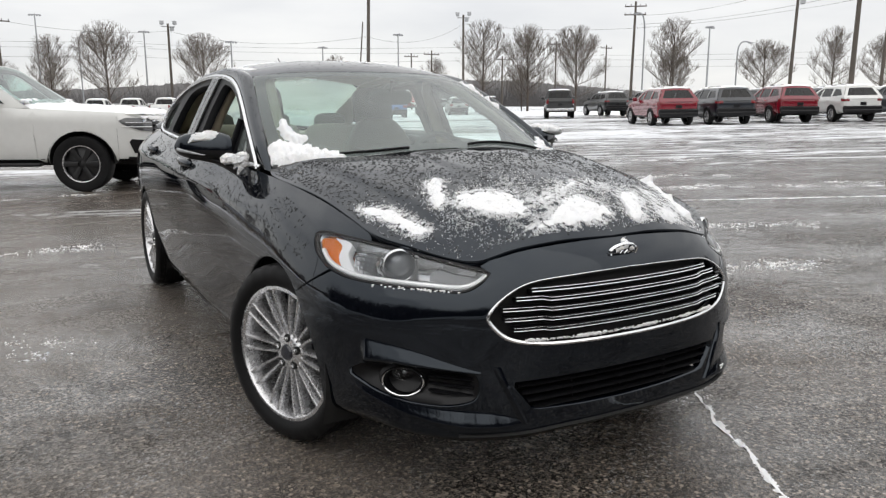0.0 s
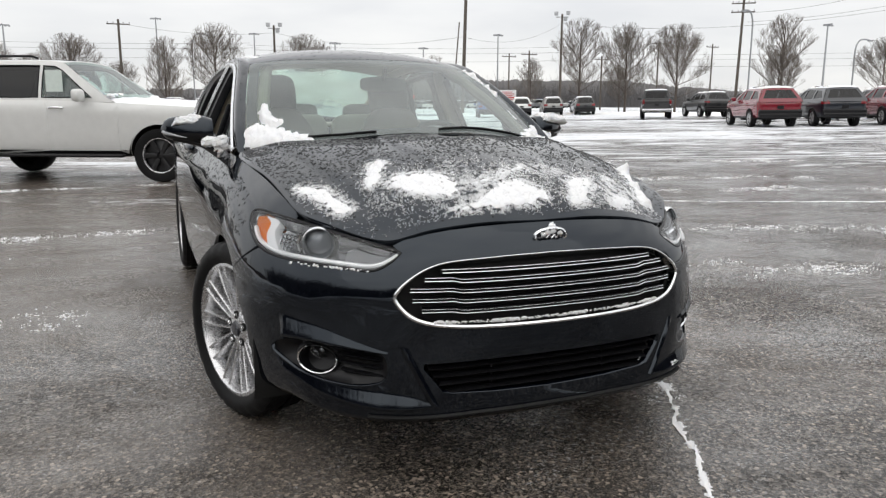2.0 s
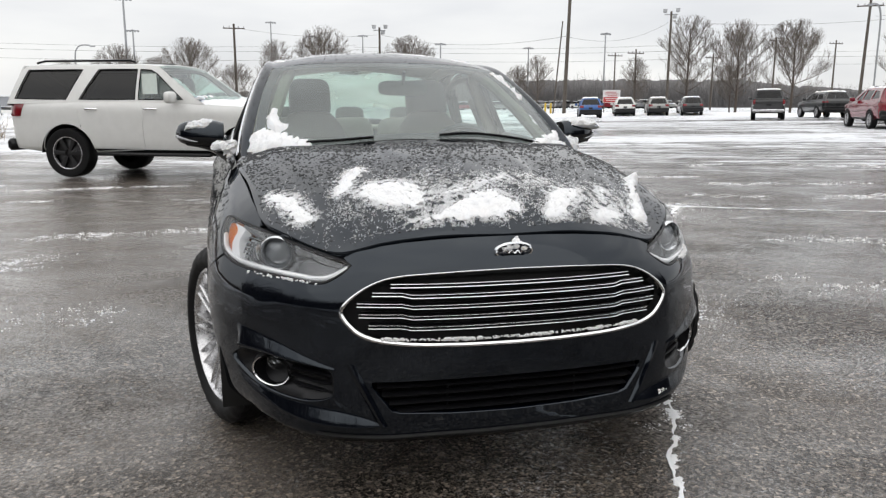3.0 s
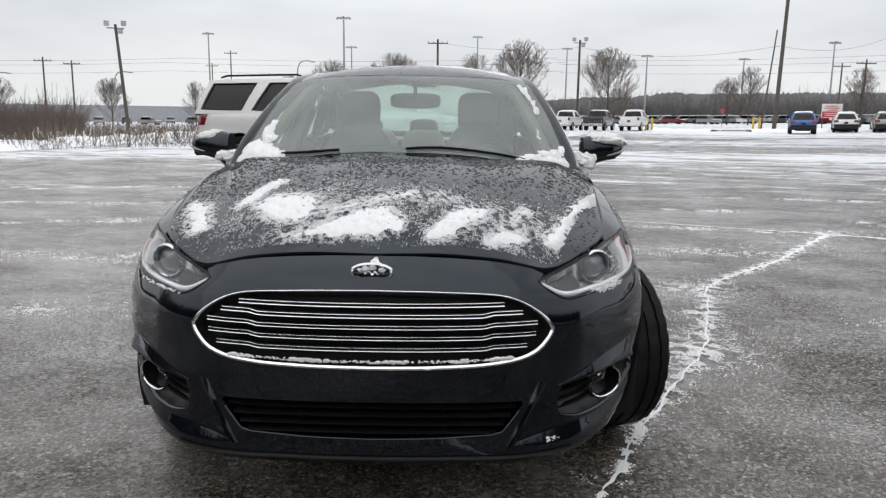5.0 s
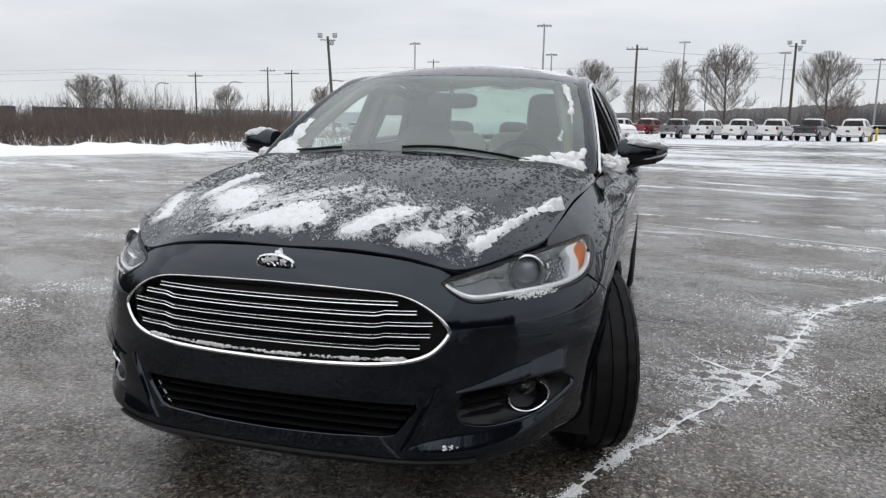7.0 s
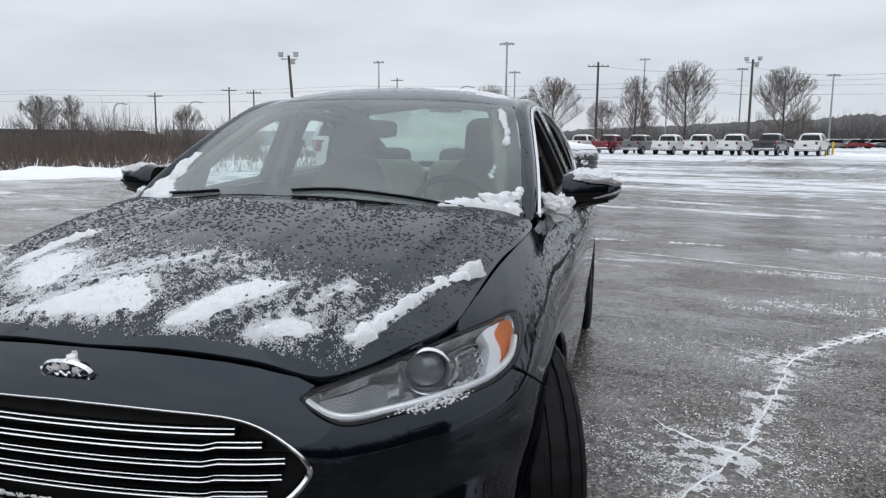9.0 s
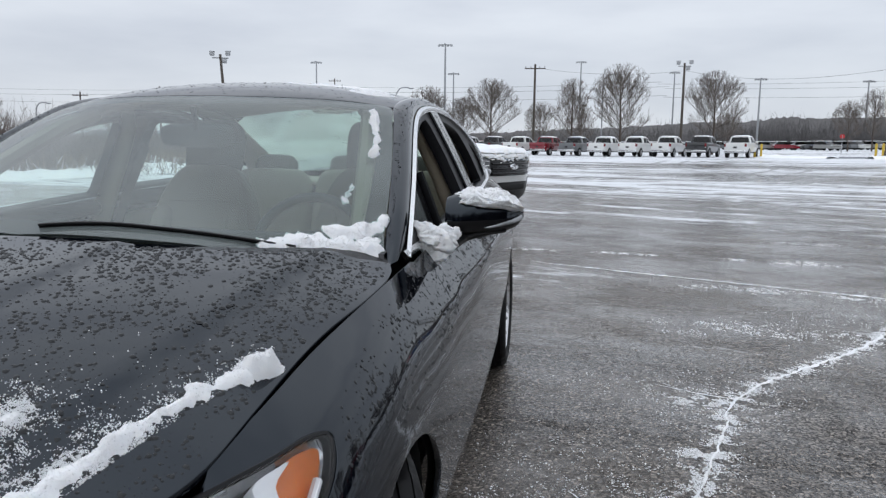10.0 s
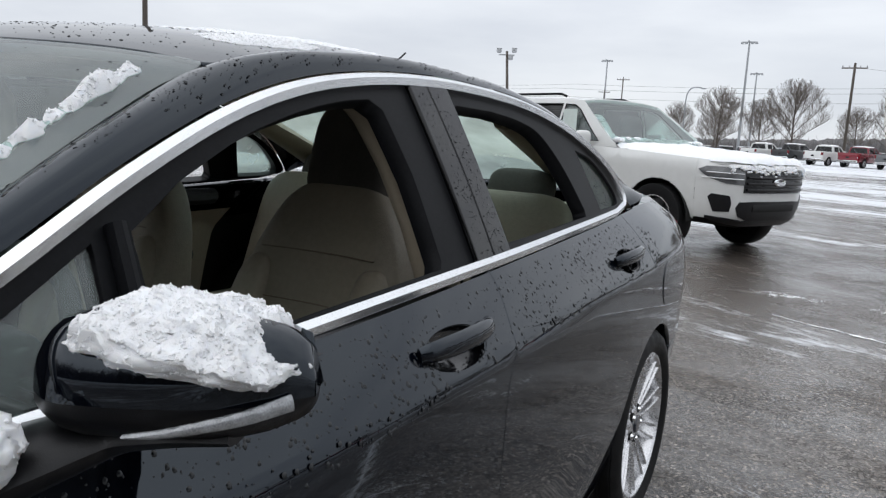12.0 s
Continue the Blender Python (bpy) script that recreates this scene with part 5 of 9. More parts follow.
    wall_ref = spline([(1.085, 0.797), (1.025, 0.785), (1.022, 0.758), (0.972, 0.703), (1.012, 0.709), (1.052, 0.745), (1.058, 0.778), (1.10, 0.798)], 4, True)
    panel("lamp_divider", skin, thin(sided(s, wall_ref), 0.004), LIGHT_STRIP, house, 0.012, (), 0.032, 0.0, lift=-0.005)
    amber = spline([(1.105, 0.799), (1.064, 0.779), (1.064, 0.744), (1.026, 0.712), (1.062, 0.713), (1.118, 0.735), (1.165, 0.768), (1.184, 0.793), (1.15, 0.801)], 4, True)
    panel("turn_signal", skin, thin(sided(s, amber), 0.004), AMBER, house, 0.012, (), 0.010, 0.0, lift=-0.022, label="amber turn signal reflector")
    # gloss brow over the fog lamp and wing under it
    ledge("fog_brow", [(0.535, 0.440), (0.62, 0.463), (0.72, 0.489), (0.82, 0.505), (0.915, 0.518)], [(0.535, 0.434), (0.62, 0.444), (0.72, 0.451), (0.82, 0.455), (0.915, 0.452)], 0.36, s)
    ledge("bumper_wing", [(0.405, 0.277), (0.47, 0.300), (0.55, 0.314), (0.72, 0.322), (0.85, 0.340), (0.950, 0.366)], [(0.405, 0.268), (0.47, 0.264), (0.55, 0.266), (0.72, 0.284), (0.85, 0.314), (0.950, 0.350)], 0.40, s)
# oval badge
b = skin(np.array([(0.0, 0.762)]))[0]
m = pose(b[0], b[1] - 0.006, b[2], 0, 20, -90)
badge = part("badge", Geo().lathe([(0.0, 0.008), (0.045, 0.007), (0.052, 0.004)], 40, m @ Matrix.Diagonal((1, 1.0, 0.47, 1))), BADGE, sedan, "plain oval badge with a chrome rim")
part("badge_rim", Geo().lathe([(0.050, 0.0), (0.052, 0.008), (0.057, 0.009), (0.060, 0.0)], 44, m @ Matrix.Diagonal((1, 1.0, 0.47, 1))), CHROME, badge)
line = spline([(-0.040, -0.004), (-0.030, 0.008), (-0.022, -0.006), (-0.012, 0.004), (-0.002, -0.005), (0.010, 0.005), (0.020, -0.004), (0.032, 0.010), (0.040, 0.0)], 5)
part("badge_scroll", Geo().tube([tuple(m @ Vector((0.009, -x * 0.85, z))) for x, z in line], 0.0026, 6), CHROME, badge)

# ---------------------------------------------------------------- wheels of the sedan
def tyre_geo(radius, width, rim, sides=120, blocks=True):
    """A tyre about the x axis, outer face towards +x, with ribs, grooves and shoulder blocks."""
    h = width / 2
    prof = [(rim - 0.004, -h * 0.80), (rim + 0.018, -h * 0.97), (radius - 0.045, -h * 1.0), (radius - 0.018, -h * 0.93), (radius - 0.006, -h * 0.80)]
    for a, b in ((-0.78, -0.52), (-0.44, -0.06), (0.06, 0.44), (0.52, 0.78)):
        r = radius - 0.004 * abs((a + b) / 2)
        prof += [(r - 0.0075, h * a), (r, h * (a + 0.02)), (r, h * (b - 0.02)), (r - 0.0075, h * b)]
    prof += [(radius - 0.006, h * 0.80), (radius - 0.018, h * 0.93), (radius - 0.045, h * 1.0), (rim + 0.018, h * 0.97), (rim - 0.004, h * 0.80)]
    geo = Geo().lathe(prof, sides)
    if blocks:
        n = len(prof)
        for k in range(n):
            shoulder = abs(prof[k][1]) > h * 0.5 and prof[k][0] > radius - 0.02
            centre = abs(prof[k][1]) < h * 0.46 and prof[k][0] > radius - 0.003
            for j in range(sides):
                shift = int(abs(prof[k][1]) / h * 4)
                if (shoulder and (j + shift) % 4 == 0) or (centre and (j + shift) % 6 == 0):
                    v = Vector(geo.v[k * sides + j])
                    r = math.hypot(v.y, v.z)
                    f = (r - 0.0055) / r
                    geo.v[k * sides + j] = (v.x, v.y * f, v.z * f)
    return geo


def alloy(parent, rim=0.244, face=0.085):
    """A bright alloy wheel with ten split spokes, about the x axis."""
    part("rim_barrel", Geo().lathe([(rim * 0.80, -0.10), (rim * 0.90, -0.095), (rim * 0.93, 0.0), (rim * 0.955, face), (rim * 0.985, face + 0.010), (rim * 1.03, face + 0.008), (rim * 1.035, face - 0.01), (rim * 1.0, face - 0.02), (rim * 0.96, -0.10)], 60), ALLOY, parent)
    part("rim_inside", Geo().lathe([(0.0, -0.035), (rim * 0.55, -0.035), (rim * 0.90, -0.07)], 40), ALLOY_DARK, parent)
    part("brake_disc", Geo().lathe([(0.0, -0.012), (0.075, -0.012), (0.08, -0.02), (0.155, -0.02), (0.157, -0.03)], 40), ALLOY_DARK, parent)
    for i in range(10):
        for half in (-1, 1):
            a0, a1 = radians(36 * i + half * 9.5), radians(36 * i + half * 5.6)
            rows = []
            for k in np.linspace(0, 1, 7):
                r = 0.052 + (rim * 0.965 - 0.052) * k
                a = a0 + (a1 - a0) * k
                wd = 0.0048 + 0.0022 * k
                x = face - 0.028 + 0.026 * k ** 1.6 + 0.006 * math.sin(math.pi * k)
                c, s_ = math.cos(a), math.sin(a)
                rows.append([(x + dx, r * c - q * s_, r * s_ + q * c) for dx, q in ((-0.035, -wd), (0.0, -wd), (0.006, -wd * 0.45), (0.006, wd * 0.45), (0.0, wd), (-0.035, wd))])
            part("spoke", Geo().grid(rows), ALLOY, parent)
    part("wheel_hub", Geo().lathe([(0.0, face - 0.014), (0.036, face - 0.014), (0.056, face - 0.017), (0.070, face - 0.024), (0.075, face - 0.034), (0.077, face - 0.07)], 40), ALLOY, parent)
    part("centre_cap", Geo().lathe([(0.0, face - 0.005), (0.026, face - 0.006), (0.031, face - 0.014)], 28), BADGE, parent, "dark enamel centre cap")
    for i in range(5):
        a = radians(72 * i + 18)
        m = pose(face - 0.018, 0.053 * math.cos(a), 0.053 * math.sin(a))
        part("lug_nut", Geo().lathe([(0.0, 0.013), (0.006, 0.0125), (0.0085, 0.009), (0.0095, -0.01)], 6, m), CHROME, parent)
        # Black disc on the hub paints the shade of a hollow round each nut.
        part("lug_pocket", Geo().lathe([(0.0, 0.0035), (0.0155, 0.0035), (0.0165, -0.02)], 16, m), UNDER, parent)


STEER = 20.0
wheel_at = [(0.800, 0.0, STEER), (-0.800, 0.0, STEER), (0.800, 2.86, 0.0), (-0.800, 2.86, 0.0)]
first = None
for x, y, steer in wheel_at:
    m = pose(x, y, 0.332, 0, 0, steer + (0 if x > 0 else 180)) @ pose(0, 0, 0, 17 * y, 0, 0)
    if first is None:
        first = part("wheel", Geo().lathe([(0.02, -0.05), (0.03, 0.0), (0.0, 0.02)], 16), ALLOY_DARK, None)
        part("tyre", tyre_geo(0.332, 0.218, 0.249), RUBBER, first, "wet black rubber tyre")
        alloy(first)
        wheel = first
        wheel.matrix_basis = m
    else:
        wheel = copy_thing(first, m)
    wheel.parent = sedan

# ---------------------------------------------------------------- sedan: handles, mirrors, wipers, cabin
def pillow(geo, centre, size, m=None, e=0.45, nu=20, nv=12):
    """A rounded cushion (superellipsoid)."""
    pw = lambda v: math.copysign(abs(v) ** e, v)
    k = len(geo.v)
    base = (m if m is not None else Matrix()) @ pose(*centre)
    for j in range(nv + 1):
        a = -math.pi / 2 + math.pi * j / nv
        for i in range(nu):
            b = 2 * math.pi * i / nu
            geo.v.append(tuple(base @ Vector((size[0] / 2 * pw(math.cos(a)) * pw(math.cos(b)), size[1] / 2 * pw(math.cos(a)) * pw(math.sin(b)), size[2] / 2 * pw(math.sin(a))))))
    for j in range(nv):
        for i in range(nu):
            geo.f.append((k + j * nu + i, k + j * nu + (i + 1) % nu, k + (j + 1) * nu + (i + 1) % nu, k + (j + 1) * nu + i))
    return geo


BACK_SET = {1: 0.085, -1: 0.02}
for s in (1, -1):
    for end in ("front", "rear"):
        y, z = HANDLES[end]
        hp = lambda dy, dz, out: tuple(skin(np.array([(s * plan_u(y=y + dy), z + dz)]))[0] + np.array([s * out, 0, 0]))
        cup = np.array(sided(s, recess(1, y, z)))
        panel("handle_cup", skin, cup, GLOSS, doors[s, end], 0.015, (), 0.0, -0.002, bump=lambda p, c=cup: -0.030 * np.clip(near(c, p) / 0.022, 0, 1) ** 0.7)
        line = spline([hp(-0.118, -0.002, 0.004), hp(-0.10, 0.002, 0.018), hp(-0.04, 0.006, 0.032), hp(0.04, 0.008, 0.034), hp(0.098, 0.008, 0.024), hp(0.122, 0.006, 0.006)], 6)
        r = [(0.009 + 0.005 * math.sin(math.pi * i / (len(line) - 1)), 0.014 + 0.006 * math.sin(math.pi * i / (len(line) - 1))) for i in range(len(line))]
        part("door_handle", Geo().tube([tuple(p) for p in line], r, 12), PAINT, doors[s, end])
    cover = [(plan_u(y=y), z) for y, z in [(2.96 + 0.075 * math.cos(a), 0.815 + 0.075 * math.sin(a)) for a in np.linspace(0, 2 * math.pi, 24, endpoint=False)]]
    panel("fuel_door" if s > 0 else "charge_cover", skin, np.array(sided(s, cover)), PAINT, sedan, 0.03, (), 0.004, 0.0, lift=0.0025)
    # door mirror
    root = None
    rows_u, rows_l = [], []
    for k in np.linspace(0, 1, 15):
        x = 0.842 + 0.215 * k
        swell = (1 - max(0, (k - 0.62) / 0.38) ** 2.6) ** 0.5 * (0.80 + 0.20 * min(1, k / 0.18)) if k < 1 else 0.02
        y0, y1 = 0.675 + BACK_SET[s] + 0.105 * k ** 1.6, 0.842 + BACK_SET[s] + 0.03 * k
        yc, hy = (y0 + y1) / 2, (y1 - y0) / 2 * swell
        zc, hz = 1.046 + 0.006 * k, (0.066 - 0.014 * k) * swell
        up, lo = [], []
        for a in np.linspace(0, math.pi, 15):
            c, sn = math.cos(a), math.sin(a)
            q = lambda v, e: math.copysign(abs(v) ** e, v)
            up.append((s * x, yc + hy * q(c, 0.75), zc - 0.016 + (hz + 0.014) * q(sn, 0.85)))
            lo.append((s * x, yc + hy * q(c, 0.75), zc - 0.016 - (hz * 0.72) * q(sn, 0.9)))
        rows_u.append(up)
        rows_l.append(lo)
    mirror_body = part("door_mirror", Geo().grid(rows_u), PAINT, sedan, "black door mirror with a clear turn signal")
    part("mirror_base", Geo().grid(rows_l), TRIM, mirror_body)
    geo = Geo().add([rows_u[0][i] for i in range(15)] + [rows_l[0][14 - i] for i in range(1, 14)], [tuple(range(28))])
    part("mirror_inner_wall", geo, TRIM, mirror_body)
    line = spline([(s * x, y + BACK_SET[s], z) for x, y, z in ((0.955, 0.699, 1.013), (0.98, 0.711, 1.017), (1.01, 0.732, 1.024), (1.035, 0.76, 1.030), (1.052, 0.800, 1.036))], 6)
    part("mirror_signal", Geo().tube([tuple(p) for p in line], [(0.004, 0.002 + 0.0060 * (i / (len(line) - 1)) ** 0.8) for i in range(len(line))], 10), SIGNAL, mirror_body, "clear faceted signal strip")
    line = spline([(s * x, y + BACK_SET[s] * k, z) for x, y, z, k in ((0.80, 0.715, 0.945, 0.3), (0.835, 0.735, 0.965, 0.6), (0.875, 0.755, 0.985, 1), (0.94, 0.775, 1.0, 1), (1.0, 0.795, 1.005, 1))], 6)
    part("mirror_arm", Geo().tube([tuple(p) for p in line], [(0.060 - 0.025 * i / (len(line) - 1), 0.034 - 0.022 * i / (len(line) - 1)) for i in range(len(line))], 12), TRIM, mirror_body)
    part("mirror_glass", Geo().add([(s * x, 0.853 + BACK_SET[s], z) for x, z in ((0.855, 1.00), (0.855, 1.095), (0.95, 1.10), (1.03, 1.085), (1.045, 1.04), (1.02, 1.005), (0.93, 0.99))], [(0, 1, 2, 3, 4, 5, 6)]), MIRROR, mirror_body)
    sail = np.array([(0.575, 0.975), (0.665, 1.038), (0.725, 1.070), (0.730, 0.982), (0.66, 0.972)])
    side = lambda p, f=(s, 1, 1): cabin(p) * f
    panel("sail_panel", side, sail, TRIM, sedan, 0.03, (), 0.01, 0.0, flip=s < 0, lift=0.002)
    part("window_divider", Geo().tube([tuple(p) for p in side(np.array([(0.938, 0.985), (0.940, 1.08), (0.943, 1.158)]))], (0.012, 0.014), 8), FRAME, sedan)

# wipers and antenna
for line in ([(0.03, 0.176), (0.147, 0.203), (0.297, 0.233), (0.394, 0.263), (0.501, 0.305), (0.56, 0.335)], [(-0.50, 0.322), (-0.45, 0.290), (-0.357, 0.238), (-0.24, 0.200)]):
    p = top(spline(line, 6)) + (0, 0, 0.009)
    arm = part("wiper", Geo().tube([tuple(q) for q in p], [(0.004, 0.003) for _ in p], 8), TRIM, sedan, "black wiper resting on the windscreen")
    part("wiper_blade", Geo().tube([tuple(q) for q in top(spline([(x, y + 0.004) for x, y in line], 6)) + (0, 0, 0.003)], (0.003, 0.004), 6), RUBBER, arm)
mast = part("roof_antenna", Geo().tube([(0, 2.46, 1.415), (0, 2.52, 1.455), (0, 2.66, 1.545)], [0.007, 0.004, 0.003], 8), TRIM, sedan)
part("antenna_foot", Geo().lathe([(0.0, 0.03), (0.012, 0.025), (0.022, 0.0)], 14, pose(0, 2.45, 1.405, 0, -90, 0)), GLOSS, mast)

# cabin: floor, dash, seats, trim
part("cabin_floor", Geo().box((0, 1.75, 0.36), (1.45, 2.3, 0.05), 0.02).box((0, 2.95, 0.75), (1.35, 0.5, 0.55), 0.05), CHARCOAL, sedan, "charcoal carpet")
geo = Geo()
rows = []
for x in np.linspace(-0.74, 0.74, 17):
    b = 1 - 0.35 * (x / 0.74) ** 2
    rows.append([(x, 0.42, 0.90), (x, 0.46, 0.985 - 0.02 * (1 - b)), (x, 0.62, 1.00 - 0.03 * (1 - b)), (x, 0.80, 0.985 - 0.03 * (1 - b)), (x, 0.90, 0.93), (x, 0.92, 0.80), (x, 0.86, 0.66), (x, 0.80, 0.45)])
part("dashboard", Geo().grid(rows), CHARCOAL, sedan)
part("console", Geo().box((0, 1.35, 0.55), (0.24, 0.9, 0.30), 0.05).box((0, 0.90, 0.75), (0.30, 0.12, 0.30), 0.03), CHARCOAL, sedan)
m = pose(0.37, 0.985, 0.90, 65, 0, 0)
steer = part("steering_wheel", Geo().tube([tuple(m @ Vector((0.185 * math.cos(a), 0.185 * math.sin(a), 0))) for a in np.linspace(0, 2 * math.pi, 40, endpoint=False)], 0.016, 10, False, True), CHARCOAL, sedan)
part("steering_hub", pillow(Geo(), (0, -0.01, -0.015), (0.20, 0.16, 0.06), m, 0.6), CHARCOAL, steer)
for a in (0, 180, 250, 290):
    part("steering_spoke", Geo().tube([tuple(m @ Vector((r * math.cos(radians(a)), r * math.sin(radians(a)), -0.01))) for r in (0.06, 0.17)], (0.014, 0.008), 8), CHARCOAL, steer)


SEAM = material("seam_thread", (0.16, 0.12, 0.085), 0.7, 0.0, 0.1, 30.0)


def seat(x, y, cover, wide=0.50, tall=0.62):
    geo = pillow(Geo(), (x, y + 0.0, 0.545), (wide + 0.02, 0.52, 0.17), None, 0.40)
    ob = part("seat", geo, LEATHER, sedan, "beige leather seat")
    lean = pose(x, y + 0.24, 0.60, -17, 0, 0)
    back_geo = pillow(Geo(), (0, 0, tall / 2 - 0.06), (wide, 0.15, tall), None, 0.42, 32, 20)
    taper = lambda z: np.interp(z, [0.0, 0.30, tall - 0.10, tall], [1.06, 1.0, 0.66, 0.54])
    back_geo.v = [tuple(lean @ Vector((vx * taper(vz), vy, vz))) for vx, vy, vz in back_geo.v]
    part("seat_back", back_geo, LEATHER, ob)
    for q in (-1, 1):
        part("side_bolster", pillow(Geo(), (q * wide * 0.41, -0.045, tall / 2 - 0.16), (0.10, 0.13, tall * 0.62), lean @ pose(0, 0, 0, 0, -q * 7, 0), 0.6), LEATHER, ob)
        part("cushion_bolster", pillow(Geo(), (x + q * wide * 0.46, y, 0.60), (0.10, 0.46, 0.12), None, 0.6), LEATHER, ob)
    for z in (0.14, 0.26, 0.38):
        part("seam", Geo().tube([tuple(lean @ Vector((t, -0.077, z + 0.004 * math.cos(9 * t)))) for t in np.linspace(-wide * 0.33, wide * 0.33, 9)], 0.0016, 6), SEAM, ob)
    rest = part("headrest", pillow(Geo(), (0, 0.012, tall + 0.020), (0.250, 0.125, 0.255), lean, 0.48, 28, 18), cover, ob)
    for q in (-0.06, 0.06):
        part("headrest_post", Geo().tube([tuple(lean @ Vector((q, 0.01, tall - 0.1))), tuple(lean @ Vector((q, 0.01, tall + 0.0)))], 0.006, 8), CHROME, rest)
    return ob


seat(0.37, 1.47, CLOTH_DARK)
seat(-0.36, 1.45, CLOTH_DARK)
bench = part("rear_bench", pillow(Geo(), (0, 2.30, 0.57), (1.34, 0.52, 0.18), None, 0.35), LEATHER, sedan, "beige leather rear bench")
lean = pose(0, 2.56, 0.62, -22, 0, 0)
for x, wd in ((-0.42, 0.48), (0, 0.32), (0.42, 0.48)):
    part("bench_back", pillow(Geo(), (x, 0, 0.22), (wd, 0.14, 0.56), lean, 0.4, 24, 14), LEATHER, bench)
    part("rear_headrest", pillow(Geo(), (x, 0.03, 0.525), (0.24 if x else 0.21, 0.10, 0.145), lean, 0.55, 20, 12), CLOTH_DARK, bench)
part("parcel_shelf", Geo().box((0, 2.98, 1.015), (1.30, 0.55, 0.03), 0.01), BEIGE, sedan)
for s in (1, -1):
    card = [(plan_u(y=y), z) for y, z in ((0.75, 0.42), (1.66, 0.40), (1.66, 0.965), (0.75, 0.945))]
    panel("door_card", skin, np.array(sided(s, card)), BEIGE, sedan, 0.08, (), 0.0, 0.0, flip=True, lift=0.085)
    card = [(plan_u(y=y), z) for y, z in ((1.80, 0.42), (2.45, 0.42), (2.60, 0.99), (1.80, 0.97))]
    panel("door_card", skin, np.array(sided(s, card)), BEIGE, sedan, 0.08, (), 0.0, 0.0, flip=True, lift=0.085)
    for y0, y1, z in ((0.85, 1.60, 0.72), (1.85, 2.42, 0.76)):
        part("armrest", pillow(Geo(), (s * 0.80, (y0 + y1) / 2, z), (0.09, y1 - y0, 0.07), None, 0.5), CHARCOAL, sedan)
    for y0, y1, z in ((0.75, 1.68, 0.955), (1.80, 2.52, 0.985)):
        part("door_cap", Geo().box((s * (0.800 if y0 < 1 else 0.765), (y0 + y1) / 2, z), (0.075 if y0 < 1 else 0.06, y1 - y0, 0.06), 0.02), CHARCOAL, sedan)
    side = lambda p, f=(s, 1, 1): cabin(p) * f
    inner_b = [tuple(p) for p in side(np.array([(1.655, 0.90), (1.650, 1.1), (1.635, 1.22), (1.605, 1.31), (1.550, 1.365)])) - np.array([(s * 0.070, 0, 0)])]
    part("pillar_trim", Geo().tube(inner_b, [(0.020, 0.050), (0.020, 0.044), (0.020, 0.040), (0.020, 0.036), (0.020, 0.03)], 12), BEIGE, sedan)
    belt_line = [tuple(p) for p in side(np.array([(1.76, 0.75), (1.76, 1.0), (1.76, 1.22)])) - np.array([(s * 0.100, 0, 0)])]
    part("seat_belt", Geo().tube(belt_line, (0.003, 0.023), 6), CHARCOAL, sedan)
    a_in = [tuple(p) for p in top(np.array([(0.655, 0.52), (0.60, 0.80), (0.545, 1.06), (0.51, 1.20)])) * (s, 1, 1) - np.array([(0, -0.03, 0.045)])]
    part("pillar_trim", Geo().tube(a_in, (0.030, 0.028), 8), BEIGE, sedan)
    c_in = [tuple(p) for p in top(np.array([(0.53, 2.40), (0.55, 2.65), (0.58, 2.95), (0.60, 3.12)])) * (s, 1, 1) - np.array([(0, 0, 0.05)])]
    part("pillar_trim", Geo().tube(c_in, [(0.05, 0.03), (0.07, 0.03), (0.10, 0.03), (0.12, 0.04)], 8), BEIGE, sedan)
    rail_in = [tuple(p) for p in top(np.array([(0.52, 1.22), (0.515, 1.5), (0.51, 1.9), (0.515, 2.3), (0.53, 2.42)])) * (s, 1, 1) - np.array([(0, 0, 0.035)])]
    part("roof_trim", Geo().tube(rail_in, (0.05, 0.022), 8), HEADLINER, sedan)
head = spline([(0, 1.06), (0.3, 1.11), (0.50, 1.21), (0.53, 1.5), (0.53, 2.3), (0.45, 2.38), (0, 2.36)], 5)
panel("headliner", top, both(head), HEADLINER, sedan, 0.08, (), 0.0, 0.0, flip=True, lift=0.03)
rear_view = part("rear_view_mirror", pillow(Geo(), (0.03, 0.94, 1.262), (0.25, 0.035, 0.075), None, 0.5), CHARCOAL, sedan)
part("mirror_stalk", Geo().tube([(0.03, 0.93, 1.28), (0.03, 0.91, 1.345)], 0.010, 8), CHARCOAL, rear_view)

# ---------------------------------------------------------------- snow, grains and water beads on the sedan
def rough(outline, amount, seed, step=0.010):
    """An outline with ragged edges."""
    p = resample(np.array(spline(outline, 6, True)), step)
    d = np.array([noise.noise(Vector((q[0] * 40 + seed, q[1] * 40, 0.3))) + 0.6 * noise.noise(Vector((q[0] * 110, q[1] * 110 + seed, 0.7))) for q in p])
    c = p.mean(0)
    n = shrink(p, 1.0) - p
    return thin(p + n * (d * amount)[:, None], step * 0.4)


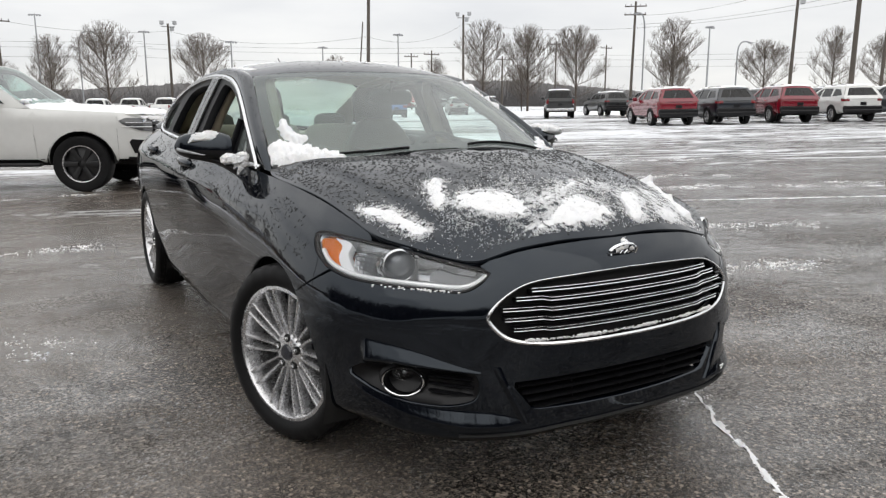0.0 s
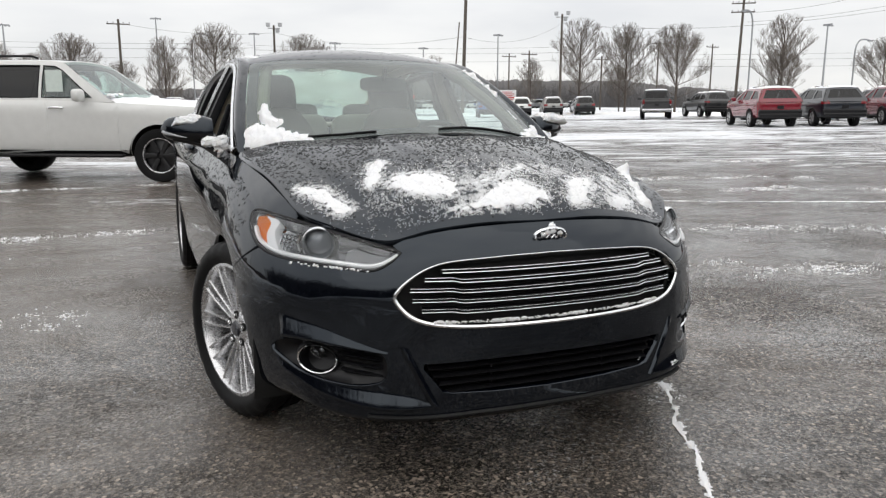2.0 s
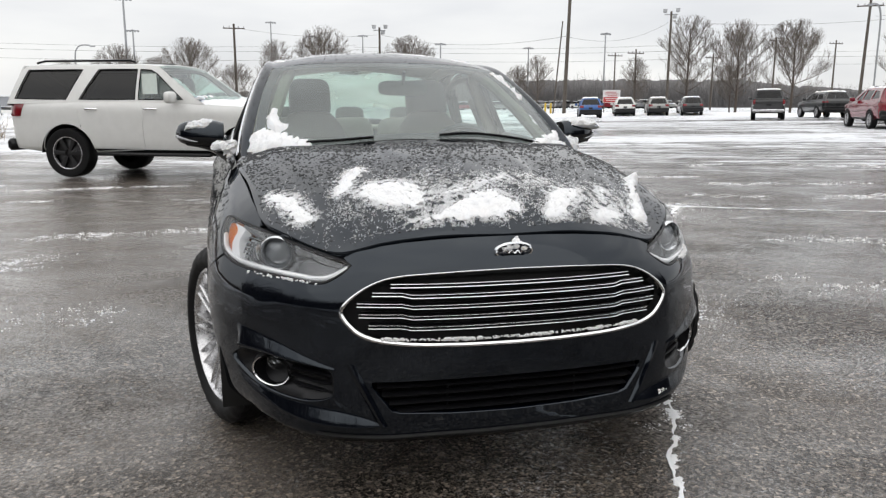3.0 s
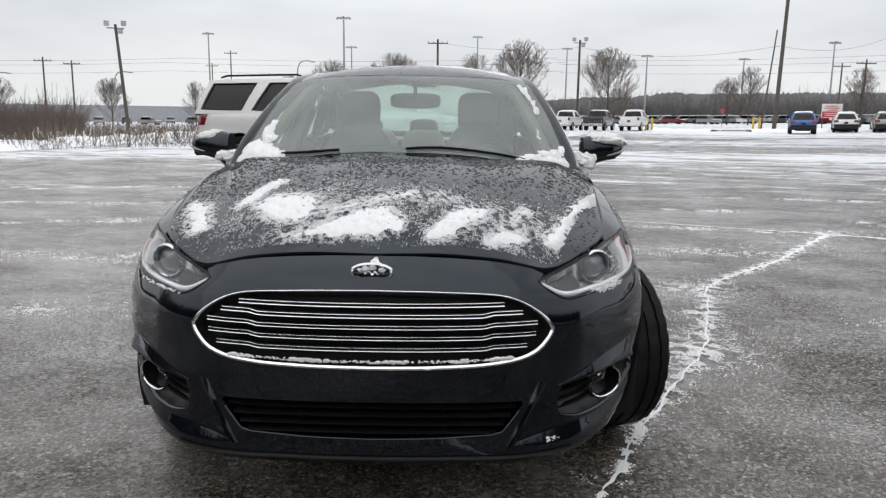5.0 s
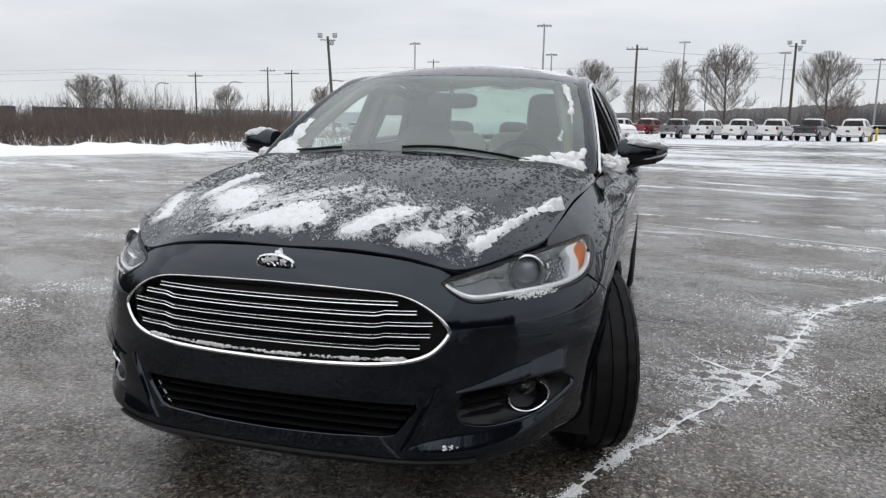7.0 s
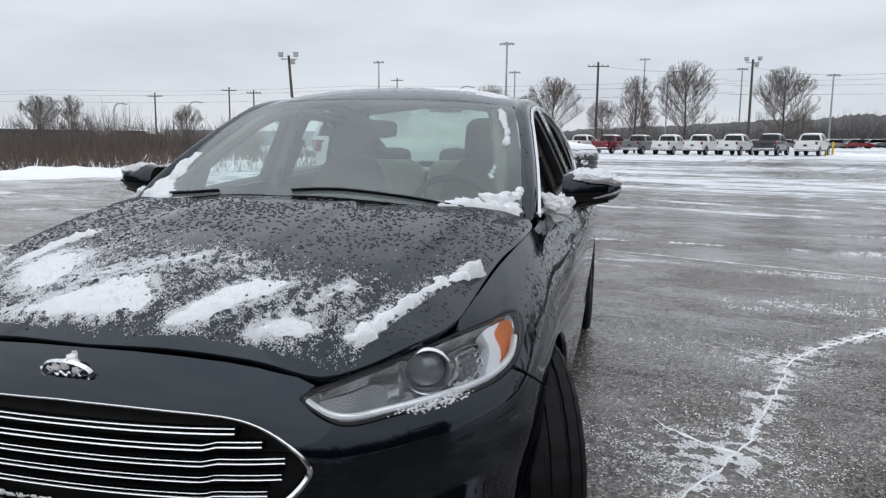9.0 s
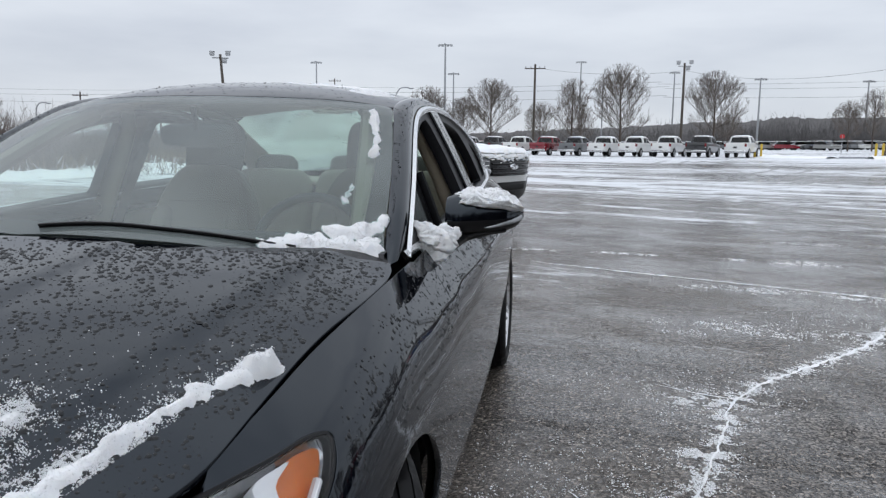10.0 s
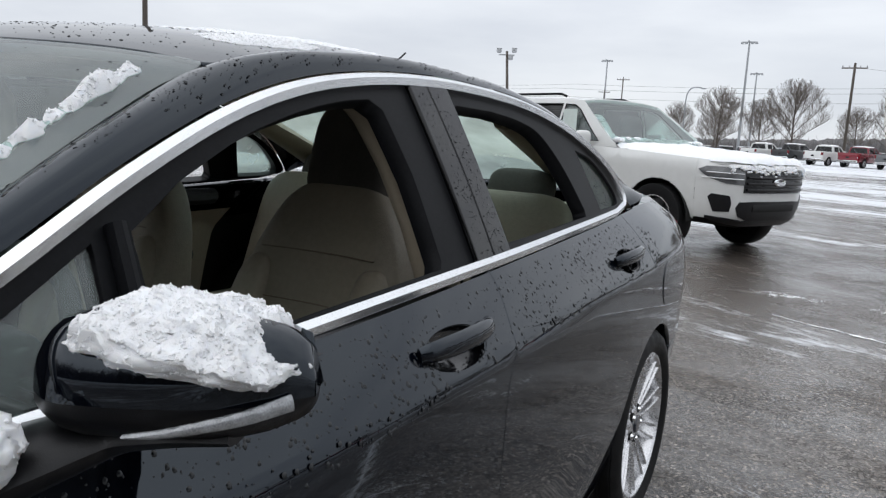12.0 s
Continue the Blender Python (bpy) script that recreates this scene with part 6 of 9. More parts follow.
def snow_on(S, outline, height, seed, label, step=0.010, fall=0.025, ragged=0.012, lift=0.001, name="snow_patch"):
    """A ragged cushion of snow lying on the surface S."""
    if S is hood:
        ragged, fall, height = ragged * 0.8, fall * 1.4, height * (1.0 if height > 0.016 else 0.6)
    edge_line = rough(outline, ragged, seed)

    def heap(p):
        d = near(edge_line, p)
        n = np.array([0.55 + 0.9 * abs(noise.noise(Vector((q[0] * 14 + seed, q[1] * 14, 1.7)))) + (0.7 if S is hood else 0.4) * noise.noise(Vector((q[0] * 45, q[1] * 45 + seed, 4.1))) + 0.25 * noise.noise(Vector((q[0] * 120, q[1] * 120, seed))) for q in p])
        return height * np.clip(d / fall, 0, 1) ** 0.65 * np.clip(n, 0.15, 2) - 0.002
    ob = panel(name, S, edge_line, SNOW, None, step, (), 0.0, 0.0, lift=lift, bump=heap)
    if S is hood:
        PATCHES.append((edge_line, 1.0))
    size = abs(np.sum(edge_line[:, 0] * np.roll(edge_line[:, 1], 1) - edge_line[:, 1] * np.roll(edge_line[:, 0], 1))) / 2
    crumble(ob, int(min(3500, 300 + size * 80000)), (0.0006, 0.0022) if S is hood else (0.0006, 0.0028), seed)
    return tagged(ob, label, "snow")


def crumble(ob, count, sizes, seed, up=0.15):
    """Roughens a snow mesh with loose crumbs frozen onto its surface."""
    me = ob.data
    me.calc_loop_triangles()
    rng = np.random.default_rng(seed)
    co = np.array([v.co[:] for v in me.vertices])
    tri = np.array([t.vertices[:] for t in me.loop_triangles])
    a, b, c = co[tri[:, 0]], co[tri[:, 1]], co[tri[:, 2]]
    n = np.cross(b - a, c - a)
    area = np.linalg.norm(n, axis=1)
    n /= np.maximum(area, 1e-12)[:, None]
    w = area * (n[:, 2] > up)
    pick = rng.choice(len(tri), count, p=w / w.sum())
    r1, r2 = np.sqrt(rng.random(count)), rng.random(count)
    pos = a[pick] * (1 - r1)[:, None] + b[pick] * (r1 * (1 - r2))[:, None] + c[pick] * (r1 * r2)[:, None]
    size = sizes[0] + (sizes[1] - sizes[0]) * rng.random(count) ** 2
    shape = np.array([(1, 0, 0), (-1, 0, 0), (0, 1, 0), (0, -1, 0), (0, 0, 1), (0, 0, -1)], float)
    cloud = rng.normal(size=(count, 6, 3)) * 0.28 + shape
    cloud = cloud * size[:, None, None] + (pos - n[pick] * size[:, None] * 0.15)[:, None, :]
    eight = np.array([(0, 2, 4), (2, 1, 4), (1, 3, 4), (3, 0, 4), (2, 0, 5), (1, 2, 5), (3, 1, 5), (0, 3, 5)])
    faces = (eight[None] + (len(co) + 6 * np.arange(count))[:, None, None]).reshape(-1, 3)
    fresh = bpy.data.meshes.new(me.name)
    fresh.from_pydata(np.vstack([co, cloud.reshape(-1, 3)]).tolist(), [], [tuple(f.vertices) for f in me.polygons] + faces.tolist())
    fresh.polygons.foreach_set("use_smooth", np.r_[np.ones(len(me.polygons), bool), np.zeros(len(faces), bool)])
    for m in me.materials:
        fresh.materials.append(m)
    ob.data = fresh
    return ob


PATCHES = []


def spray(name, S, count, seed, label, sizes=(0.0006, 0.0019)):
    """Loose grains swept off the patches: thick at their edges and thinning out along the brush strokes."""
    rng = np.random.default_rng(seed)
    spans = np.array([np.ptp(p, axis=0).sum() * k for p, k in PATCHES])
    pts = []
    for (line, k), share in zip(PATCHES, spans / spans.sum()):
        rim = int(11000 * k * np.linalg.norm(np.diff(line, axis=0), axis=1).sum())
        out = line - shrink(line, 1.0)
        at_ = rng.integers(0, len(line), rim)
        pts.append(line[at_] + np.clip(out[at_], -1, 1) * (rng.normal(0.0, 0.006, rim) + rng.exponential(0.006, rim))[:, None] + rng.normal(size=(rim, 2)) * 0.004)
        n = int(count * share)
        base = line[rng.integers(0, len(line), n)]
        far = rng.exponential(0.016, n) * rng.choice([0.5, 1.0, 2.0], n)
        a = rng.normal(radians(60), 0.8, n) + math.pi * (rng.random(n) < 0.18)
        pts.append(base + np.stack([np.cos(a), np.sin(a)], 1) * far[:, None])
    for x, y, along, across, turn, share in ((-0.36, -0.50, 0.10, 0.06, 40, 5), (-0.12, -0.62, 0.14, 0.05, 15, 6), (0.02, -0.56, 0.13, 0.05, 28, 5), (0.24, -0.60, 0.10, 0.045, 48, 5), (0.42, -0.55, 0.12, 0.05, 58, 7), (0.56, -0.52, 0.10, 0.035, 65, 4), (-0.02, -0.48, 0.12, 0.04, 22, 2), (-0.22, -0.48, 0.10, 0.05, 40, 3), (0.18, -0.47, 0.05, 0.025, 20, 3), (-0.10, -0.57, 0.10, 0.04, 25, 4)):
        n = int(count * share * 0.044)
        q = rng.normal(size=(n, 2)) * (along, across)
        a = radians(turn)
        pts.append(np.stack([x + q[:, 0] * math.cos(a) - q[:, 1] * math.sin(a), y + q[:, 0] * math.sin(a) + q[:, 1] * math.cos(a)], 1))
    pts = np.vstack(pts)
    ok = (pts[:, 1] > -0.755 + 0.12 * np.abs(pts[:, 0])) & (np.abs(pts[:, 0]) < 0.70) & (pts[:, 1] < -0.12)
    edge = np.interp(pts[:, 1], (-0.61, -0.42, -0.30, -0.17), (0.550, 0.625, 0.670, 0.718))
    ok &= (pts[:, 0] < edge - 0.004) & ~((pts[:, 0] > 0.34) & (pts[:, 1] > -0.40) & (rng.random(len(pts)) < 0.75))
    clump = np.array([noise.noise(Vector((p[0] * 55, p[1] * 55, seed))) + 0.7 * noise.noise(Vector((p[0] * 18 + p[1] * 6, p[1] * 14 - p[0] * 12, seed))) for p in pts])
    pts = pts[ok & (clump + rng.normal(size=len(pts)) * 0.30 > 0.02)]
    pos, nrm = S(pts), surface_normals(S, pts)
    n = len(pts)
    r = sizes[0] + (sizes[1] - sizes[0]) * rng.random(n) ** 1.6
    a = rng.uniform(0, 6.28, n)
    verts = np.empty((n, 4, 3))
    for j in range(3):
        q = a + 2.094 * j
        verts[:, j] = pos + np.stack([np.cos(q), np.sin(q), np.zeros(n)], 1) * (r * rng.uniform(0.7, 1.4, n))[:, None]
        verts[:, j, 2] += (S(verts[:, j, :2])[:, 2] - verts[:, j, 2])
    verts[:, 3] = pos + nrm * (r * rng.uniform(0.8, 1.5, n))[:, None]
    faces = (np.array([(0, 1, 3), (1, 2, 3), (2, 0, 3)])[None] + (4 * np.arange(n))[:, None, None]).reshape(-1, 3)
    return tagged(mesh(name, verts.reshape(-1, 3), faces, SNOW, smooth=False), label, "snow", kind="stuff")


def beads(name, S, where, count, seed, label, sizes=(0.0015, 0.0048), flip=False, long=1.0, keep=None):
    """Water beads on the surface S inside an outline."""
    rng = np.random.default_rng(seed)
    lo, hi = np.min(where, 0), np.max(where, 0)
    pts = lo + rng.random((count * 3, 2)) * (hi - lo)
    pts = pts[inside(where, pts)]
    dens = np.array([noise.noise(Vector((p[0] * 7, p[1] * 7, seed))) for p in pts])
    pts = pts[dens + rng.random(len(pts)) * 0.9 > 0.18]
    if keep is not None:
        pts = pts[keep(pts, rng)]
    pts = pts[:count]
    pos, nrm = S(pts), surface_normals(S, pts) * (-1 if flip else 1)
    verts, faces = [], []
    six = [(math.cos(a), math.sin(a)) for a in np.linspace(0, 2 * math.pi, 7, endpoint=False)]
    for p, n in zip(pos, nrm):
        r = sizes[0] + (sizes[1] - sizes[0]) * rng.random() ** 3.0
        a = np.cross(n, (0.3, 0.2, 0.9))
        a /= np.linalg.norm(a)
        b = np.cross(n, a)
        wob = rng.uniform(0.75, 1.25, 7)
        st = 1 + (long - 1) * rng.random()
        k = len(verts)
        for f, h in ((1.0, -0.0002), (0.72, 0.30 * r)):
            verts += [tuple(p + a * (c * r * f * w) + b * (s_ * r * f * w * st) + n * h) for (c, s_), w in zip(six, wob)]
        verts.append(tuple(p + n * 0.42 * r))
        for i in range(7):
            j = (i + 1) % 7
            faces += [(k + i, k + j, k + 7 + j, k + 7 + i), (k + 7 + i, k + 7 + j, k + 14)]
    return tagged(mesh(name, verts, faces, BEADS), label, "water", kind="stuff")


SNOW_LABEL = "patch of half-brushed white snow on the black car hood"
snow_on(hood, [(-0.685, -0.28), (-0.63, -0.30), (-0.565, -0.46), (-0.545, -0.53), (-0.59, -0.54), (-0.63, -0.44)], 0.012, 3, "ragged streak of white snow near the edge of the hood")
snow_on(hood, [(-0.475, -0.435), (-0.43, -0.31), (-0.375, -0.235), (-0.36, -0.26), (-0.40, -0.36), (-0.455, -0.45)], 0.022, 5, "narrow ridge of packed white snow on the hood")
snow_on(hood, [(-0.40, -0.43), (-0.31, -0.41), (-0.225, -0.44), (-0.20, -0.56), (-0.235, -0.62), (-0.32, -0.60), (-0.38, -0.53)], 0.010, 7, SNOW_LABEL, fall=0.05, ragged=0.018)
snow_on(hood, [(-0.295, -0.690), (-0.19, -0.668), (-0.11, -0.625), (-0.055, -0.575), (0.015, -0.562), (0.05, -0.60), (0.085, -0.645), (0.06, -0.69), (-0.02, -0.715), (-0.12, -0.712)], 0.012, 9, SNOW_LABEL, fall=0.035, ragged=0.018)
snow_on(hood, [(0.145, -0.715), (0.18, -0.63), (0.25, -0.53), (0.335, -0.505), (0.325, -0.545), (0.27, -0.62), (0.20, -0.705)], 0.015, 11, SNOW_LABEL, fall=0.03)
snow_on(hood, [(0.325, -0.685), (0.355, -0.63), (0.40, -0.60), (0.43, -0.61), (0.45, -0.635), (0.42, -0.655), (0.37, -0.675)], 0.009, 13, SNOW_LABEL, fall=0.02)
snow_on(hood, [(0.325, -0.690), (0.38, -0.585), (0.46, -0.44), (0.472, -0.44), (0.40, -0.57), (0.345, -0.685)], 0.006, 15, "thin brushed line of snow on the hood", fall=0.008, ragged=0.006)
snow_on(hood, [(-0.17, -0.575), (-0.06, -0.53), (0.11, -0.445), (0.115, -0.452), (-0.05, -0.545), (-0.16, -0.588)], 0.005, 17, "thin brushed line of snow on the hood", fall=0.008, ragged=0.006)
snow_on(hood, [(0.500, -0.605), (0.556, -0.48), (0.616, -0.345), (0.668, -0.212), (0.706, -0.188), (0.717, -0.215), (0.668, -0.295), (0.614, -0.41), (0.574, -0.52), (0.545, -0.605)], 0.019, 19, "long clumped ridge of white snow on the hood", fall=0.016, ragged=0.020, step=0.007)
snow_on(hood, [(0.665, -0.245), (0.672, -0.195), (0.712, -0.175), (0.728, -0.20), (0.705, -0.245)], 0.040, 21, "small lump of packed snow on the hood", fall=0.015)
spray("snow_grains", hood, 40000, 4, "loose snow grains scattered over the wet hood")
lid_region = np.array(shrink(np.array(both(hood_half)), 0.015))
far_back = lambda p, rng: rng.random(len(p)) < np.clip(0.22 + 0.9 * (p[:, 1] + 0.62), 0.16, 1.0)
beads("hood_beads", hood, lid_region, 14500, 6, "water beads on the black hood", (0.0010, 0.0060), keep=far_back)
for s in (1, -1):
    reg = np.array(sided(s, [(plan_u(y=y), z) for y, z in ((-0.25, 0.72), (-0.2, 0.83), (0.1, 0.90), (0.5, 0.945), (1.70, 0.99), (2.78, 1.03), (2.95, 0.99), (2.9, 0.90), (1.7, 0.875), (0.6, 0.80), (0.3, 0.72))]))
    if s < 0:
        reg = reg[::-1]
    beads("side_beads", skin, reg, 2900, 20 + s, "water beads on the black doors and fender", (0.0010, 0.0042), long=1.6)
    def rail_skin(p, q=s):
        a = np.stack([np.interp(p[:, 0] * (len(dlo_line) - 1), np.arange(len(dlo_line)), (cabin(dlo_line) * (q, 1, 1))[:, i]) for i in range(3)], 1)
        b = np.stack([np.interp(p[:, 0] * (len(roof_line) - 1), np.arange(len(roof_line)), (top(roof_line) * (q, 1, 1))[:, i]) for i in range(3)], 1)
        d = b - a
        n = np.cross(np.array([0.0, 1.0, 0.25]), d)
        n /= np.linalg.norm(n, axis=1)[:, None]
        n *= np.where(n[:, 2:] < 0, -1, 1)
        k = p[:, 1:2]
        return a + d * k + n * (np.linalg.norm(d, axis=1)[:, None] * 0.17 * 4 * k * (1 - k) + 0.0012)
    beads("rail_beads", rail_skin, np.array([(0.08, 0.12), (0.95, 0.12), (0.95, 0.95), (0.08, 0.95)]), 700, 30 + s, "water beads on the roof rail", (0.0008, 0.0027), flip=s > 0, long=1.6)
    side = lambda p, f=(s, 1, 1): cabin(p) * f
    beads("pillar_beads", lambda p, f=side: f(p) + (s * 0.003, 0, 0), np.array([(1.72, 1.03), (1.70, 1.36), (1.83, 1.36), (1.858, 1.03)]), 420, 40 + s, "water beads on the pillar covers", (0.0007, 0.0021), flip=s < 0)
    beads("quarter_glass_beads", lambda p, f=side: f(p) - (s * 0.018, 0, 0), np.array(hole_b), 260, 50 + s, "water beads on the rear quarter glass", (0.0008, 0.0022), flip=s < 0)
beads("roof_beads", top, np.array(shrink(np.array(both(ROOF)), 0.02)), 2000, 8, "water beads on the black roof", (0.0010, 0.0034))
beads("glass_beads", top, np.array(shrink(np.array(both(WS)), 0.02)), 700, 9, "small water beads on the windscreen", (0.0008, 0.0026), keep=lambda p, rng: (rng.random(len(p)) < 0.25) | (np.abs(p[:, 0]) > 0.5) & (rng.random(len(p)) < 0.8))
# windscreen corners, ice strip, roof
snow_on(top, [(-0.735, 0.49), (-0.72, 0.60), (-0.66, 0.60), (-0.625, 0.55), (-0.55, 0.42), (-0.48, 0.31), (-0.52, 0.29), (-0.62, 0.37), (-0.71, 0.44)], 0.026, 23, "heap of wet snow in the corner of the windscreen", fall=0.04, ragged=0.018)
snow_on(top, [(-0.655, 0.60), (-0.63, 0.70), (-0.60, 0.72), (-0.595, 0.60), (-0.56, 0.52), (-0.60, 0.50)], 0.028, 24, "tuft of snow standing on the windscreen", fall=0.02)
snow_on(top, [(0.47, 0.30), (0.52, 0.36), (0.585, 0.42), (0.66, 0.47), (0.715, 0.52), (0.735, 0.50), (0.70, 0.435), (0.62, 0.365), (0.53, 0.30)], 0.026, 25, "heap of wet snow in the corner of the windscreen", fall=0.035, ragged=0.017)
snow_on(top, [(0.580, 0.435), (0.610, 0.480), (0.650, 0.525), (0.690, 0.575), (0.714, 0.625), (0.724, 0.605), (0.716, 0.550), (0.690, 0.495), (0.640, 0.440)], 0.021, 26, "ridge of wet snow on the windscreen corner", fall=0.03, ragged=0.014)
snow_on(top, [(0.615, 0.83), (0.60, 0.90), (0.575, 0.99), (0.548, 1.08), (0.545, 1.12), (0.568, 1.11), (0.592, 1.03), (0.612, 0.94), (0.634, 0.85)], 0.022, 27, "strip of slushy ice down the windscreen edge", fall=0.014, ragged=0.012)
snow_on(top, [(0.602, 0.575), (0.600, 0.62), (0.603, 0.675), (0.609, 0.63), (0.611, 0.58)], 0.004, 28, "dab of ice on the windscreen", fall=0.012)
snow_on(top, [(0.16, 1.45), (0.32, 1.50), (0.46, 1.62), (0.50, 1.85), (0.30, 1.95), (0.05, 1.75)], 0.006, 30, "thin crust of old snow on the roof", step=0.016, fall=0.06, ragged=0.03)
snow_on(top, [(0.40, 1.36), (0.47, 1.34), (0.53, 1.42), (0.52, 1.56), (0.44, 1.58), (0.39, 1.46)], 0.008, 31, "crust of snow at the roof edge", fall=0.03, ragged=0.02)
snow_on(top, [(-0.50, 1.75), (-0.2, 1.70), (0.0, 1.95), (0.2, 2.2), (-0.1, 2.36), (-0.5, 2.3)], 0.007, 32, "thin crust of old snow on the roof", step=0.02, fall=0.08, ragged=0.03)
snow_on(top, [(-0.555, 1.40), (-0.53, 1.38), (-0.535, 1.6), (-0.545, 1.9), (-0.555, 1.9)], 0.008, 33, "line of snow along the roof edge", fall=0.02)
snow_on(top, [(-0.09, 2.40), (0.08, 2.40), (0.12, 2.50), (-0.10, 2.52)], 0.02, 34, "tuft of snow round the antenna foot", fall=0.03)
# door mirrors
for s in (1, -1):
    dims = (0.212, 0.160, 0.070) if s > 0 else (0.155, 0.12, 0.055)
    geo = pillow(Geo(), (0, 0, 0), dims, None, 0.78, 72, 40)
    ob = part("mirror_snow", geo, SNOW, None, "", True, pose(s * (0.951 if s > 0 else 0.935), 0.772 + BACK_SET[s], 1.081 if s > 0 else 1.080, 0, s * 5, s * 12))
    for v in ob.data.vertices:
        q = v.co
        ragged = 0.5 + 0.9 * noise.noise(q * 30)
        v.co = q + noise.noise_vector(q * 34) * 0.010 + noise.noise_vector(q * 85) * 0.007 + noise.noise_vector(q * 180) * 0.004 - Vector((0, 0, max(0, abs(q.x) / dims[0] - 0.28) * 0.10))
        if v.co.z < 0:
            v.co.z *= 0.45
    crumble(ob, 3800, (0.0006, 0.0028), 3, -0.3)
    tagged(ob, "crumbly white snow lying on the black door mirror", "snow")
    # wedge of snow between mirror and door
    k = 1.0 if s > 0 else 0.78
    geo = Geo()
    for c, d in (((0, 0, 0.004), (0.110, 0.070, 0.066)), ((0.036, 0.010, 0.016), (0.095, 0.050, 0.040)), ((-0.012, -0.012, 0.010), (0.08, 0.07, 0.05)), ((0.008, 0.0, -0.026), (0.066, 0.050, 0.064)), ((0.010, 0.0, -0.050), (0.040, 0.036, 0.055)), ((-0.024, -0.012, 0.020), (0.075, 0.05, 0.05)), ((0.044, 0.016, 0.030), (0.085, 0.05, 0.042)), ((-0.020, -0.010, -0.006), (0.07, 0.05, 0.06))):
        pillow(geo, (s * c[0] * k, c[1] * k, c[2] * k), tuple(e * k for e in d), None, 0.85, 36, 22)
    ob = part("wedge_snow", geo, SNOW, None, "", True, pose(s * 0.822, 0.684 + BACK_SET[s] * 0.3, 0.983, 0, s * 10, 0))
    for v in ob.data.vertices:
        q = v.co
        v.co = q * (1 + 0.35 * noise.noise(q * 16)) + noise.noise_vector(q * 30) * 0.008 + noise.noise_vector(q * 75) * 0.007 + noise.noise_vector(q * 170) * 0.0045
    crumble(ob, 2600, (0.0006, 0.0027), 4, -0.8)
    tagged(ob, "wedge of wet snow between door and mirror", "snow")
# snow on badge, grille lip and lamps
geo = Geo()
for x, y, z, r in ((0.004, -0.826, 0.777, 0.011), (0.018, -0.824, 0.778, 0.009), (-0.016, -0.828, 0.773, 0.009), (0.008, -0.818, 0.787, 0.009), (-0.030, -0.830, 0.768, 0.006), (0.028, -0.830, 0.769, 0.007), (0.010, -0.812, 0.795, 0.005)):
    pillow(geo, (x, y, z), (2.7 * r, 1.9 * r, 2.1 * r), None, 0.85, 14, 10)
ob = part("badge_snow", geo, SNOW)
for v in ob.data.vertices:
    v.co += noise.noise_vector(v.co * 120) * 0.004
crumble(ob, 500, (0.0005, 0.0022), 6, -1.0)
tagged(ob, "small tuft of snow stuck on the oval badge", "snow")
geo = Geo()
rng = random.Random(5)
for i in range(330):
    u = rng.uniform(-0.40, 0.40)
    k = abs(u) / 0.519
    z = 0.523 + 0.010 * k**2 + rng.uniform(-0.003, 0.003)
    p = skin(np.array([(u, z)]))[0]
    r = rng.uniform(0.0016, 0.0050) * (1.35 if noise.noise(Vector((u * 9, 0, 0))) > 0 else 0.7)
    pillow(geo, (p[0], p[1] - 0.002, p[2]), (2.6 * r, 1.6 * r, 1.5 * r), None, 0.9, 7, 5)
tagged(crumble(part("grille_snow", geo, SNOW), 1500, (0.0005, 0.0024), 9, -1.0), "line of crumbly snow along the lower grille surround", "snow", kind="stuff")
geo = Geo()
for i in range(260):
    u = rng.gauss(0.80, 0.045) if i % 3 else rng.gauss(0.86, 0.018)
    p = skin(np.array([(u, 0.682 + rng.gauss(0, 0.0045) + (0.014 * rng.random() if i % 3 == 0 else 0))]))[0]
    r = rng.uniform(0.0008, 0.0034)
    pillow(geo, (p[0], p[1] - 0.002, p[2]), (2.4 * r, 1.6 * r, 1.5 * r), None, 0.9, 7, 5)
for i in range(40):
    u = -0.9 + 0.30 * rng.random()
    p = skin(np.array([(u, 0.676 + rng.uniform(-0.003, 0.004))]))[0]
    r = rng.uniform(0.002, 0.004)
    pillow(geo, (p[0], p[1] - 0.002, p[2]), (2.4 * r, 1.6 * r, 1.5 * r), None, 0.9, 7, 5)
for i in range(26):
    p = skin(np.array([(0.50 + 0.05 * rng.random(), 0.272 + 0.014 * rng.random())]))[0]
    r = rng.uniform(0.002, 0.006)
    pillow(geo, (p[0], p[1] - 0.011, p[2]), (2.2 * r, 1.6 * r, 1.5 * r), None, 0.9, 7, 5)
tagged(crumble(part("lamp_snow", geo, SNOW), 900, (0.0006, 0.0028), 7, -1.0), "crumbs of snow under the headlights and on the bumper", "snow", kind="stuff")

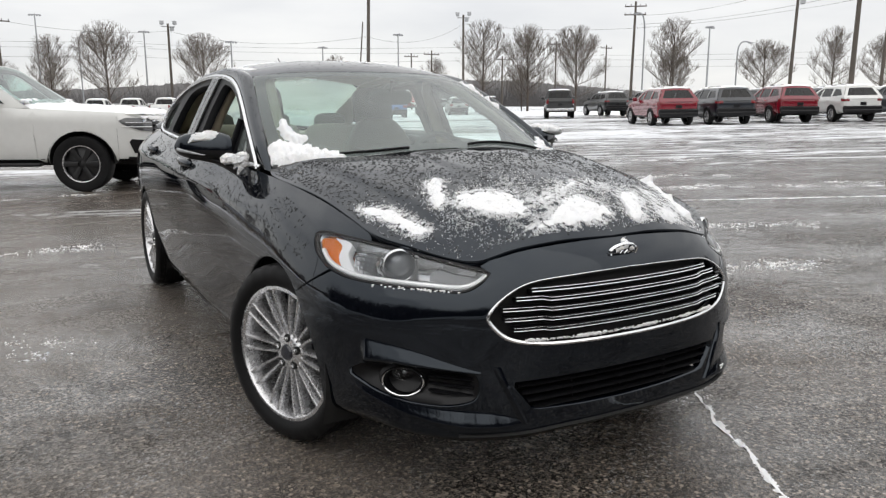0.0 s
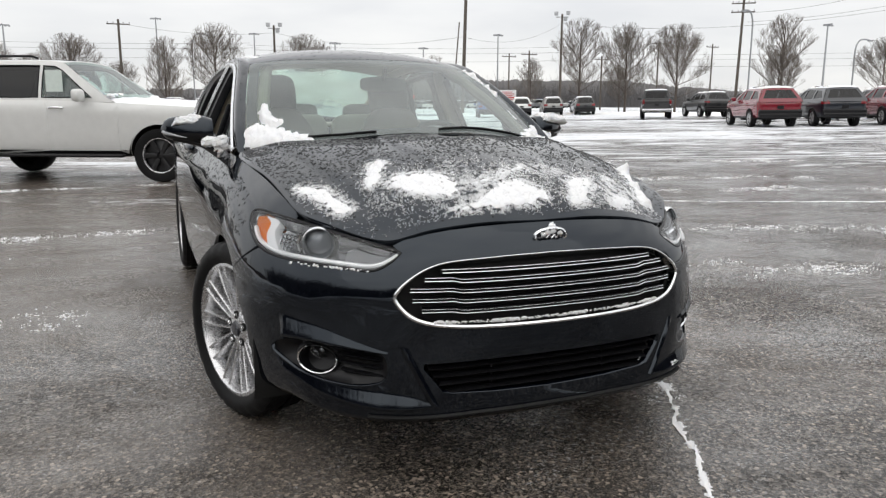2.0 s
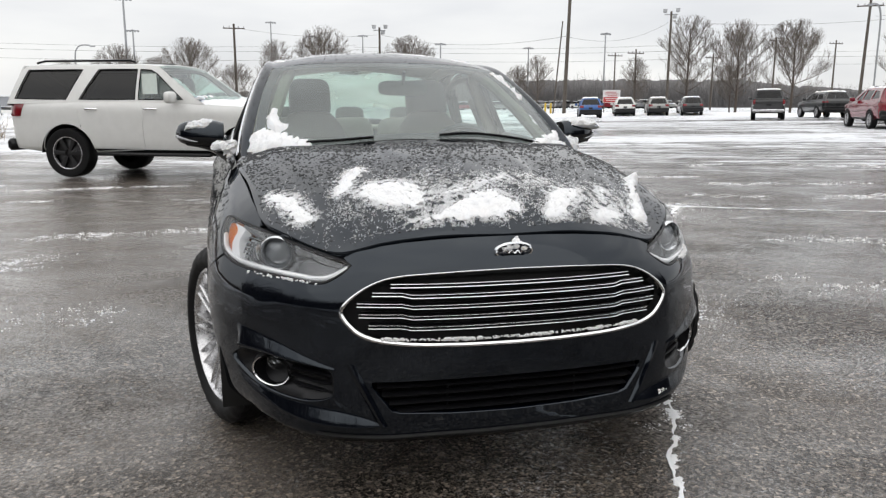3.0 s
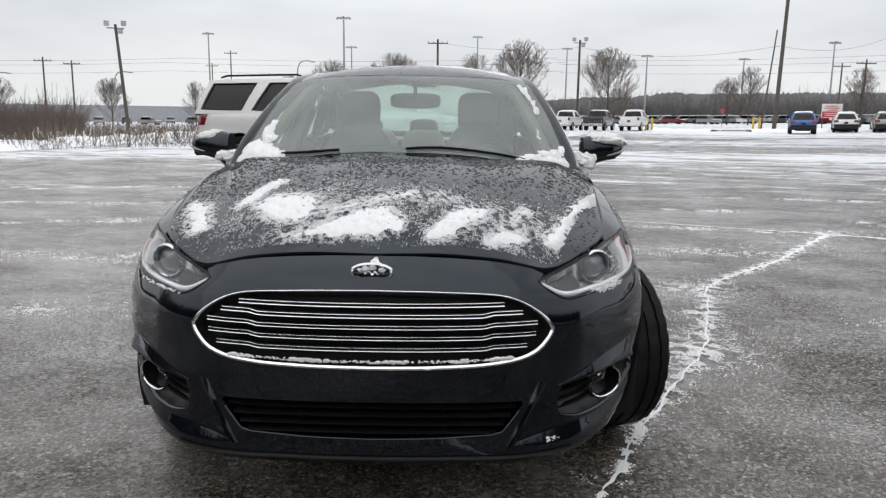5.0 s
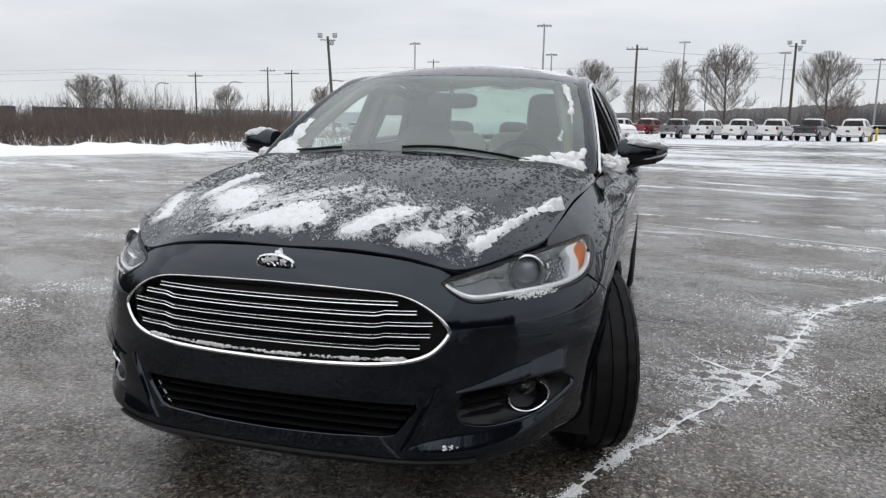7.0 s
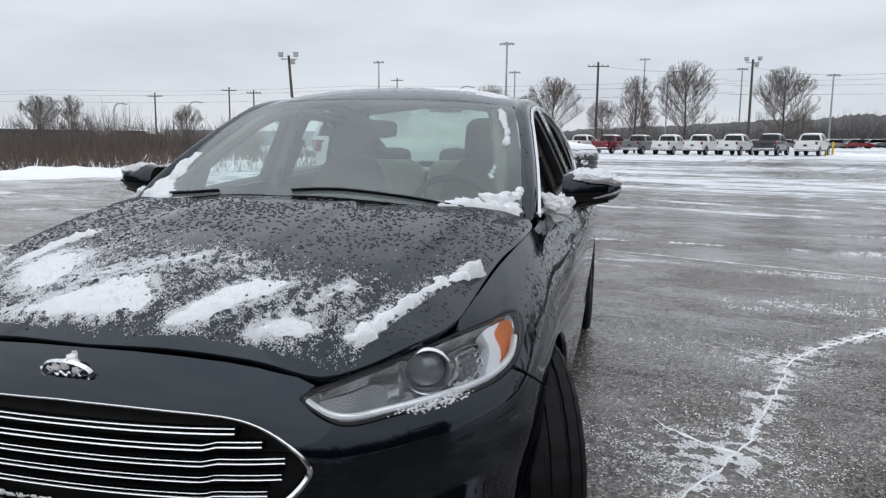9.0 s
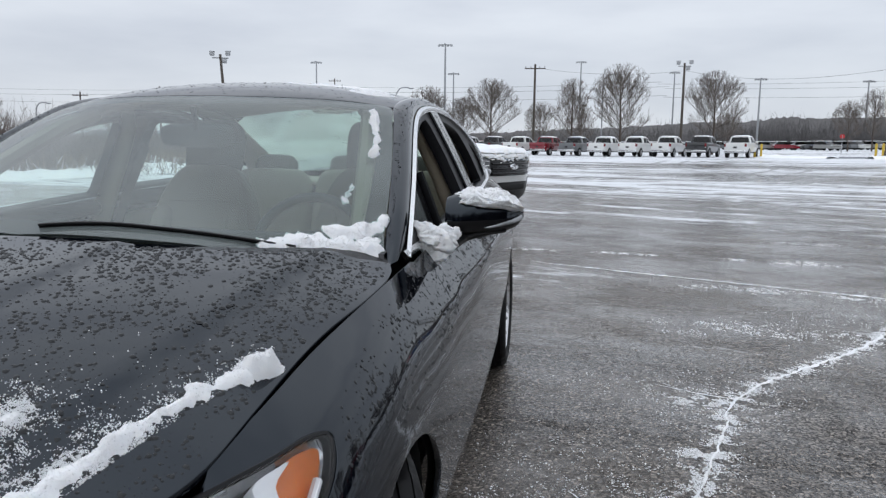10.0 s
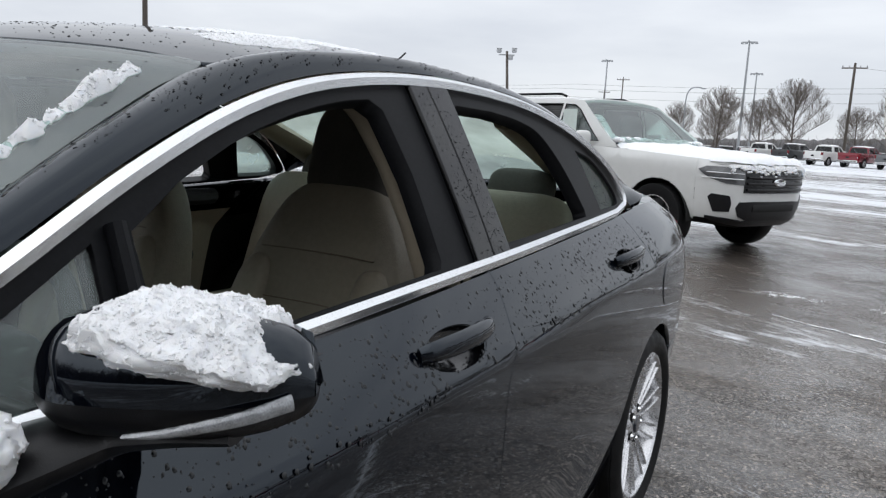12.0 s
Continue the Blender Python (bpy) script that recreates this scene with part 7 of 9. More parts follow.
# ---------------------------------------------------------------- other vehicles
class Hull:
    """The lower body of a vehicle: a plan from nose to tail and sections along it, nose towards -y."""

    def __init__(self, plan, zs, ds):
        self.n = len(plan)
        full = [(-x, y) for x, y in plan[3:0:-1]] + list(plan) + [(-x, y) for x, y in plan[-2:-5:-1]]
        self.xy = spline(full, 24)
        self.arc = np.r_[0, np.cumsum(np.linalg.norm(np.diff(self.xy, axis=0), axis=1))]
        self.arc -= self.arc[3 * 24]
        self.u = np.array([self.arc[(3 + i) * 24] for i in range(self.n)])
        self.tan = np.gradient(self.xy, self.arc, axis=0)
        self.tan /= np.linalg.norm(self.tan, axis=1)[:, None]
        self.z, self.d = np.array(zs, float).T, np.array(ds, float).T
        self.end = float(self.u[-1])

    def at(self, y):
        k = slice(3 * 24, len(self.arc) - 3 * 24)
        return float(np.interp(y, self.xy[k][:, 1], self.arc[k]))

    def top(self, u):
        return float(hermite(self.u, self.z[-1], np.array([abs(u)]))[0])

    def __call__(self, p):
        p = np.asarray(p, float)
        u, z, side = np.abs(p[:, 0]), p[:, 1], np.where(p[:, 0] < 0, -1.0, 1.0)
        zk = np.stack([hermite(self.u, r, u) for r in self.z], 1)
        dk = np.stack([hermite(self.u, r, u) for r in self.d], 1)
        d = hermite(zk, dk, z)
        x, y = np.interp(u, self.arc, self.xy[:, 0]), np.interp(u, self.arc, self.xy[:, 1])
        tx, ty = np.interp(u, self.arc, self.tan[:, 0]), np.interp(u, self.arc, self.tan[:, 1])
        return np.stack([side * (x - ty * d), y + tx * d, z], 1)


HULLS = {}


def far_wheel(parent, x, y, r, width, rim_mat, lip_mat, spokes=6, sides=36, turn=0.0):
    s = 1 if x > 0 else -1
    m = pose(x, y, r, 0, 0, (0 if s > 0 else 180) + turn)
    rim = r * 0.66
    h = width / 2
    wheel = part("wheel", Geo().lathe([(0.0, h * 0.62), (rim * 0.22, h * 0.62), (rim * 0.30, h * 0.50), (rim * 0.96, h * 0.30)], sides, m), rim_mat, parent)
    prof = [(rim, -h * 0.9), (r * 0.94, -h), (r, -h * 0.75), (r, h * 0.75), (r * 0.97, h * 0.95), (r * 0.84, h), (rim, h * 0.86)]
    part("tyre", Geo().lathe(prof, sides, m), RUBBER, wheel)
    part("rim_lip", Geo().lathe([(rim * 0.94, h * 0.55), (rim * 0.955, h * 0.88), (rim * 1.0, h * 0.90), (rim * 1.01, h * 0.8)], sides, m), lip_mat, wheel)
    for i in range(spokes):
        a = 2 * math.pi * i / spokes
        rows = []
        for k in (0.0, 0.5, 1.0):
            rr = rim * (0.2 + 0.76 * k)
            wd = rim * (0.10 + 0.05 * k)
            rows.append([tuple(m @ Vector((h * (0.74 + 0.08 * k) + dx, rr * math.cos(a) - q * math.sin(a), rr * math.sin(a) + q * math.cos(a)))) for dx, q in ((-0.05, -wd), (0, -wd), (0.008, 0), (0, wd), (-0.05, wd))])
        part("spoke", Geo().grid(rows), rim_mat, wheel)
    return wheel


def vehicle(name, v, paint, label, category, group="", roof_snow=0.0, step=0.09, rims=None):
    """A car, sport utility or pickup truck from its main sizes. Nose towards -y, front axle at y = 0."""
    g = v.get
    root = tagged(new(name), label, category, group)
    f, wb, r, w, wr = g("front"), g("base"), g("rear"), g("half"), g("wheel")
    sill, belt, hz0, hz1, tailz = g("sill"), g("belt"), g("nose"), g("hood"), g("tail")
    yw0, yw1, yr1, yb1 = g("ws0"), g("ws1"), g("roof1"), g("back")
    roof, tum = g("roof"), g("tumble")
    tail_y = wb + r
    plan = [(0, -f), (w * 0.52, -f + 0.04), (w * 0.80, -f + 0.17), (w * 0.935, -f + 0.40), (w * 0.985, -0.1), (w, 0.7), (w, wb * 0.6), (w * 0.995, wb), (w * 0.98, tail_y - 0.40), (w * 0.94, tail_y - 0.12), (w * 0.86, tail_y - 0.02), (w * 0.5, tail_y), (0, tail_y)]
    ys = [p[1] for p in plan]
    tops = []
    for y in ys:
        if y < yw0:
            k = (y + f) / (yw0 + f)
            tops.append(hz0 + (hz1 - hz0) * k ** 0.7)
        elif y < yb1 + 0.2:
            tops.append(belt)
        else:
            tops.append(tailz)
    tops[-1] = tops[-2] = tops[-3] = tailz
    zs, ds = [], []
    for i, t in enumerate(tops):
        nose = i < 3
        zs.append([sill - 0.10, sill, sill + (t - sill) * 0.35, sill + (t - sill) * 0.72, sill + (t - sill) * 0.90, t])
        ds.append([0.16, 0.05, 0.01, 0.0, 0.012 if not nose else 0.02, 0.05 if not nose else 0.07])
    hull = HULLS[name] = Hull(plan, zs, ds)
    U = hull.at
    arc_ = lambda y0, a0, a1, rr: [(U(y0 + rr * math.cos(radians(a))), wr + rr * math.sin(radians(a))) for a in np.linspace(a0, a1, 14)]
    ra = wr * 1.16
    low_a = -math.degrees(math.asin(min(0.95, (wr - sill) / ra))) if wr > sill else 0
    cut1, cut2, cut3 = g("doors")
    has_bed = g("bed", False)
    for s in (1, -1):
        top_line = lambda a, b, n: [(float(u), hull.top(u)) for u in np.linspace(U(a), U(b), n)]
        fender = top_line(-f + 0.45, cut1, 8) + [(U(cut1), sill)] + arc_(0, low_a, 180 - low_a, ra) + [(U(-f + 0.45), sill)]
        panel("fender", hull, thin(sided(s, fender), 0.003), paint, root, step, (), 0.02, 0.003)
        d1 = top_line(cut1, cut2, 6) + [(U(cut2), sill), (U(cut1), sill)]
        panel("front_door", hull, thin(sided(s, d1), 0.003), paint, root, step, (), 0.02, 0.004)
        if cut3 > cut2:
            end_b = [(U(wb + ra * math.cos(radians(a))), wr + ra * math.sin(radians(a))) for a in np.linspace(128, 180 - low_a, 6)] if cut3 > wb - ra else [(U(cut3), sill)]
            d2 = top_line(cut2, cut3, 6) + end_b + [(U(cut2), sill)]
            panel("rear_door", hull, thin(sided(s, d2), 0.003), paint, root, step, (), 0.02, 0.004)
        q = top_line(max(cut3, cut2), tail_y - 0.14, 8) + [(U(tail_y - 0.14), sill)] + arc_(wb, low_a, 128 if cut3 > wb - ra else 180 - low_a, ra) + ([(U(max(cut3, cut2)), sill)] if cut3 <= wb - ra else [])
        panel("quarter_panel", hull, thin(sided(s, q), 0.003), paint, root, step, (), 0.02, 0.004)
        for y0 in (0.0, wb):
            rows = [[(s * x, y0 + ra * 1.02 * math.cos(a), wr + ra * 1.02 * math.sin(a)) for a in np.linspace(radians(low_a), radians(180 - low_a), 14)] for x in (w * 0.55, w * 0.99)]
            part("wheel_well", Geo().grid(rows).add(rows[0], [tuple(range(14))]), UNDER, root)
            if g("cladding"):
                line = hull(np.array([(s * u, z) for u, z in arc_(y0, low_a, 180 - low_a, ra)])) + (s * 0.006, 0, 0)
                part("arch_lip", Geo().tube([tuple(p) for p in line], (0.025, 0.02), 6), TRIM, root)
            far_wheel(root, s * (w - g("inset", 0.13)), y0, wr, g("tyre", 0.24), rims or ALLOY, ALLOY, g("spokes", 6))
        sl = [(U(y), sill + 0.01) for y in np.linspace(ra * 0.95, wb - ra * 0.95, 8)] + [(U(y), sill - 0.09) for y in np.linspace(wb - ra * 0.95, ra * 0.95, 8)]
        panel("sill", hull, thin(sided(s, sl), 0.003), TRIM, root, 0.2, (), 0.02)
        # tail lamp, head lamp
        tl = g("tail_lamp")
        panel("tail_lamp", hull, np.array(sided(s, [(U(tail_y - g("lamp_back", 0.16) * 0.75), tl[0]), (hull.end - tl[2], tl[0]), (hull.end - tl[2], tl[1]), (U(tail_y - g("lamp_back", 0.16)), tl[1])])), RED_GLASS, root, 0.1, (), 0.02, 0.0, lift=0.012)
        hl = g("head_lamp")
        panel("headlight", hull, np.array(sided(s, g("lamp_shape") or [(hl[2], hl[0]), (U(-f + 0.42), hl[0] + 0.02), (U(-f + 0.42), hl[1]), (hl[2], hl[1])])), g("lamp_mat", LAMP_BOWL), root, 0.08, (), 0.02, 0.0, lift=0.010)
    mid_u = U(-f + 0.45)
    nose_line = [(0, sill - 0.04), (mid_u, sill)] + [(u, hull.top(u)) for u in np.linspace(mid_u, 0, 8)]
    panel("front_fascia", hull, both(nose_line), paint, root, step, (), 0.02, 0.003)
    tail_u = U(tail_y - 0.14)
    rear_line = [(tail_u, sill), (tail_u, hull.top(tail_u))] + [(u, hull.top(u)) for u in np.linspace(tail_u, hull.end, 6)] + [(hull.end, sill - 0.02)]
    for s in (1, -1):
        panel("tailgate", hull, thin(sided(s, rear_line), 0.003), paint, root, step, (), 0.02, 0.003)
    gr = g("grille")
    panel("grille", hull, both([(0, gr[0]), (gr[2], gr[0]), (gr[2], gr[1]), (0, gr[1])]), GLOSS, root, 0.06, (), 0.03, 0.0, lift=0.014)
    geo = Geo().box((0, tail_y + 0.02, sill + 0.06), (2 * w * 0.93, 0.16, 0.20), 0.05)
    part("rear_bumper", geo, g("bumper", TRIM), root)
    if g("cladding"):
        part("rear_cladding", Geo().box((0, tail_y - 0.03, sill + 0.17), (2 * w * 0.95, 0.14, 0.30), 0.05), TRIM, root)
    if g("ledge", True):
        part("front_bumper_lower", Geo().box((0, -f + 0.06, sill + 0.02), (2 * w * 0.80, 0.22, 0.18), 0.05), TRIM, root)
    part("plate", Geo().box((0, tail_y + 0.012, sill + 0.42), (0.30, 0.02, 0.15), 0.01), g("plate_mat", TRIM), root)
    part("chassis", Geo().box((0, wb / 2, sill - 0.02), (w * 1.1, wb + f * 0.8 + r * 0.8, 0.18), 0.05), UNDER, root)
    # bonnet
    hood_z = lambda p: np.stack([p[:, 0], p[:, 1], np.interp(p[:, 1], [-f, -f + 0.15, yw0 + 0.1], [hz0 - 0.01, hz0 + 0.045, hz1 + 0.05]) - 0.06 * (np.abs(p[:, 0]) / w) ** 2.5], 1)
    panel("hood", hood_z, both([(0, -f + 0.06), (w * 0.52, -f + 0.085), (w * 0.80, -f + 0.20), (w * 0.915, -f + 0.45), (w * 0.94, 0.2), (w * 0.94, yw0 + 0.05), (0, yw0 - 0.02)]), paint, root, step, (), 0.03)
    # cabin
    wr_ = w - 0.05
    side = lambda p, s=1: np.stack([s * (wr_ - tum * (p[:, 1] - belt) * (0.75 + 0.5 * (p[:, 1] - belt) / (roof - belt))), p[:, 0], p[:, 1]], 1)
    in_top = wr_ - tum * (roof - belt) * 1.25
    zt = roof - 0.045
    rear_up = g("rear_up", yr1 - 0.02)
    outline = [(yw0 - 0.05, belt - 0.03), (yw0 + 0.08, belt + 0.05), (yw1 - 0.06, zt - 0.05), (yw1 + 0.12, zt), (yr1 - 0.15, zt), (rear_up, zt - 0.06), (yb1, belt - 0.03)]
    holes = [np.array(h) for h in g("windows")]
    for s in (1, -1):
        S = lambda p, s=s: side(p, s)
        panel("cabin_side", S, thin(resample(outline, 0.25), 0.02), paint, root, 0.12, holes, 0.04, 0.0, flip=s < 0)
        for i, h in enumerate(holes):
            panel("side_window", S, shrink(h, -0.01), g("front_glass", GLASS_DARK) if i == 0 else GLASS_DARK, root, 0.3, (), 0.0, 0.0, flip=s < 0, lift=-0.02)
            if g("window_trim"):
                part("window_strip", Geo().tube([tuple(p) for p in S(resample(h, 0.2))], 0.010, 5, False, True), FRAME, root)
        if g("rack"):
            part("roof_rack", Geo().tube([(s * (in_top - 0.10), y, roof + dz) for y, dz in ((yw1 + 0.45, 0.0), (yw1 + 0.55, 0.032), (yr1 - 0.35, 0.032), (yr1 - 0.2, 0.0))], (0.022, 0.018), 8), FRAME, root)
        mr = part("door_mirror", pillow(Geo(), (s * (w + 0.12), yw0 + 0.42, belt + 0.07), (0.24, 0.14, 0.19), None, 0.6, 14, 10), g("mirror_mat", paint), root)
        part("mirror_arm", Geo().tube([(s * (w - 0.03), yw0 + 0.45, belt + 0.0), (s * (w + 0.08), yw0 + 0.43, belt + 0.02)], (0.03, 0.02), 6), TRIM, mr)
        for y in g("handles"):
            part("door_handle", Geo().tube([(s * (w + 0.004), y - 0.11, belt - 0.115), (s * (w + 0.035), y - 0.05, belt - 0.11), (s * (w + 0.035), y + 0.05, belt - 0.11), (s * (w + 0.004), y + 0.11, belt - 0.115)], (0.014, 0.016), 6), g("handle_mat", paint), root)
    ws = lambda p: np.stack([p[:, 0], p[:, 1], np.interp(p[:, 1], [yw0 - 0.15, yw0, yw1, yw1 + 0.2], [belt - 0.02, belt + 0.06, roof - 0.03, roof]) - 0.05 * (p[:, 0] / w) ** 2], 1)
    panel("windscreen", lambda p: ws(p), both([(0, yw0 - 0.10), (wr_ * 0.7, yw0 - 0.04), (wr_ - 0.02, yw0 + 0.10), (in_top + 0.01, yw1 - 0.02), (in_top * 0.6, yw1), (0, yw1)]), g("ws_glass", GLASS), root, 0.15, (), 0.0)
    roof_f = lambda p: np.stack([p[:, 0], p[:, 1], roof - 0.045 * (np.abs(p[:, 0]) / in_top) ** 3 - 0.02 * ((p[:, 1] - (yw1 + yr1) / 2) / (yr1 - yw1) * 2) ** 4], 1)
    roof_line_ = [(0, yw1), (in_top * 0.6, yw1), (in_top + 0.012, yw1 - 0.02), (in_top + 0.012, yr1 - 0.05), (in_top * 0.8, yr1), (0, yr1 + 0.01)]
    panel("roof", roof_f, both(roof_line_), paint, root, 0.2, (), 0.05, 0.0)
    rear_glass = lambda p: np.stack([p[:, 0], yb1 + (rear_up - yb1) * np.clip((p[:, 1] - belt) / (zt - belt), -1, 2) + 0.04 - 0.06 * (p[:, 0] / w) ** 2, p[:, 1]], 1)
    rim_w = lambda z: wr_ - tum * (z - belt) * 1.0
    full = both([(0, belt - 0.05), (rim_w(belt) + 0.0, belt - 0.05), (in_top + 0.01, zt), (0, zt + 0.03)])
    pane = both([(0, belt + g("pane_low", 0.05)), (rim_w(belt) - g("pane_side", 0.13), belt + g("pane_low", 0.05)), (in_top - 0.09, zt - 0.07), (0, zt - 0.06)])
    panel("cabin_back", rear_glass, full, paint, root, 0.15, [pane], 0.03, 0.0, flip=True)
    panel("rear_window", rear_glass, pane, g("back_glass", GLASS_DARK), root, 0.3, (), 0.0, 0.0, flip=True, lift=-0.015)
    part("cabin_inside", Geo().box((0, (yw0 + yb1) / 2 + 0.1, belt - 0.25), (w * 1.6, (yb1 - yw0) * 0.92, 0.3), 0.1), CHARCOAL, root)
    for sx in (-0.38, 0.38):
        part("front_seat", pillow(Geo(), (sx, yw1 + 0.15, belt + 0.05), (0.48, 0.16, 0.75), None, 0.5, 12, 8), CHARCOAL, root)
    if has_bed:
        bz = tailz
        geo = Geo()
        for s in (1, -1):
            geo.box((s * (w - 0.11), (yb1 + tail_y) / 2 + 0.03, bz - 0.05), (0.13, tail_y - yb1 - 0.08, 0.10), 0.03)
        geo.box((0, tail_y - 0.07, bz - 0.05), (2 * w - 0.2, 0.09, 0.10), 0.03)
        part("bed_rail", geo, g("rail_mat", paint), root)
        part("bed_floor", Geo().box((0, (yb1 + tail_y) / 2, bz - 0.42), (2 * w - 0.2, tail_y - yb1 - 0.1, 0.06), 0.01), SNOW if roof_snow else UNDER, root)
    if g("stripe"):
        part("tailgate_panel", Geo().box((0, tail_y + 0.01, (belt + sill) / 2 + 0.22), (w * 1.15, 0.03, 0.20), 0.012), g("stripe"), root)
    if roof_snow:
        line = shrink(both(roof_line_), 0.02)
        snow_h = lambda p, l=line: roof_snow * np.clip(near(l, p) / 0.06, 0, 1) ** 0.5 * np.array([0.8 + 0.5 * noise.noise(Vector((q[0] * 3, q[1] * 3, roof))) for q in p])
        panel("roof_snow", roof_f, line, SNOW, root, 0.12, (), 0.0, 0.0, lift=0.003, bump=snow_h)
        hl_ = shrink(both([(0, -f + 0.10), (w * 0.52, -f + 0.13), (w * 0.80, -f + 0.26), (w * 0.88, 0.2), (w * 0.88, yw0), (0, yw0 - 0.06)]), 0.03)
        hs = lambda p, l=hl_: roof_snow * 0.8 * np.clip(near(l, p) / 0.15, 0, 1) ** 0.6 * np.array([0.8 + 0.6 * noise.noise(Vector((q[0] * 4, q[1] * 4, w))) for q in p])
        panel("hood_snow", hood_z, hl_, SNOW, root, 0.12, (), 0.0, 0.0, lift=0.003, bump=hs)
    return root


def coat(name, colour, rough=0.28, metal=0.0):
    return material(name, colour, rough, metal, 0.05, 0.8, coat=0.8)


WHITE_PAINT = coat("white_paint", (0.64, 0.645, 0.63))
RED_PAINT = coat("red_paint", (0.16, 0.004, 0.013), 0.22)
NAVY_PAINT = coat("slate_paint", (0.005, 0.008, 0.014))
BLACK_PAINT = coat("lot_black_paint", (0.010, 0.011, 0.012))
GREY_PAINT = coat("grey_paint", (0.10, 0.105, 0.11))
SILVER_PAINT = coat("silver_paint", (0.26, 0.26, 0.25), 0.3, 0.3)
BLUE_PAINT = coat("blue_paint", (0.01, 0.075, 0.26))
DARK_ALLOY = material("black_alloy", (0.015, 0.015, 0.016), 0.35, 0.3, 0.3, 14.0)

BIG_SUV = dict(front=0.97, base=3.11, rear=1.10, half=1.0, wheel=0.405, sill=0.47, belt=1.235, nose=1.10, hood=1.20, tail=1.235, ws0=0.72, ws1=1.52, roof1=3.98, back=4.19, rear_up=3.96,
               roof=1.87, tumble=0.25, doors=(0.62, 1.72, 2.90), tail_lamp=(1.0, 1.30, 0.60), head_lamp=(0.865, 1.06, 0.58), grille=(0.775, 1.08, 0.585), cladding=False, inset=0.12, tyre=0.27, spokes=6,
               windows=[[(1.02, 1.275), (1.13, 1.36), (1.50, 1.68), (1.62, 1.74), (1.80, 1.755), (1.80, 1.275)], [(1.86, 1.275), (1.86, 1.755), (2.55, 1.755), (2.86, 1.275)], [(3.10, 1.275), (2.84, 1.755), (3.84, 1.75), (4.04, 1.29)]],
               rack=True, handles=(1.56, 2.62), handle_mat=CHROME, front_glass=GLASS, window_trim=True, lamp_back=0.36, lamp_mat=LAMP_DARK, mirror_mat=WHITE_PAINT, ledge=False, lamp_shape=[(0.58, 0.86), (0.82, 0.875), (1.00, 0.93), (1.08, 0.975), (1.13, 1.02), (1.04, 1.06), (0.58, 1.06)])
MID_SUV = dict(front=0.93, base=3.02, rear=1.10, half=0.99, wheel=0.385, sill=0.46, belt=1.17, nose=1.00, hood=1.11, tail=1.17, ws0=0.62, ws1=1.52, roof1=3.70, back=4.07, rear_up=3.66,
               roof=1.75, tumble=0.42, doors=(0.60, 1.66, 2.75), tail_lamp=(1.00, 1.15, 0.66), head_lamp=(0.84, 0.99, 0.60), grille=(0.62, 0.97, 0.55), cladding=True, inset=0.12, tyre=0.25, spokes=5,
               windows=[[(1.02, 1.215), (1.46, 1.57), (1.72, 1.63), (1.72, 1.215)], [(1.78, 1.215), (1.78, 1.635), (2.70, 1.62), (2.76, 1.22)], [(2.86, 1.23), (2.82, 1.605), (3.42, 1.575), (3.80, 1.28)]],
               rack=True, handles=(1.52, 2.55), front_glass=GLASS_DARK, lamp_back=0.30, pane_low=0.10, pane_side=0.20)
PICKUP = dict(front=0.95, base=3.68, rear=1.22, half=1.01, wheel=0.41, sill=0.52, belt=1.30, nose=1.12, hood=1.22, tail=1.36, ws0=0.72, ws1=1.40, roof1=2.72, back=2.95, rear_up=2.82,
              roof=1.95, tumble=0.24, doors=(0.62, 1.70, 2.85), tail_lamp=(1.0, 1.33, 0.80), head_lamp=(0.92, 1.10, 0.58), grille=(0.68, 1.09, 0.55), cladding=False, inset=0.13, tyre=0.27, spokes=6, bed=True,
              windows=[[(1.0, 1.34), (1.42, 1.78), (1.74, 1.83), (1.74, 1.34)], [(1.80, 1.34), (1.80, 1.83), (2.60, 1.82), (2.72, 1.36)]], handles=(1.55, 2.62), bumper=CHROME)
CROSS = dict(front=0.90, base=2.70, rear=0.90, half=0.92, wheel=0.345, sill=0.36, belt=1.0, nose=0.86, hood=0.98, tail=1.0, ws0=0.55, ws1=1.35, roof1=3.15, back=3.42, rear_up=3.10,
             roof=1.60, tumble=0.32, doors=(0.55, 1.55, 2.50), tail_lamp=(0.82, 1.0, 0.55), head_lamp=(0.70, 0.86, 0.52), grille=(0.50, 0.80, 0.48), cladding=True, inset=0.11, tyre=0.22, spokes=5,
             windows=[[(0.9, 1.04), (1.33, 1.44), (1.58, 1.48), (1.58, 1.04)], [(1.64, 1.04), (1.64, 1.48), (2.42, 1.46), (2.55, 1.05)], [(2.64, 1.06), (2.60, 1.44), (2.95, 1.40), (3.10, 1.12)]], handles=(1.45, 2.35))


def stand(ob, x, y, heading):
    """Sets a vehicle on the ground with its front axle at (x, y) and its nose in the direction heading (degrees from +x)."""
    slope = float(ground_z(x + 0.5, y) - ground_z(x - 0.5, y))
    m = pose(x, y, float(ground_z(x, y)), 0, -math.degrees(math.atan(slope)), 0) @ pose(0, 0, 0, 0, 0, heading + 90)
    ob.matrix_basis = m
    return m


white_suv = vehicle("sport_utility", BIG_SUV, WHITE_PAINT, "large white sport utility with snow on its hood and black rims", "car", step=0.07, roof_snow=0.0, rims=DARK_ALLOY)
stand(white_suv, -0.39, 10.41, -24.7)
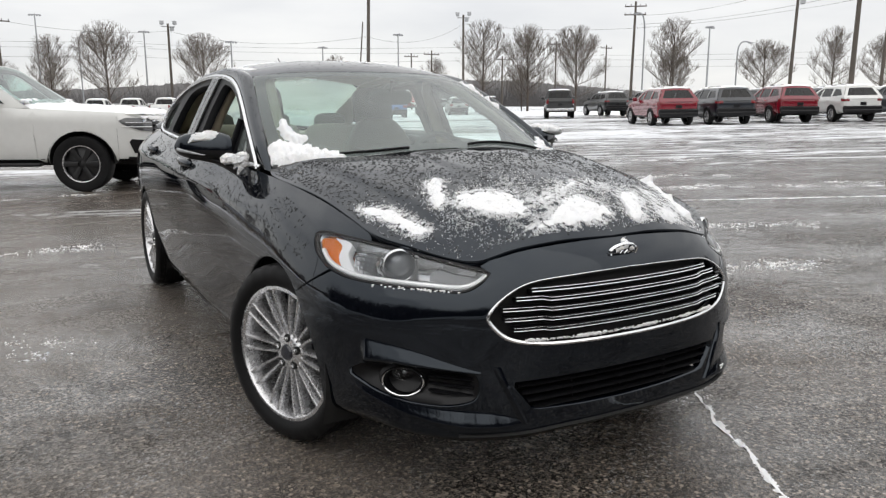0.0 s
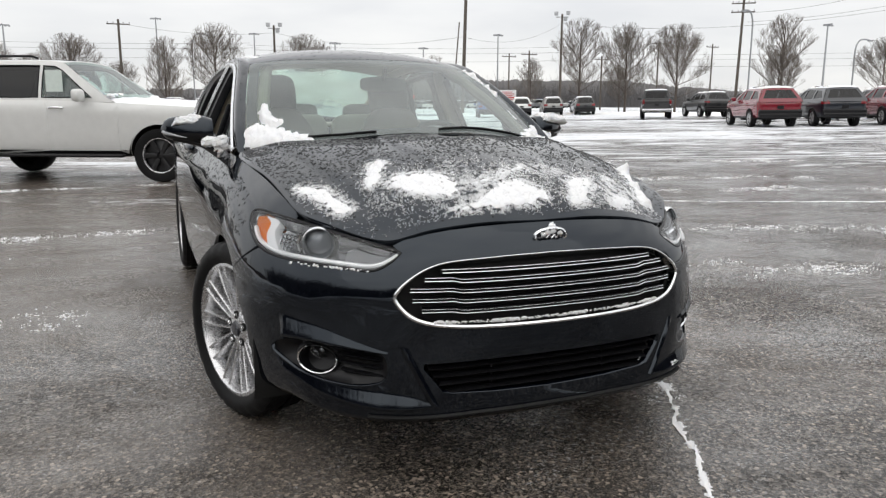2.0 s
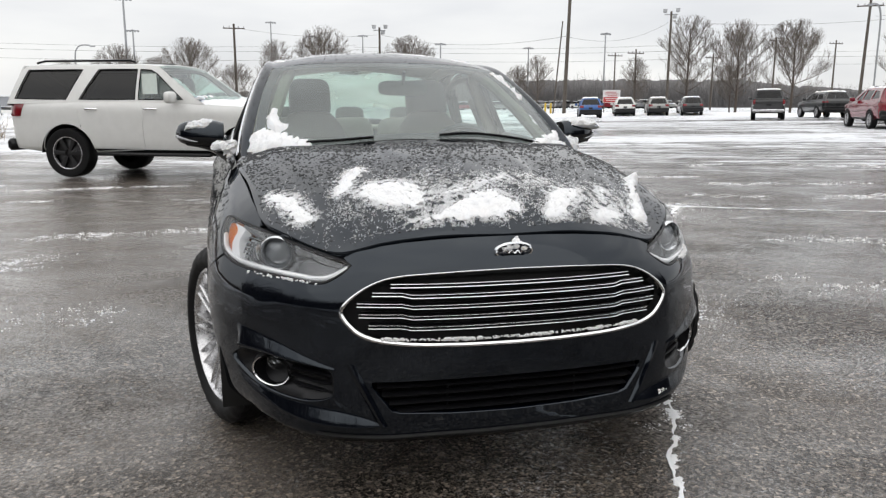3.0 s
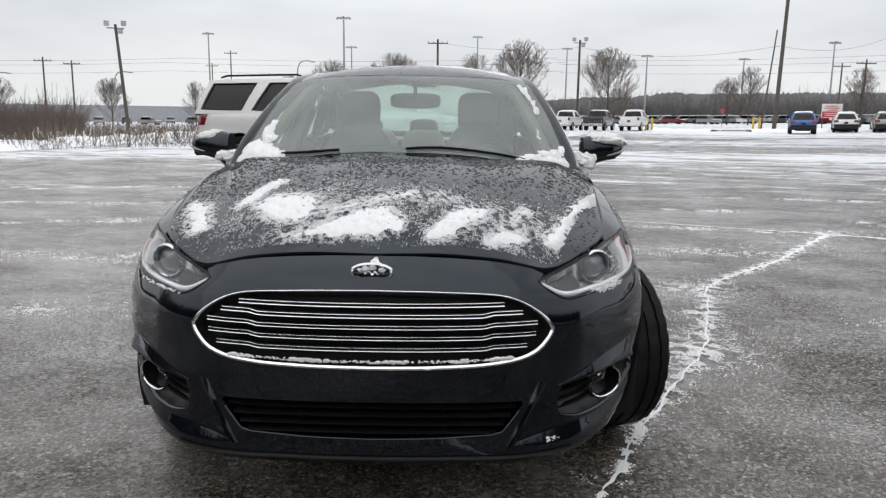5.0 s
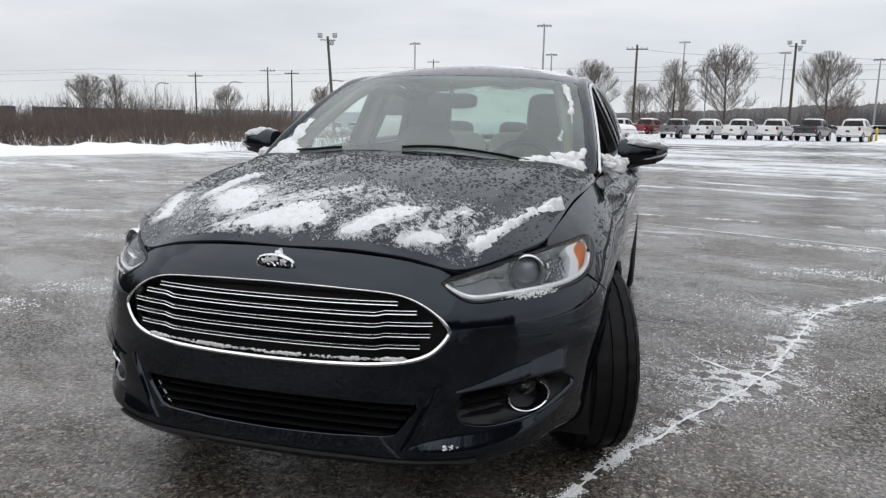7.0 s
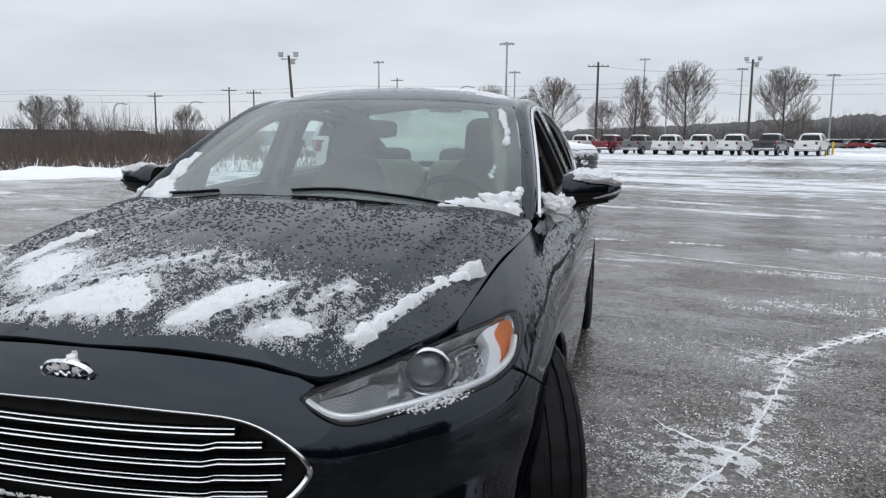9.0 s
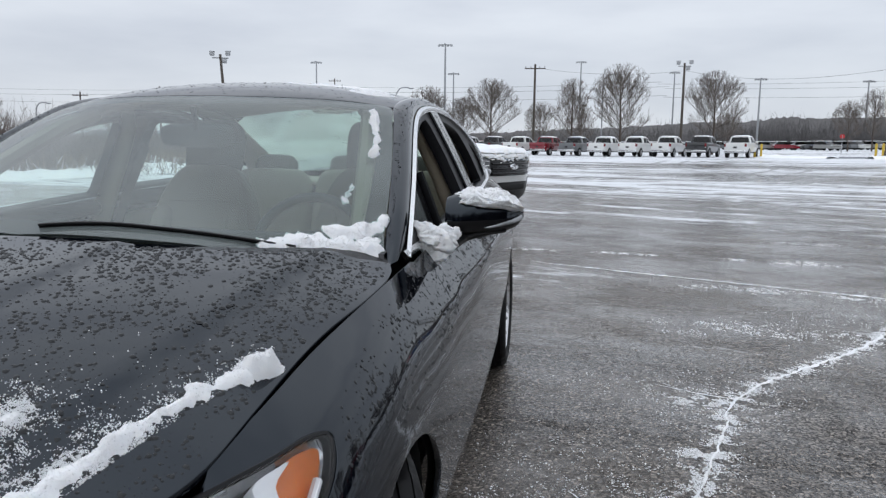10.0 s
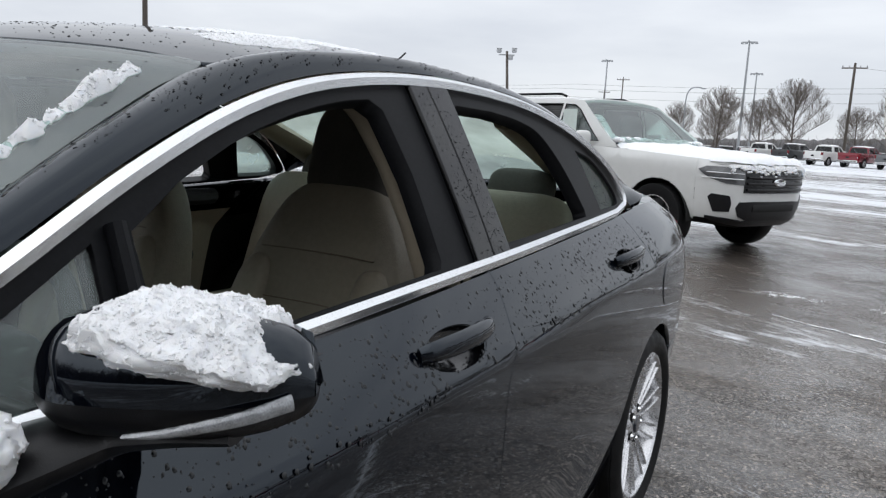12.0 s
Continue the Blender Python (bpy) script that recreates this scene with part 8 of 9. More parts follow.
# its snow, front details and window sticker
f_ = BIG_SUV["front"]
hood_w = lambda p: np.stack([p[:, 0], p[:, 1], np.interp(p[:, 1], [-f_, -f_ + 0.15, 0.82], [1.09, 1.145, 1.25]) - 0.06 * np.abs(p[:, 0]) ** 2.5], 1)
cover = rough([(0, -0.95), (0.5, -0.91), (0.80, -0.77), (0.88, -0.3), (0.88, 0.4), (0.86, 0.85), (0.4, 0.78), (0, 0.76), (-0.4, 0.78), (-0.86, 0.85), (-0.88, 0.4), (-0.88, -0.3), (-0.80, -0.76), (-0.5, -0.90)], 0.05, 3, 0.05)
heap = lambda p: 0.055 * np.clip(near(cover, p) / 0.10, 0, 1) ** 0.6 * np.array([0.8 + 0.5 * noise.noise(Vector((q[0] * 5, q[1] * 5, 3))) + 0.2 * noise.noise(Vector((q[0] * 19, q[1] * 19, 3))) for q in p])
crumble(panel("hood_snow", hood_w, cover, SNOW, white_suv, 0.05, (), 0.0, 0.0, lift=0.002, bump=heap, label="soft layer of snow on the hood"), 2600, (0.002, 0.008), 3)
suv_hull = HULLS["sport_utility"]
rng = random.Random(8)
geo = Geo()
for i in range(420):
    u = rng.uniform(-0.80, 0.80)
    z = 1.085 - abs(rng.gauss(0, 0.06)) * (0.6 + 0.8 * noise.noise(Vector((u * 5, 0, 2))))
    p = suv_hull(np.array([(u, z)]))[0]
    k = 0.55 + 0.45 * rng.random()
    pillow(geo, (p[0], p[1] - 0.022, p[2]), (0.055 * k, 0.035, 0.028 * k), None, 0.9, 6, 4)
part("grille_snow", geo, SNOW, white_suv, "crumbly snow stuck on the grille")
geo = Geo()
for i in range(160):
    x = rng.uniform(-0.85, 0.85)
    pillow(geo, (x, 0.80 + 0.16 * rng.random() - 0.05 * x * x, 1.27 + 0.05 * rng.random()), (rng.uniform(0.05, 0.12), 0.09, rng.uniform(0.03, 0.06)), None, 0.8, 7, 5)
for i in range(60):
    k = rng.random()
    pillow(geo, (-0.86 + 0.14 * k + rng.uniform(-0.04, 0.04), 0.86 + 0.42 * k, 1.30 + 0.30 * k), (0.08, 0.10, 0.05), None, 0.8, 7, 5)
part("cowl_snow", geo, SNOW, white_suv, "snow heaped at the foot of the windscreen")
for z in (0.81, 0.88, 0.95):
    us = np.linspace(-0.56, 0.56, 15)
    part("grille_bar", Geo().tube([tuple(p) for p in suv_hull(np.stack([us, 0 * us + z], 1)) + (0, -0.022, 0)], (0.014, 0.016), 6), TRIM, white_suv)
part("badge", Geo().lathe([(0.0, 0.02), (0.08, 0.018), (0.10, 0.0)], 24, pose(0, -0.995, 0.90, 0, 0, -90) @ Matrix.Diagonal((1, 1.25, 0.52, 1))), CHROME, white_suv, "plain oval badge")
intake = both([(0, 0.45), (0.46, 0.45), (0.60, 0.50), (0.66, 0.60), (0.62, 0.665), (0.4, 0.675), (0, 0.675)])
panel("bumper_intake", suv_hull, intake, TRIM, white_suv, 0.05, (), 0.03, 0.0, lift=0.012)
# Matt black strip in place of a shaded opening; no hole is cut.
part("intake_opening", Geo().tube([tuple(p) for p in suv_hull(np.array([(u, 0.60) for u in np.linspace(-0.42, 0.42, 13)])) + (0, -0.012, 0)], (0.010, 0.045), 8), UNDER, white_suv)
skid = both([(0, 0.38), (0.5, 0.385), (0.85, 0.43), (1.02, 0.47), (1.02, 0.50), (0.75, 0.478), (0.5, 0.445), (0, 0.445)])
panel("skid_plate", suv_hull, skid, TRIM, white_suv, 0.05, (), 0.03, 0.0, lift=0.014)
for s in (1, -1):
    pocket = np.array(sided(s, [(0.735, 0.555), (0.93, 0.55), (1.00, 0.715), (0.96, 0.755), (0.755, 0.735), (0.725, 0.65)]))
    panel("fog_pocket", suv_hull, pocket, TRIM, white_suv, 0.04, (), 0.02, 0.0, lift=0.010)
    us = np.linspace(0.62, 1.05, 12)
    part("lamp_strip", Geo().tube([tuple(p) for p in suv_hull(np.stack([s * us, 0.985 + 0.02 * (us - 0.6)], 1)) + (0, -0.016, 0)], (0.010, 0.009), 6), LAMP_BOWL, white_suv)
    us = np.linspace(0.62, 1.10, 12)
    part("lamp_strip", Geo().tube([tuple(p) for p in suv_hull(np.stack([s * us, 0.925 + 0.02 * (us - 0.6)], 1)) + (0, -0.016, 0)], (0.010, 0.006), 6), LIGHT_STRIP, white_suv)
    part("running_board", Geo().box((s * 1.0, 1.55, 0.40), (0.16, 2.0, 0.05), 0.02), TRIM, white_suv)
part("window_sticker", Geo().box((-0.915, 1.60, 1.52), (0.004, 0.26, 0.32), 0.0, None), material("sticker_paper", (0.62, 0.70, 0.66), 0.6, 0.0, 0.1, 20.0), white_suv, "pale sticker inside the front window", True)

# parked rows: sport utilities nose to the road, pickups in a far row, small cars by the kerb
LOT = "parked vehicles in the snowy lot"
def park(ob, x, y, heading):
    stand(ob, x, y, heading)
    return ob


def lot_suv(paint, colour):
    return vehicle("parked_suv", MID_SUV, paint, colour + " sport utility with snow on the roof, parked on snow", "car", LOT, 0.075, 0.16)


def lot_pickup(paint, colour, **more):
    return vehicle("pickup_truck", dict(PICKUP, **more), paint, colour + " crew-cab pickup truck parked on snow", "pickup", LOT, 0.07, 0.18)


def lot_cross(paint, colour):
    return vehicle("parked_car", CROSS, paint, colour + " small crossover parked by a snowy kerb", "car", LOT, 0.08, 0.18)


red = lot_suv(RED_PAINT, "dark red")
slate = lot_suv(NAVY_PAINT, "dark slate")
white = lot_suv(WHITE_PAINT, "white")
black = lot_suv(BLACK_PAINT, "black")
back = lambda x, y, h, d: (x + d * math.cos(radians(h)), y + d * math.sin(radians(h)))
# (first of a kind, middle of its tail x, y, heading)
row = [(red, 25.3, 22.7, 64), (slate, 27.9, 21.6, 63), (red, 30.8, 20.4, 62), (white, 34.0, 19.3, 60), (slate, 37.4, 18.2, 60), (red, 40.9, 17.0, 60), (black, 33.5, 31.8, 62), (slate, 36.8, 30.0, 62), (black, 40.0, 28.4, 62), (slate, 43.5, 26.8, 62), (white, 47.0, 25.2, 62), (black, 37.0, 39.5, 70), (black, 44.5, 36.5, 62)]
used = set()
for ob, x, y, h in row:
    x, y = back(x, y, h, 4.1)
    if ob in used:
        slope = 0
        m = pose(x, y, float(ground_z(x, y)), 0, 0, h + 90)
        copy_thing(ob, m)
    else:
        park(ob, x, y, h)
        used.add(ob)
trucks = {k: lot_pickup(p, n) for k, p, n in (("w", WHITE_PAINT, "white"), ("b", BLACK_PAINT, "black"), ("r", RED_PAINT, "red"), ("g", GREY_PAINT, "grey"))}
row = [("b", 31.7, 39.5, 54), ("w", 16.8, 69.3, 66), ("b", 13.7, 71.0, 66), ("w", 10.8, 72.6, 66), ("w", 7.9, 74.2, 66), ("w", 5.0, 75.8, 66), ("g", 2.1, 77.4, 66), ("r", -0.9, 79.0, 66), ("w", -3.9, 80.6, 66), ("b", -7.0, 82.2, 66), ("w", -10.2, 83.8, 66)]
used = set()
for k, x, y, h in row:
    x, y = back(x, y, h, 4.6)
    if k in used:
        copy_thing(trucks[k], pose(x, y, float(ground_z(x, y)), 0, 0, h + 90))
    else:
        park(trucks[k], x, y, h)
        used.add(k)
kerb_cars = [(lot_cross(BLUE_PAINT, "bright blue"), 25.7, 53.0, 68), (lot_cross(WHITE_PAINT, "white"), 31.6, 58.5, 66), (lot_cross(SILVER_PAINT, "silver grey"), 34.6, 58.0, 66), (lot_cross(BLACK_PAINT, "black"), 37.0, 56.4, 66)]
for ob, x, y, h in kerb_cars:
    x, y = back(x, y, h, 3.5)
    park(ob, x, y, h)
# a sea of small far cars behind the pickups
def far_car(paint, colour):
    ob = tagged(new("distant_car"), colour + " car far off in the snowy lot", "car", "distant cars")
    shape = [(-2.2, 0.35), (-2.2, 0.75), (-1.1, 0.95), (-0.5, 1.0), (2.0, 1.0), (2.15, 0.7), (2.15, 0.35)]
    part("body", Geo().prism([(a, b) for a, b in shape], -0.9, 0.9, 0), paint, ob)
    cab = [(-0.75, 0.95), (0.05, 1.52), (1.35, 1.55), (1.95, 1.0)]
    part("glasshouse", Geo().prism(cab, -0.78, 0.78, 0), GLASS_DARK, ob)
    part("roof_snow", Geo().box((0, 0.7, 1.58), (1.5, 1.35, 0.10), 0.04), SNOW, ob)
    part("hood_snow", Geo().box((0, -1.6, 0.90), (1.6, 0.9, 0.08), 0.03), SNOW, ob)
    for x in (-0.82, 0.82):
        for y in (-1.35, 1.35):
            part("wheel", Geo().lathe([(0.0, 0.1), (0.2, 0.1), (0.33, 0.08), (0.33, -0.1)], 14, pose(x, y, 0.33)), RUBBER, ob)
    return ob


rng = random.Random(12)
stock = [far_car(WHITE_PAINT, "white"), far_car(GREY_PAINT, "grey"), far_car(BLACK_PAINT, "black"), far_car(SILVER_PAINT, "silver"), far_car(RED_PAINT, "red")]
used = set()
for i in range(130):
    bearing = (-15 + 46 * i / 60 if i < 61 else -38 + 25 * (i - 61) / 16 if i < 78 else 4 + 28 * (i - 78) / 51) + rng.uniform(-0.4, 0.4)
    d = rng.choice((112, 120, 130, 140)) + rng.uniform(-2, 2) + ((35 if bearing > 9 else 0) if i < 61 else 45 if i < 78 else rng.choice((30, 42, 54)))
    x, y = d * math.sin(radians(bearing)), d * math.cos(radians(bearing))
    k = rng.choice((0, 0, 0, 1, 1, 2, 2, 3, 3, 4))
    m = pose(x, y, float(ground_z(x, y)), 0, 0, rng.choice((20, 25, 200, 90)) + rng.uniform(-6, 6))
    if k in used:
        copy_thing(stock[k], m)
    else:
        stock[k].matrix_basis = m
        used.add(k)

# ---------------------------------------------------------------- poles, wires, trees, trailer, distance
WOOD_POLE = material("weathered_pole", (0.085, 0.072, 0.060), 0.85, 0.0, 0.25, 2.0, 0.4, 60.0)
GALV = material("galvanised_steel", (0.30, 0.31, 0.32), 0.5, 0.6, 0.15, 3.0)
LAMP_GLASS = material("lamp_glass", (0.34, 0.35, 0.36), 0.3, 0.0, 0.1, 9.0)
BARK = material("bark", (0.085, 0.068, 0.056), 0.9, 0.0, 0.3, 3.0, 0.5, 40.0)
TWIG = material("twig", (0.17, 0.148, 0.132), 0.9, 0.0, 0.25, 0.6)
SCRUB = material("grey_scrub", (0.13, 0.105, 0.092), 0.9, 0.0, 0.3, 0.2)
BRUSH = material("dry_brush", (0.108, 0.084, 0.076), 0.9, 0.0, 0.35, 0.25)
GRASS = material("dry_grass", (0.26, 0.20, 0.13), 0.9, 0.0, 0.3, 0.4)
# Haze of the distance is mixed into this grey.
HAZED_WOODS = material("far_woods", (0.135, 0.130, 0.130), 0.95, 0.0, 0.3, 0.12)
WALL = material("far_wall", (0.30, 0.31, 0.33), 0.8, 0.0, 0.12, 0.08)
WALL_DARK = material("dark_cladding", (0.045, 0.046, 0.050), 0.6, 0.0, 0.2, 0.3)
YELLOW = material("yellow_paint", (0.55, 0.38, 0.03), 0.5, 0.0, 0.15, 6.0)
SIGN_WHITE = material("sign_white", (0.72, 0.72, 0.72), 0.5, 0.0, 0.06, 4.0)
SIGN_RED = material("sign_red", (0.45, 0.03, 0.03), 0.5, 0.0, 0.06, 4.0)
WIRE = material("wire", (0.07, 0.07, 0.072), 0.6, 0.0, 0.1, 1.0)


def base_at(x, y):
    return float(ground_z(np.array(x, float), np.array(y, float)))


def flood_pole(x, y, h, lean=(0.0, 0.0), turn=0):
    ob = tagged(new("light_pole"), "wooden pole with a pair of floodlights", "light pole", "light poles")
    ob.matrix_basis = pose(x, y, base_at(x, y), 0, 0, turn)
    part("pole", Geo().tube([(0, 0, -0.3), (lean[0] * 0.5, lean[1] * 0.5, h * 0.5), (lean[0], lean[1], h)], [0.17, 0.145, 0.12], 10), WOOD_POLE, ob)
    part("crossbar", Geo().box((lean[0], lean[1], h - 0.35), (1.5, 0.10, 0.10), 0.02), GALV, ob)
    for s, dz in ((-1, 0.1), (1, 0.15), (0.55, -0.55)):
        lamp = part("floodlight", Geo().box((lean[0] + s * 0.72, lean[1] - 0.2, h - 0.1 + dz), (0.46, 0.34, 0.40), 0.08), LAMP_GLASS, ob)
        part("lamp_hood", Geo().box((lean[0] + s * 0.72, lean[1] - 0.1, h + 0.12 + dz), (0.50, 0.42, 0.06), 0.02), GALV, lamp)
    return ob


def mast(x, y, h):
    ob = tagged(new("high_mast_light"), "tall steel mast with a ring of lamps", "light pole", "high mast lights")
    ob.matrix_basis = pose(x, y, base_at(x, y))
    part("pole", Geo().tube([(0, 0, -0.3), (0, 0, h * 0.5), (0, 0, h)], [0.30, 0.24, 0.17], 8), GALV, ob)
    part("ring", Geo().box((0, 0, h), (3.0, 0.25, 0.22), 0.05).box((0, 0, h + 0.1), (0.25, 2.6, 0.2), 0.05), GALV, ob)
    for s in (-1.35, -0.6, 0.6, 1.35):
        part("lamp", Geo().box((s, -0.1, h - 0.22), (0.55, 0.5, 0.35), 0.08), GALV, ob)
    return ob


def street_lamp(x, y, h, turn=0):
    ob = tagged(new("street_lamp"), "steel street lamp with a curved arm", "street lamp", "street lamps")
    ob.matrix_basis = pose(x, y, base_at(x, y), 0, 0, turn)
    line = [(0, 0, -0.3), (0, 0, h * 0.55), (0, 0, h * 0.82), (0.15, 0, h * 0.92), (0.6, 0, h * 0.985), (1.3, 0, h), (1.9, 0, h * 0.995)]
    part("pole", Geo().tube([tuple(p) for p in spline(line, 4)], 0.085, 8), GALV, ob)
    part("lamp_head", pillow(Geo(), (2.15, 0, h * 0.985), (0.75, 0.30, 0.18), None, 0.6, 10, 6), GALV, ob)
    return ob


def utility_pole(x, y, h, turn=0, lean=(0, 0), arms=1, thick=0.17):
    ob = tagged(new("utility_pole"), "weathered wooden utility pole with crossarms", "utility pole", "utility poles")
    ob.matrix_basis = pose(x, y, base_at(x, y), 0, 0, turn)
    part("pole", Geo().tube([(0, 0, -0.3), (lean[0], lean[1], h)], [thick, thick * 0.7], 10), WOOD_POLE, ob)
    for i in range(arms):
        z = h - 0.5 - 0.9 * i
        k = z / h
        arm = part("crossarm", Geo().box((lean[0] * k, lean[1] * k, z), (2.4, 0.11, 0.12), 0.02), WOOD_POLE, ob)
        for s in (-1.1, -0.5, 0.5, 1.1):
            part("insulator", Geo().tube([(lean[0] * k + s, lean[1] * k, z + 0.05), (lean[0] * k + s, lean[1] * k, z + 0.24)], 0.05, 6), GALV, arm)
    return ob


at = lambda b, d, c=(0.0, -2.6): (c[0] + d * math.sin(radians(b)), c[1] + d * math.cos(radians(b)))
T0, T4, T6, T11 = (-1.67, -2.6), (0.0, -2.85), (0.86, -2.7), (1.45, -0.5)
flood_pole(15.5, 92, 10.6)
flood_pole(*at(31.2, 96, T0), 11.6, turn=-30)
flood_pole(-30.0, 67.7, 9.6, (-0.65, 0), 20)
for b, d, h, c in ((1.75, 250, 27, T4), (8.7, 250, 23, T0), (-8.35, 170, 22.6, T6), (-7.75, 220, 21, T6), (-17.6, 220, 24, T4), (48.6, 220, 21, T0), (13.8, 220, 18, T6), (26, 230, 21, T4), (20.5, 240, 18, T4), (36.0, 240, 17, T0)):
    mast(*at(b, d, c), h)
for b, d, h, c, turn in ((3.7, 108, 10.6, T4, 10), (-11.4, 110, 9.1, T4, 0), (-23.8, 110, 7.3, T4, 0), (-36.2, 130, 7.4, T6, 0), (-31.3, 130, 7.9, T6, 0), (44.2, 85, 9.9, T0, 200), (50.5, 95, 7.5, T0, 0)):
    street_lamp(*at(b, d, c), h, turn)
utility_pole(*at(24.1, 75, T0), 15.5, -20, (0.35, 0), 0, 0.19)
utility_pole(*at(22.0, 72, T4), 8.6, 0, (0.75, 0), 0, 0.08)
utility_pole(*at(43.4, 90, T0), 11.8, -40, (0.2, 0), 2)
flood_pole(*at(53.9, 78, T0), 10.2, (0.2, 0), -50)
utility_pole(*at(57.6, 70, T0), 13.0, -50, (0.1, 0), 1, 0.22)
utility_pole(*at(59.3, 80, T0), 11.0, -50, (0.2, 0), 1)
utility_pole(*at(-50.3, 42, T11), 15.0, 0, (0, 0), 0, 0.15)
utility_pole(*at(-1.1, 92, T4), 10.4, 0, (0, 0), 1)
for b, d, h, c in ((-16.1, 150, 13.7, T4), (-33.5, 120, 8.6, T6), (-28.5, 120, 9.6, T6), (-26.8, 122, 9.4, T6), (-17.4, 160, 12, T4), (28.0, 105, 8.0, T4), (26.6, 120, 8.6, T4), (33.3, 110, 7.4, T4), (38.0, 120, 10, T0), (41.6, 130, 10.0, T0)):
    utility_pole(*at(b, d, c), h, 0, (0, 0), 1, 0.14)


def wire(a, b, sag, r=0.013):
    pts = [tuple(np.array(a) * (1 - k) + np.array(b) * k - (0, 0, 4 * sag * k * (1 - k))) for k in np.linspace(0, 1, 15)]
    tagged(part("overhead_wire", Geo().tube(pts, r, 5), WIRE), "thin black overhead wire between poles", "wire", "overhead wires")


p24, p31, p43, p54, p57 = (*at(24.1, 75, T0), 7.8), (*at(31.2, 96, T0), 11.2), (*at(43.4, 90, T0), 11.2), (*at(53.9, 78, T0), 9.8), (*at(57.6, 70, T0), 12.2)
wire((15.5, 92, 9.9), p24, 1.0)
wire(p24, p31, 1.2)
wire(p31, p54, 1.2)
wire(p54, (*at(75, 60, T0), 14.0), 1.2)
wire(p43, p57, 1.0)
wire((p43[0] + 1, p43[1], p43[2] - 0.9), (*at(75, 60, T0), 13.0), 1.6)
wire((15.5, 92, 9.9), (*at(-1.1, 92, T4), 10.0), 0.6)
for h, y in ((8.6, 104), (7.6, 106), (9.8, 112)):
    for x0, x1 in ((-150, -95), (-95, -40), (-40, 15), (15, 65), (65, 120)):
        wire((x0, y, h + base_at(x0, y) * 0.5), (x1, y - 0.25 * max(0, x1), h + base_at(x1, y) * 0.5), 0.5, 0.015)


# bare trees
def tree_mesh(seed, height, spread, twigs=1.0):
    """Trunk and limbs as one Geo, fine twigs as another."""
    rng = random.Random(seed)
    trunk, fine = Geo(), Geo()

    centre, tall, wide = Vector((0, 0, height * 0.58)), height * 0.43, height * 0.37 * spread

    def leave(o, d):
        """How far from o in direction d the oval crown ends."""
        p, q = Vector(((o.x - centre.x) / wide, (o.y - centre.y) / wide, (o.z - centre.z) / tall)), Vector((d.x / wide, d.y / wide, d.z / tall))
        a, b, c = q.dot(q), 2 * p.dot(q), p.dot(p) - 1
        k = b * b - 4 * a * c
        return (-b + math.sqrt(k)) / (2 * a) if k > 0 else 0.3

    def grow(p, d, length, r, depth):
        pts, q, v = [p], Vector(p), Vector(d)
        n = (5, 4, 3, 2, 1)[depth]
        for i in range(n):
            v = (v + Vector((rng.uniform(-1, 1), rng.uniform(-1, 1), rng.uniform(0.0, 0.7))) * (0.085 if depth else 0.03)).normalized()
            q = q + v * (length / n)
            pts.append(tuple(q))
        target = trunk if depth < 2 else fine
        if depth < 3:
            target.tube(pts, [r * (1 - 0.75 * i / n) for i in range(n + 1)], (7, 5, 3)[depth], False)
        else:
            side = Vector((rng.gauss(0, 1), rng.gauss(0, 1), 0.2)).normalized() * r
            for e_ in (side, side.cross(v)):
                target.add([tuple(Vector(p) - e_), tuple(Vector(p) + e_), tuple(q + e_ * 0.3), tuple(q - e_ * 0.3)], [(0, 1, 2, 3)])
        if depth == 4:
            return
        kids = (26, 11 * twigs, 7 * twigs, 4 * twigs)[depth]
        kids = int(max(2, kids * min(1.2, length / (height * (0.9, 0.34, 0.15, 0.07)[depth]))))
        for i in range(kids):
            k = 0.17 + 0.82 * (i + rng.random()) / kids if depth == 0 else rng.uniform(0.15, 1.0)
            j = min(int(k * n), n - 1)
            a, b = Vector(pts[j]), Vector(pts[j + 1])
            o = a.lerp(b, k * n - j)
            turn = 2.4 * i + rng.uniform(-0.6, 0.6)
            out = Vector((math.cos(turn), math.sin(turn), 0))
            if depth == 0:
                nd = (out + Vector((0, 0, rng.uniform(0.10, 0.75) + 1.9 * k * k))).normalized()
                ln = leave(o, nd) * rng.uniform(0.70, 1.06)
            else:
                nd = (out * rng.uniform(0.35, 0.80) + Vector((0, 0, 0.34)) + v * 0.75).normalized()
                ln = min(length * rng.uniform(0.34, 0.60), leave(o, nd) * rng.uniform(0.75, 1.2) + 0.15)
            if ln > 0.12:
                grow(tuple(o), nd, ln, max(0.0085, r * (0.33, 0.42, 0.55, 0.75)[depth] * (1 - 0.3 * k)), depth + 1)
    grow((0, 0, -0.1), (0, 0, 1), height * 0.90, height * 0.016, 0)
    return trunk, fine


def make_tree(seed, height, spread, twigs):
    ob = tagged(new("bare_tree"), "bare winter tree with fine upswept twigs", "tree", "bare trees")
    a, b = tree_mesh(seed, height, spread, twigs)
    mesh("trunk", a.v, a.f, BARK, ob)
    mesh("crown", b.v, b.f, TWIG, ob, smooth=False)
    return ob


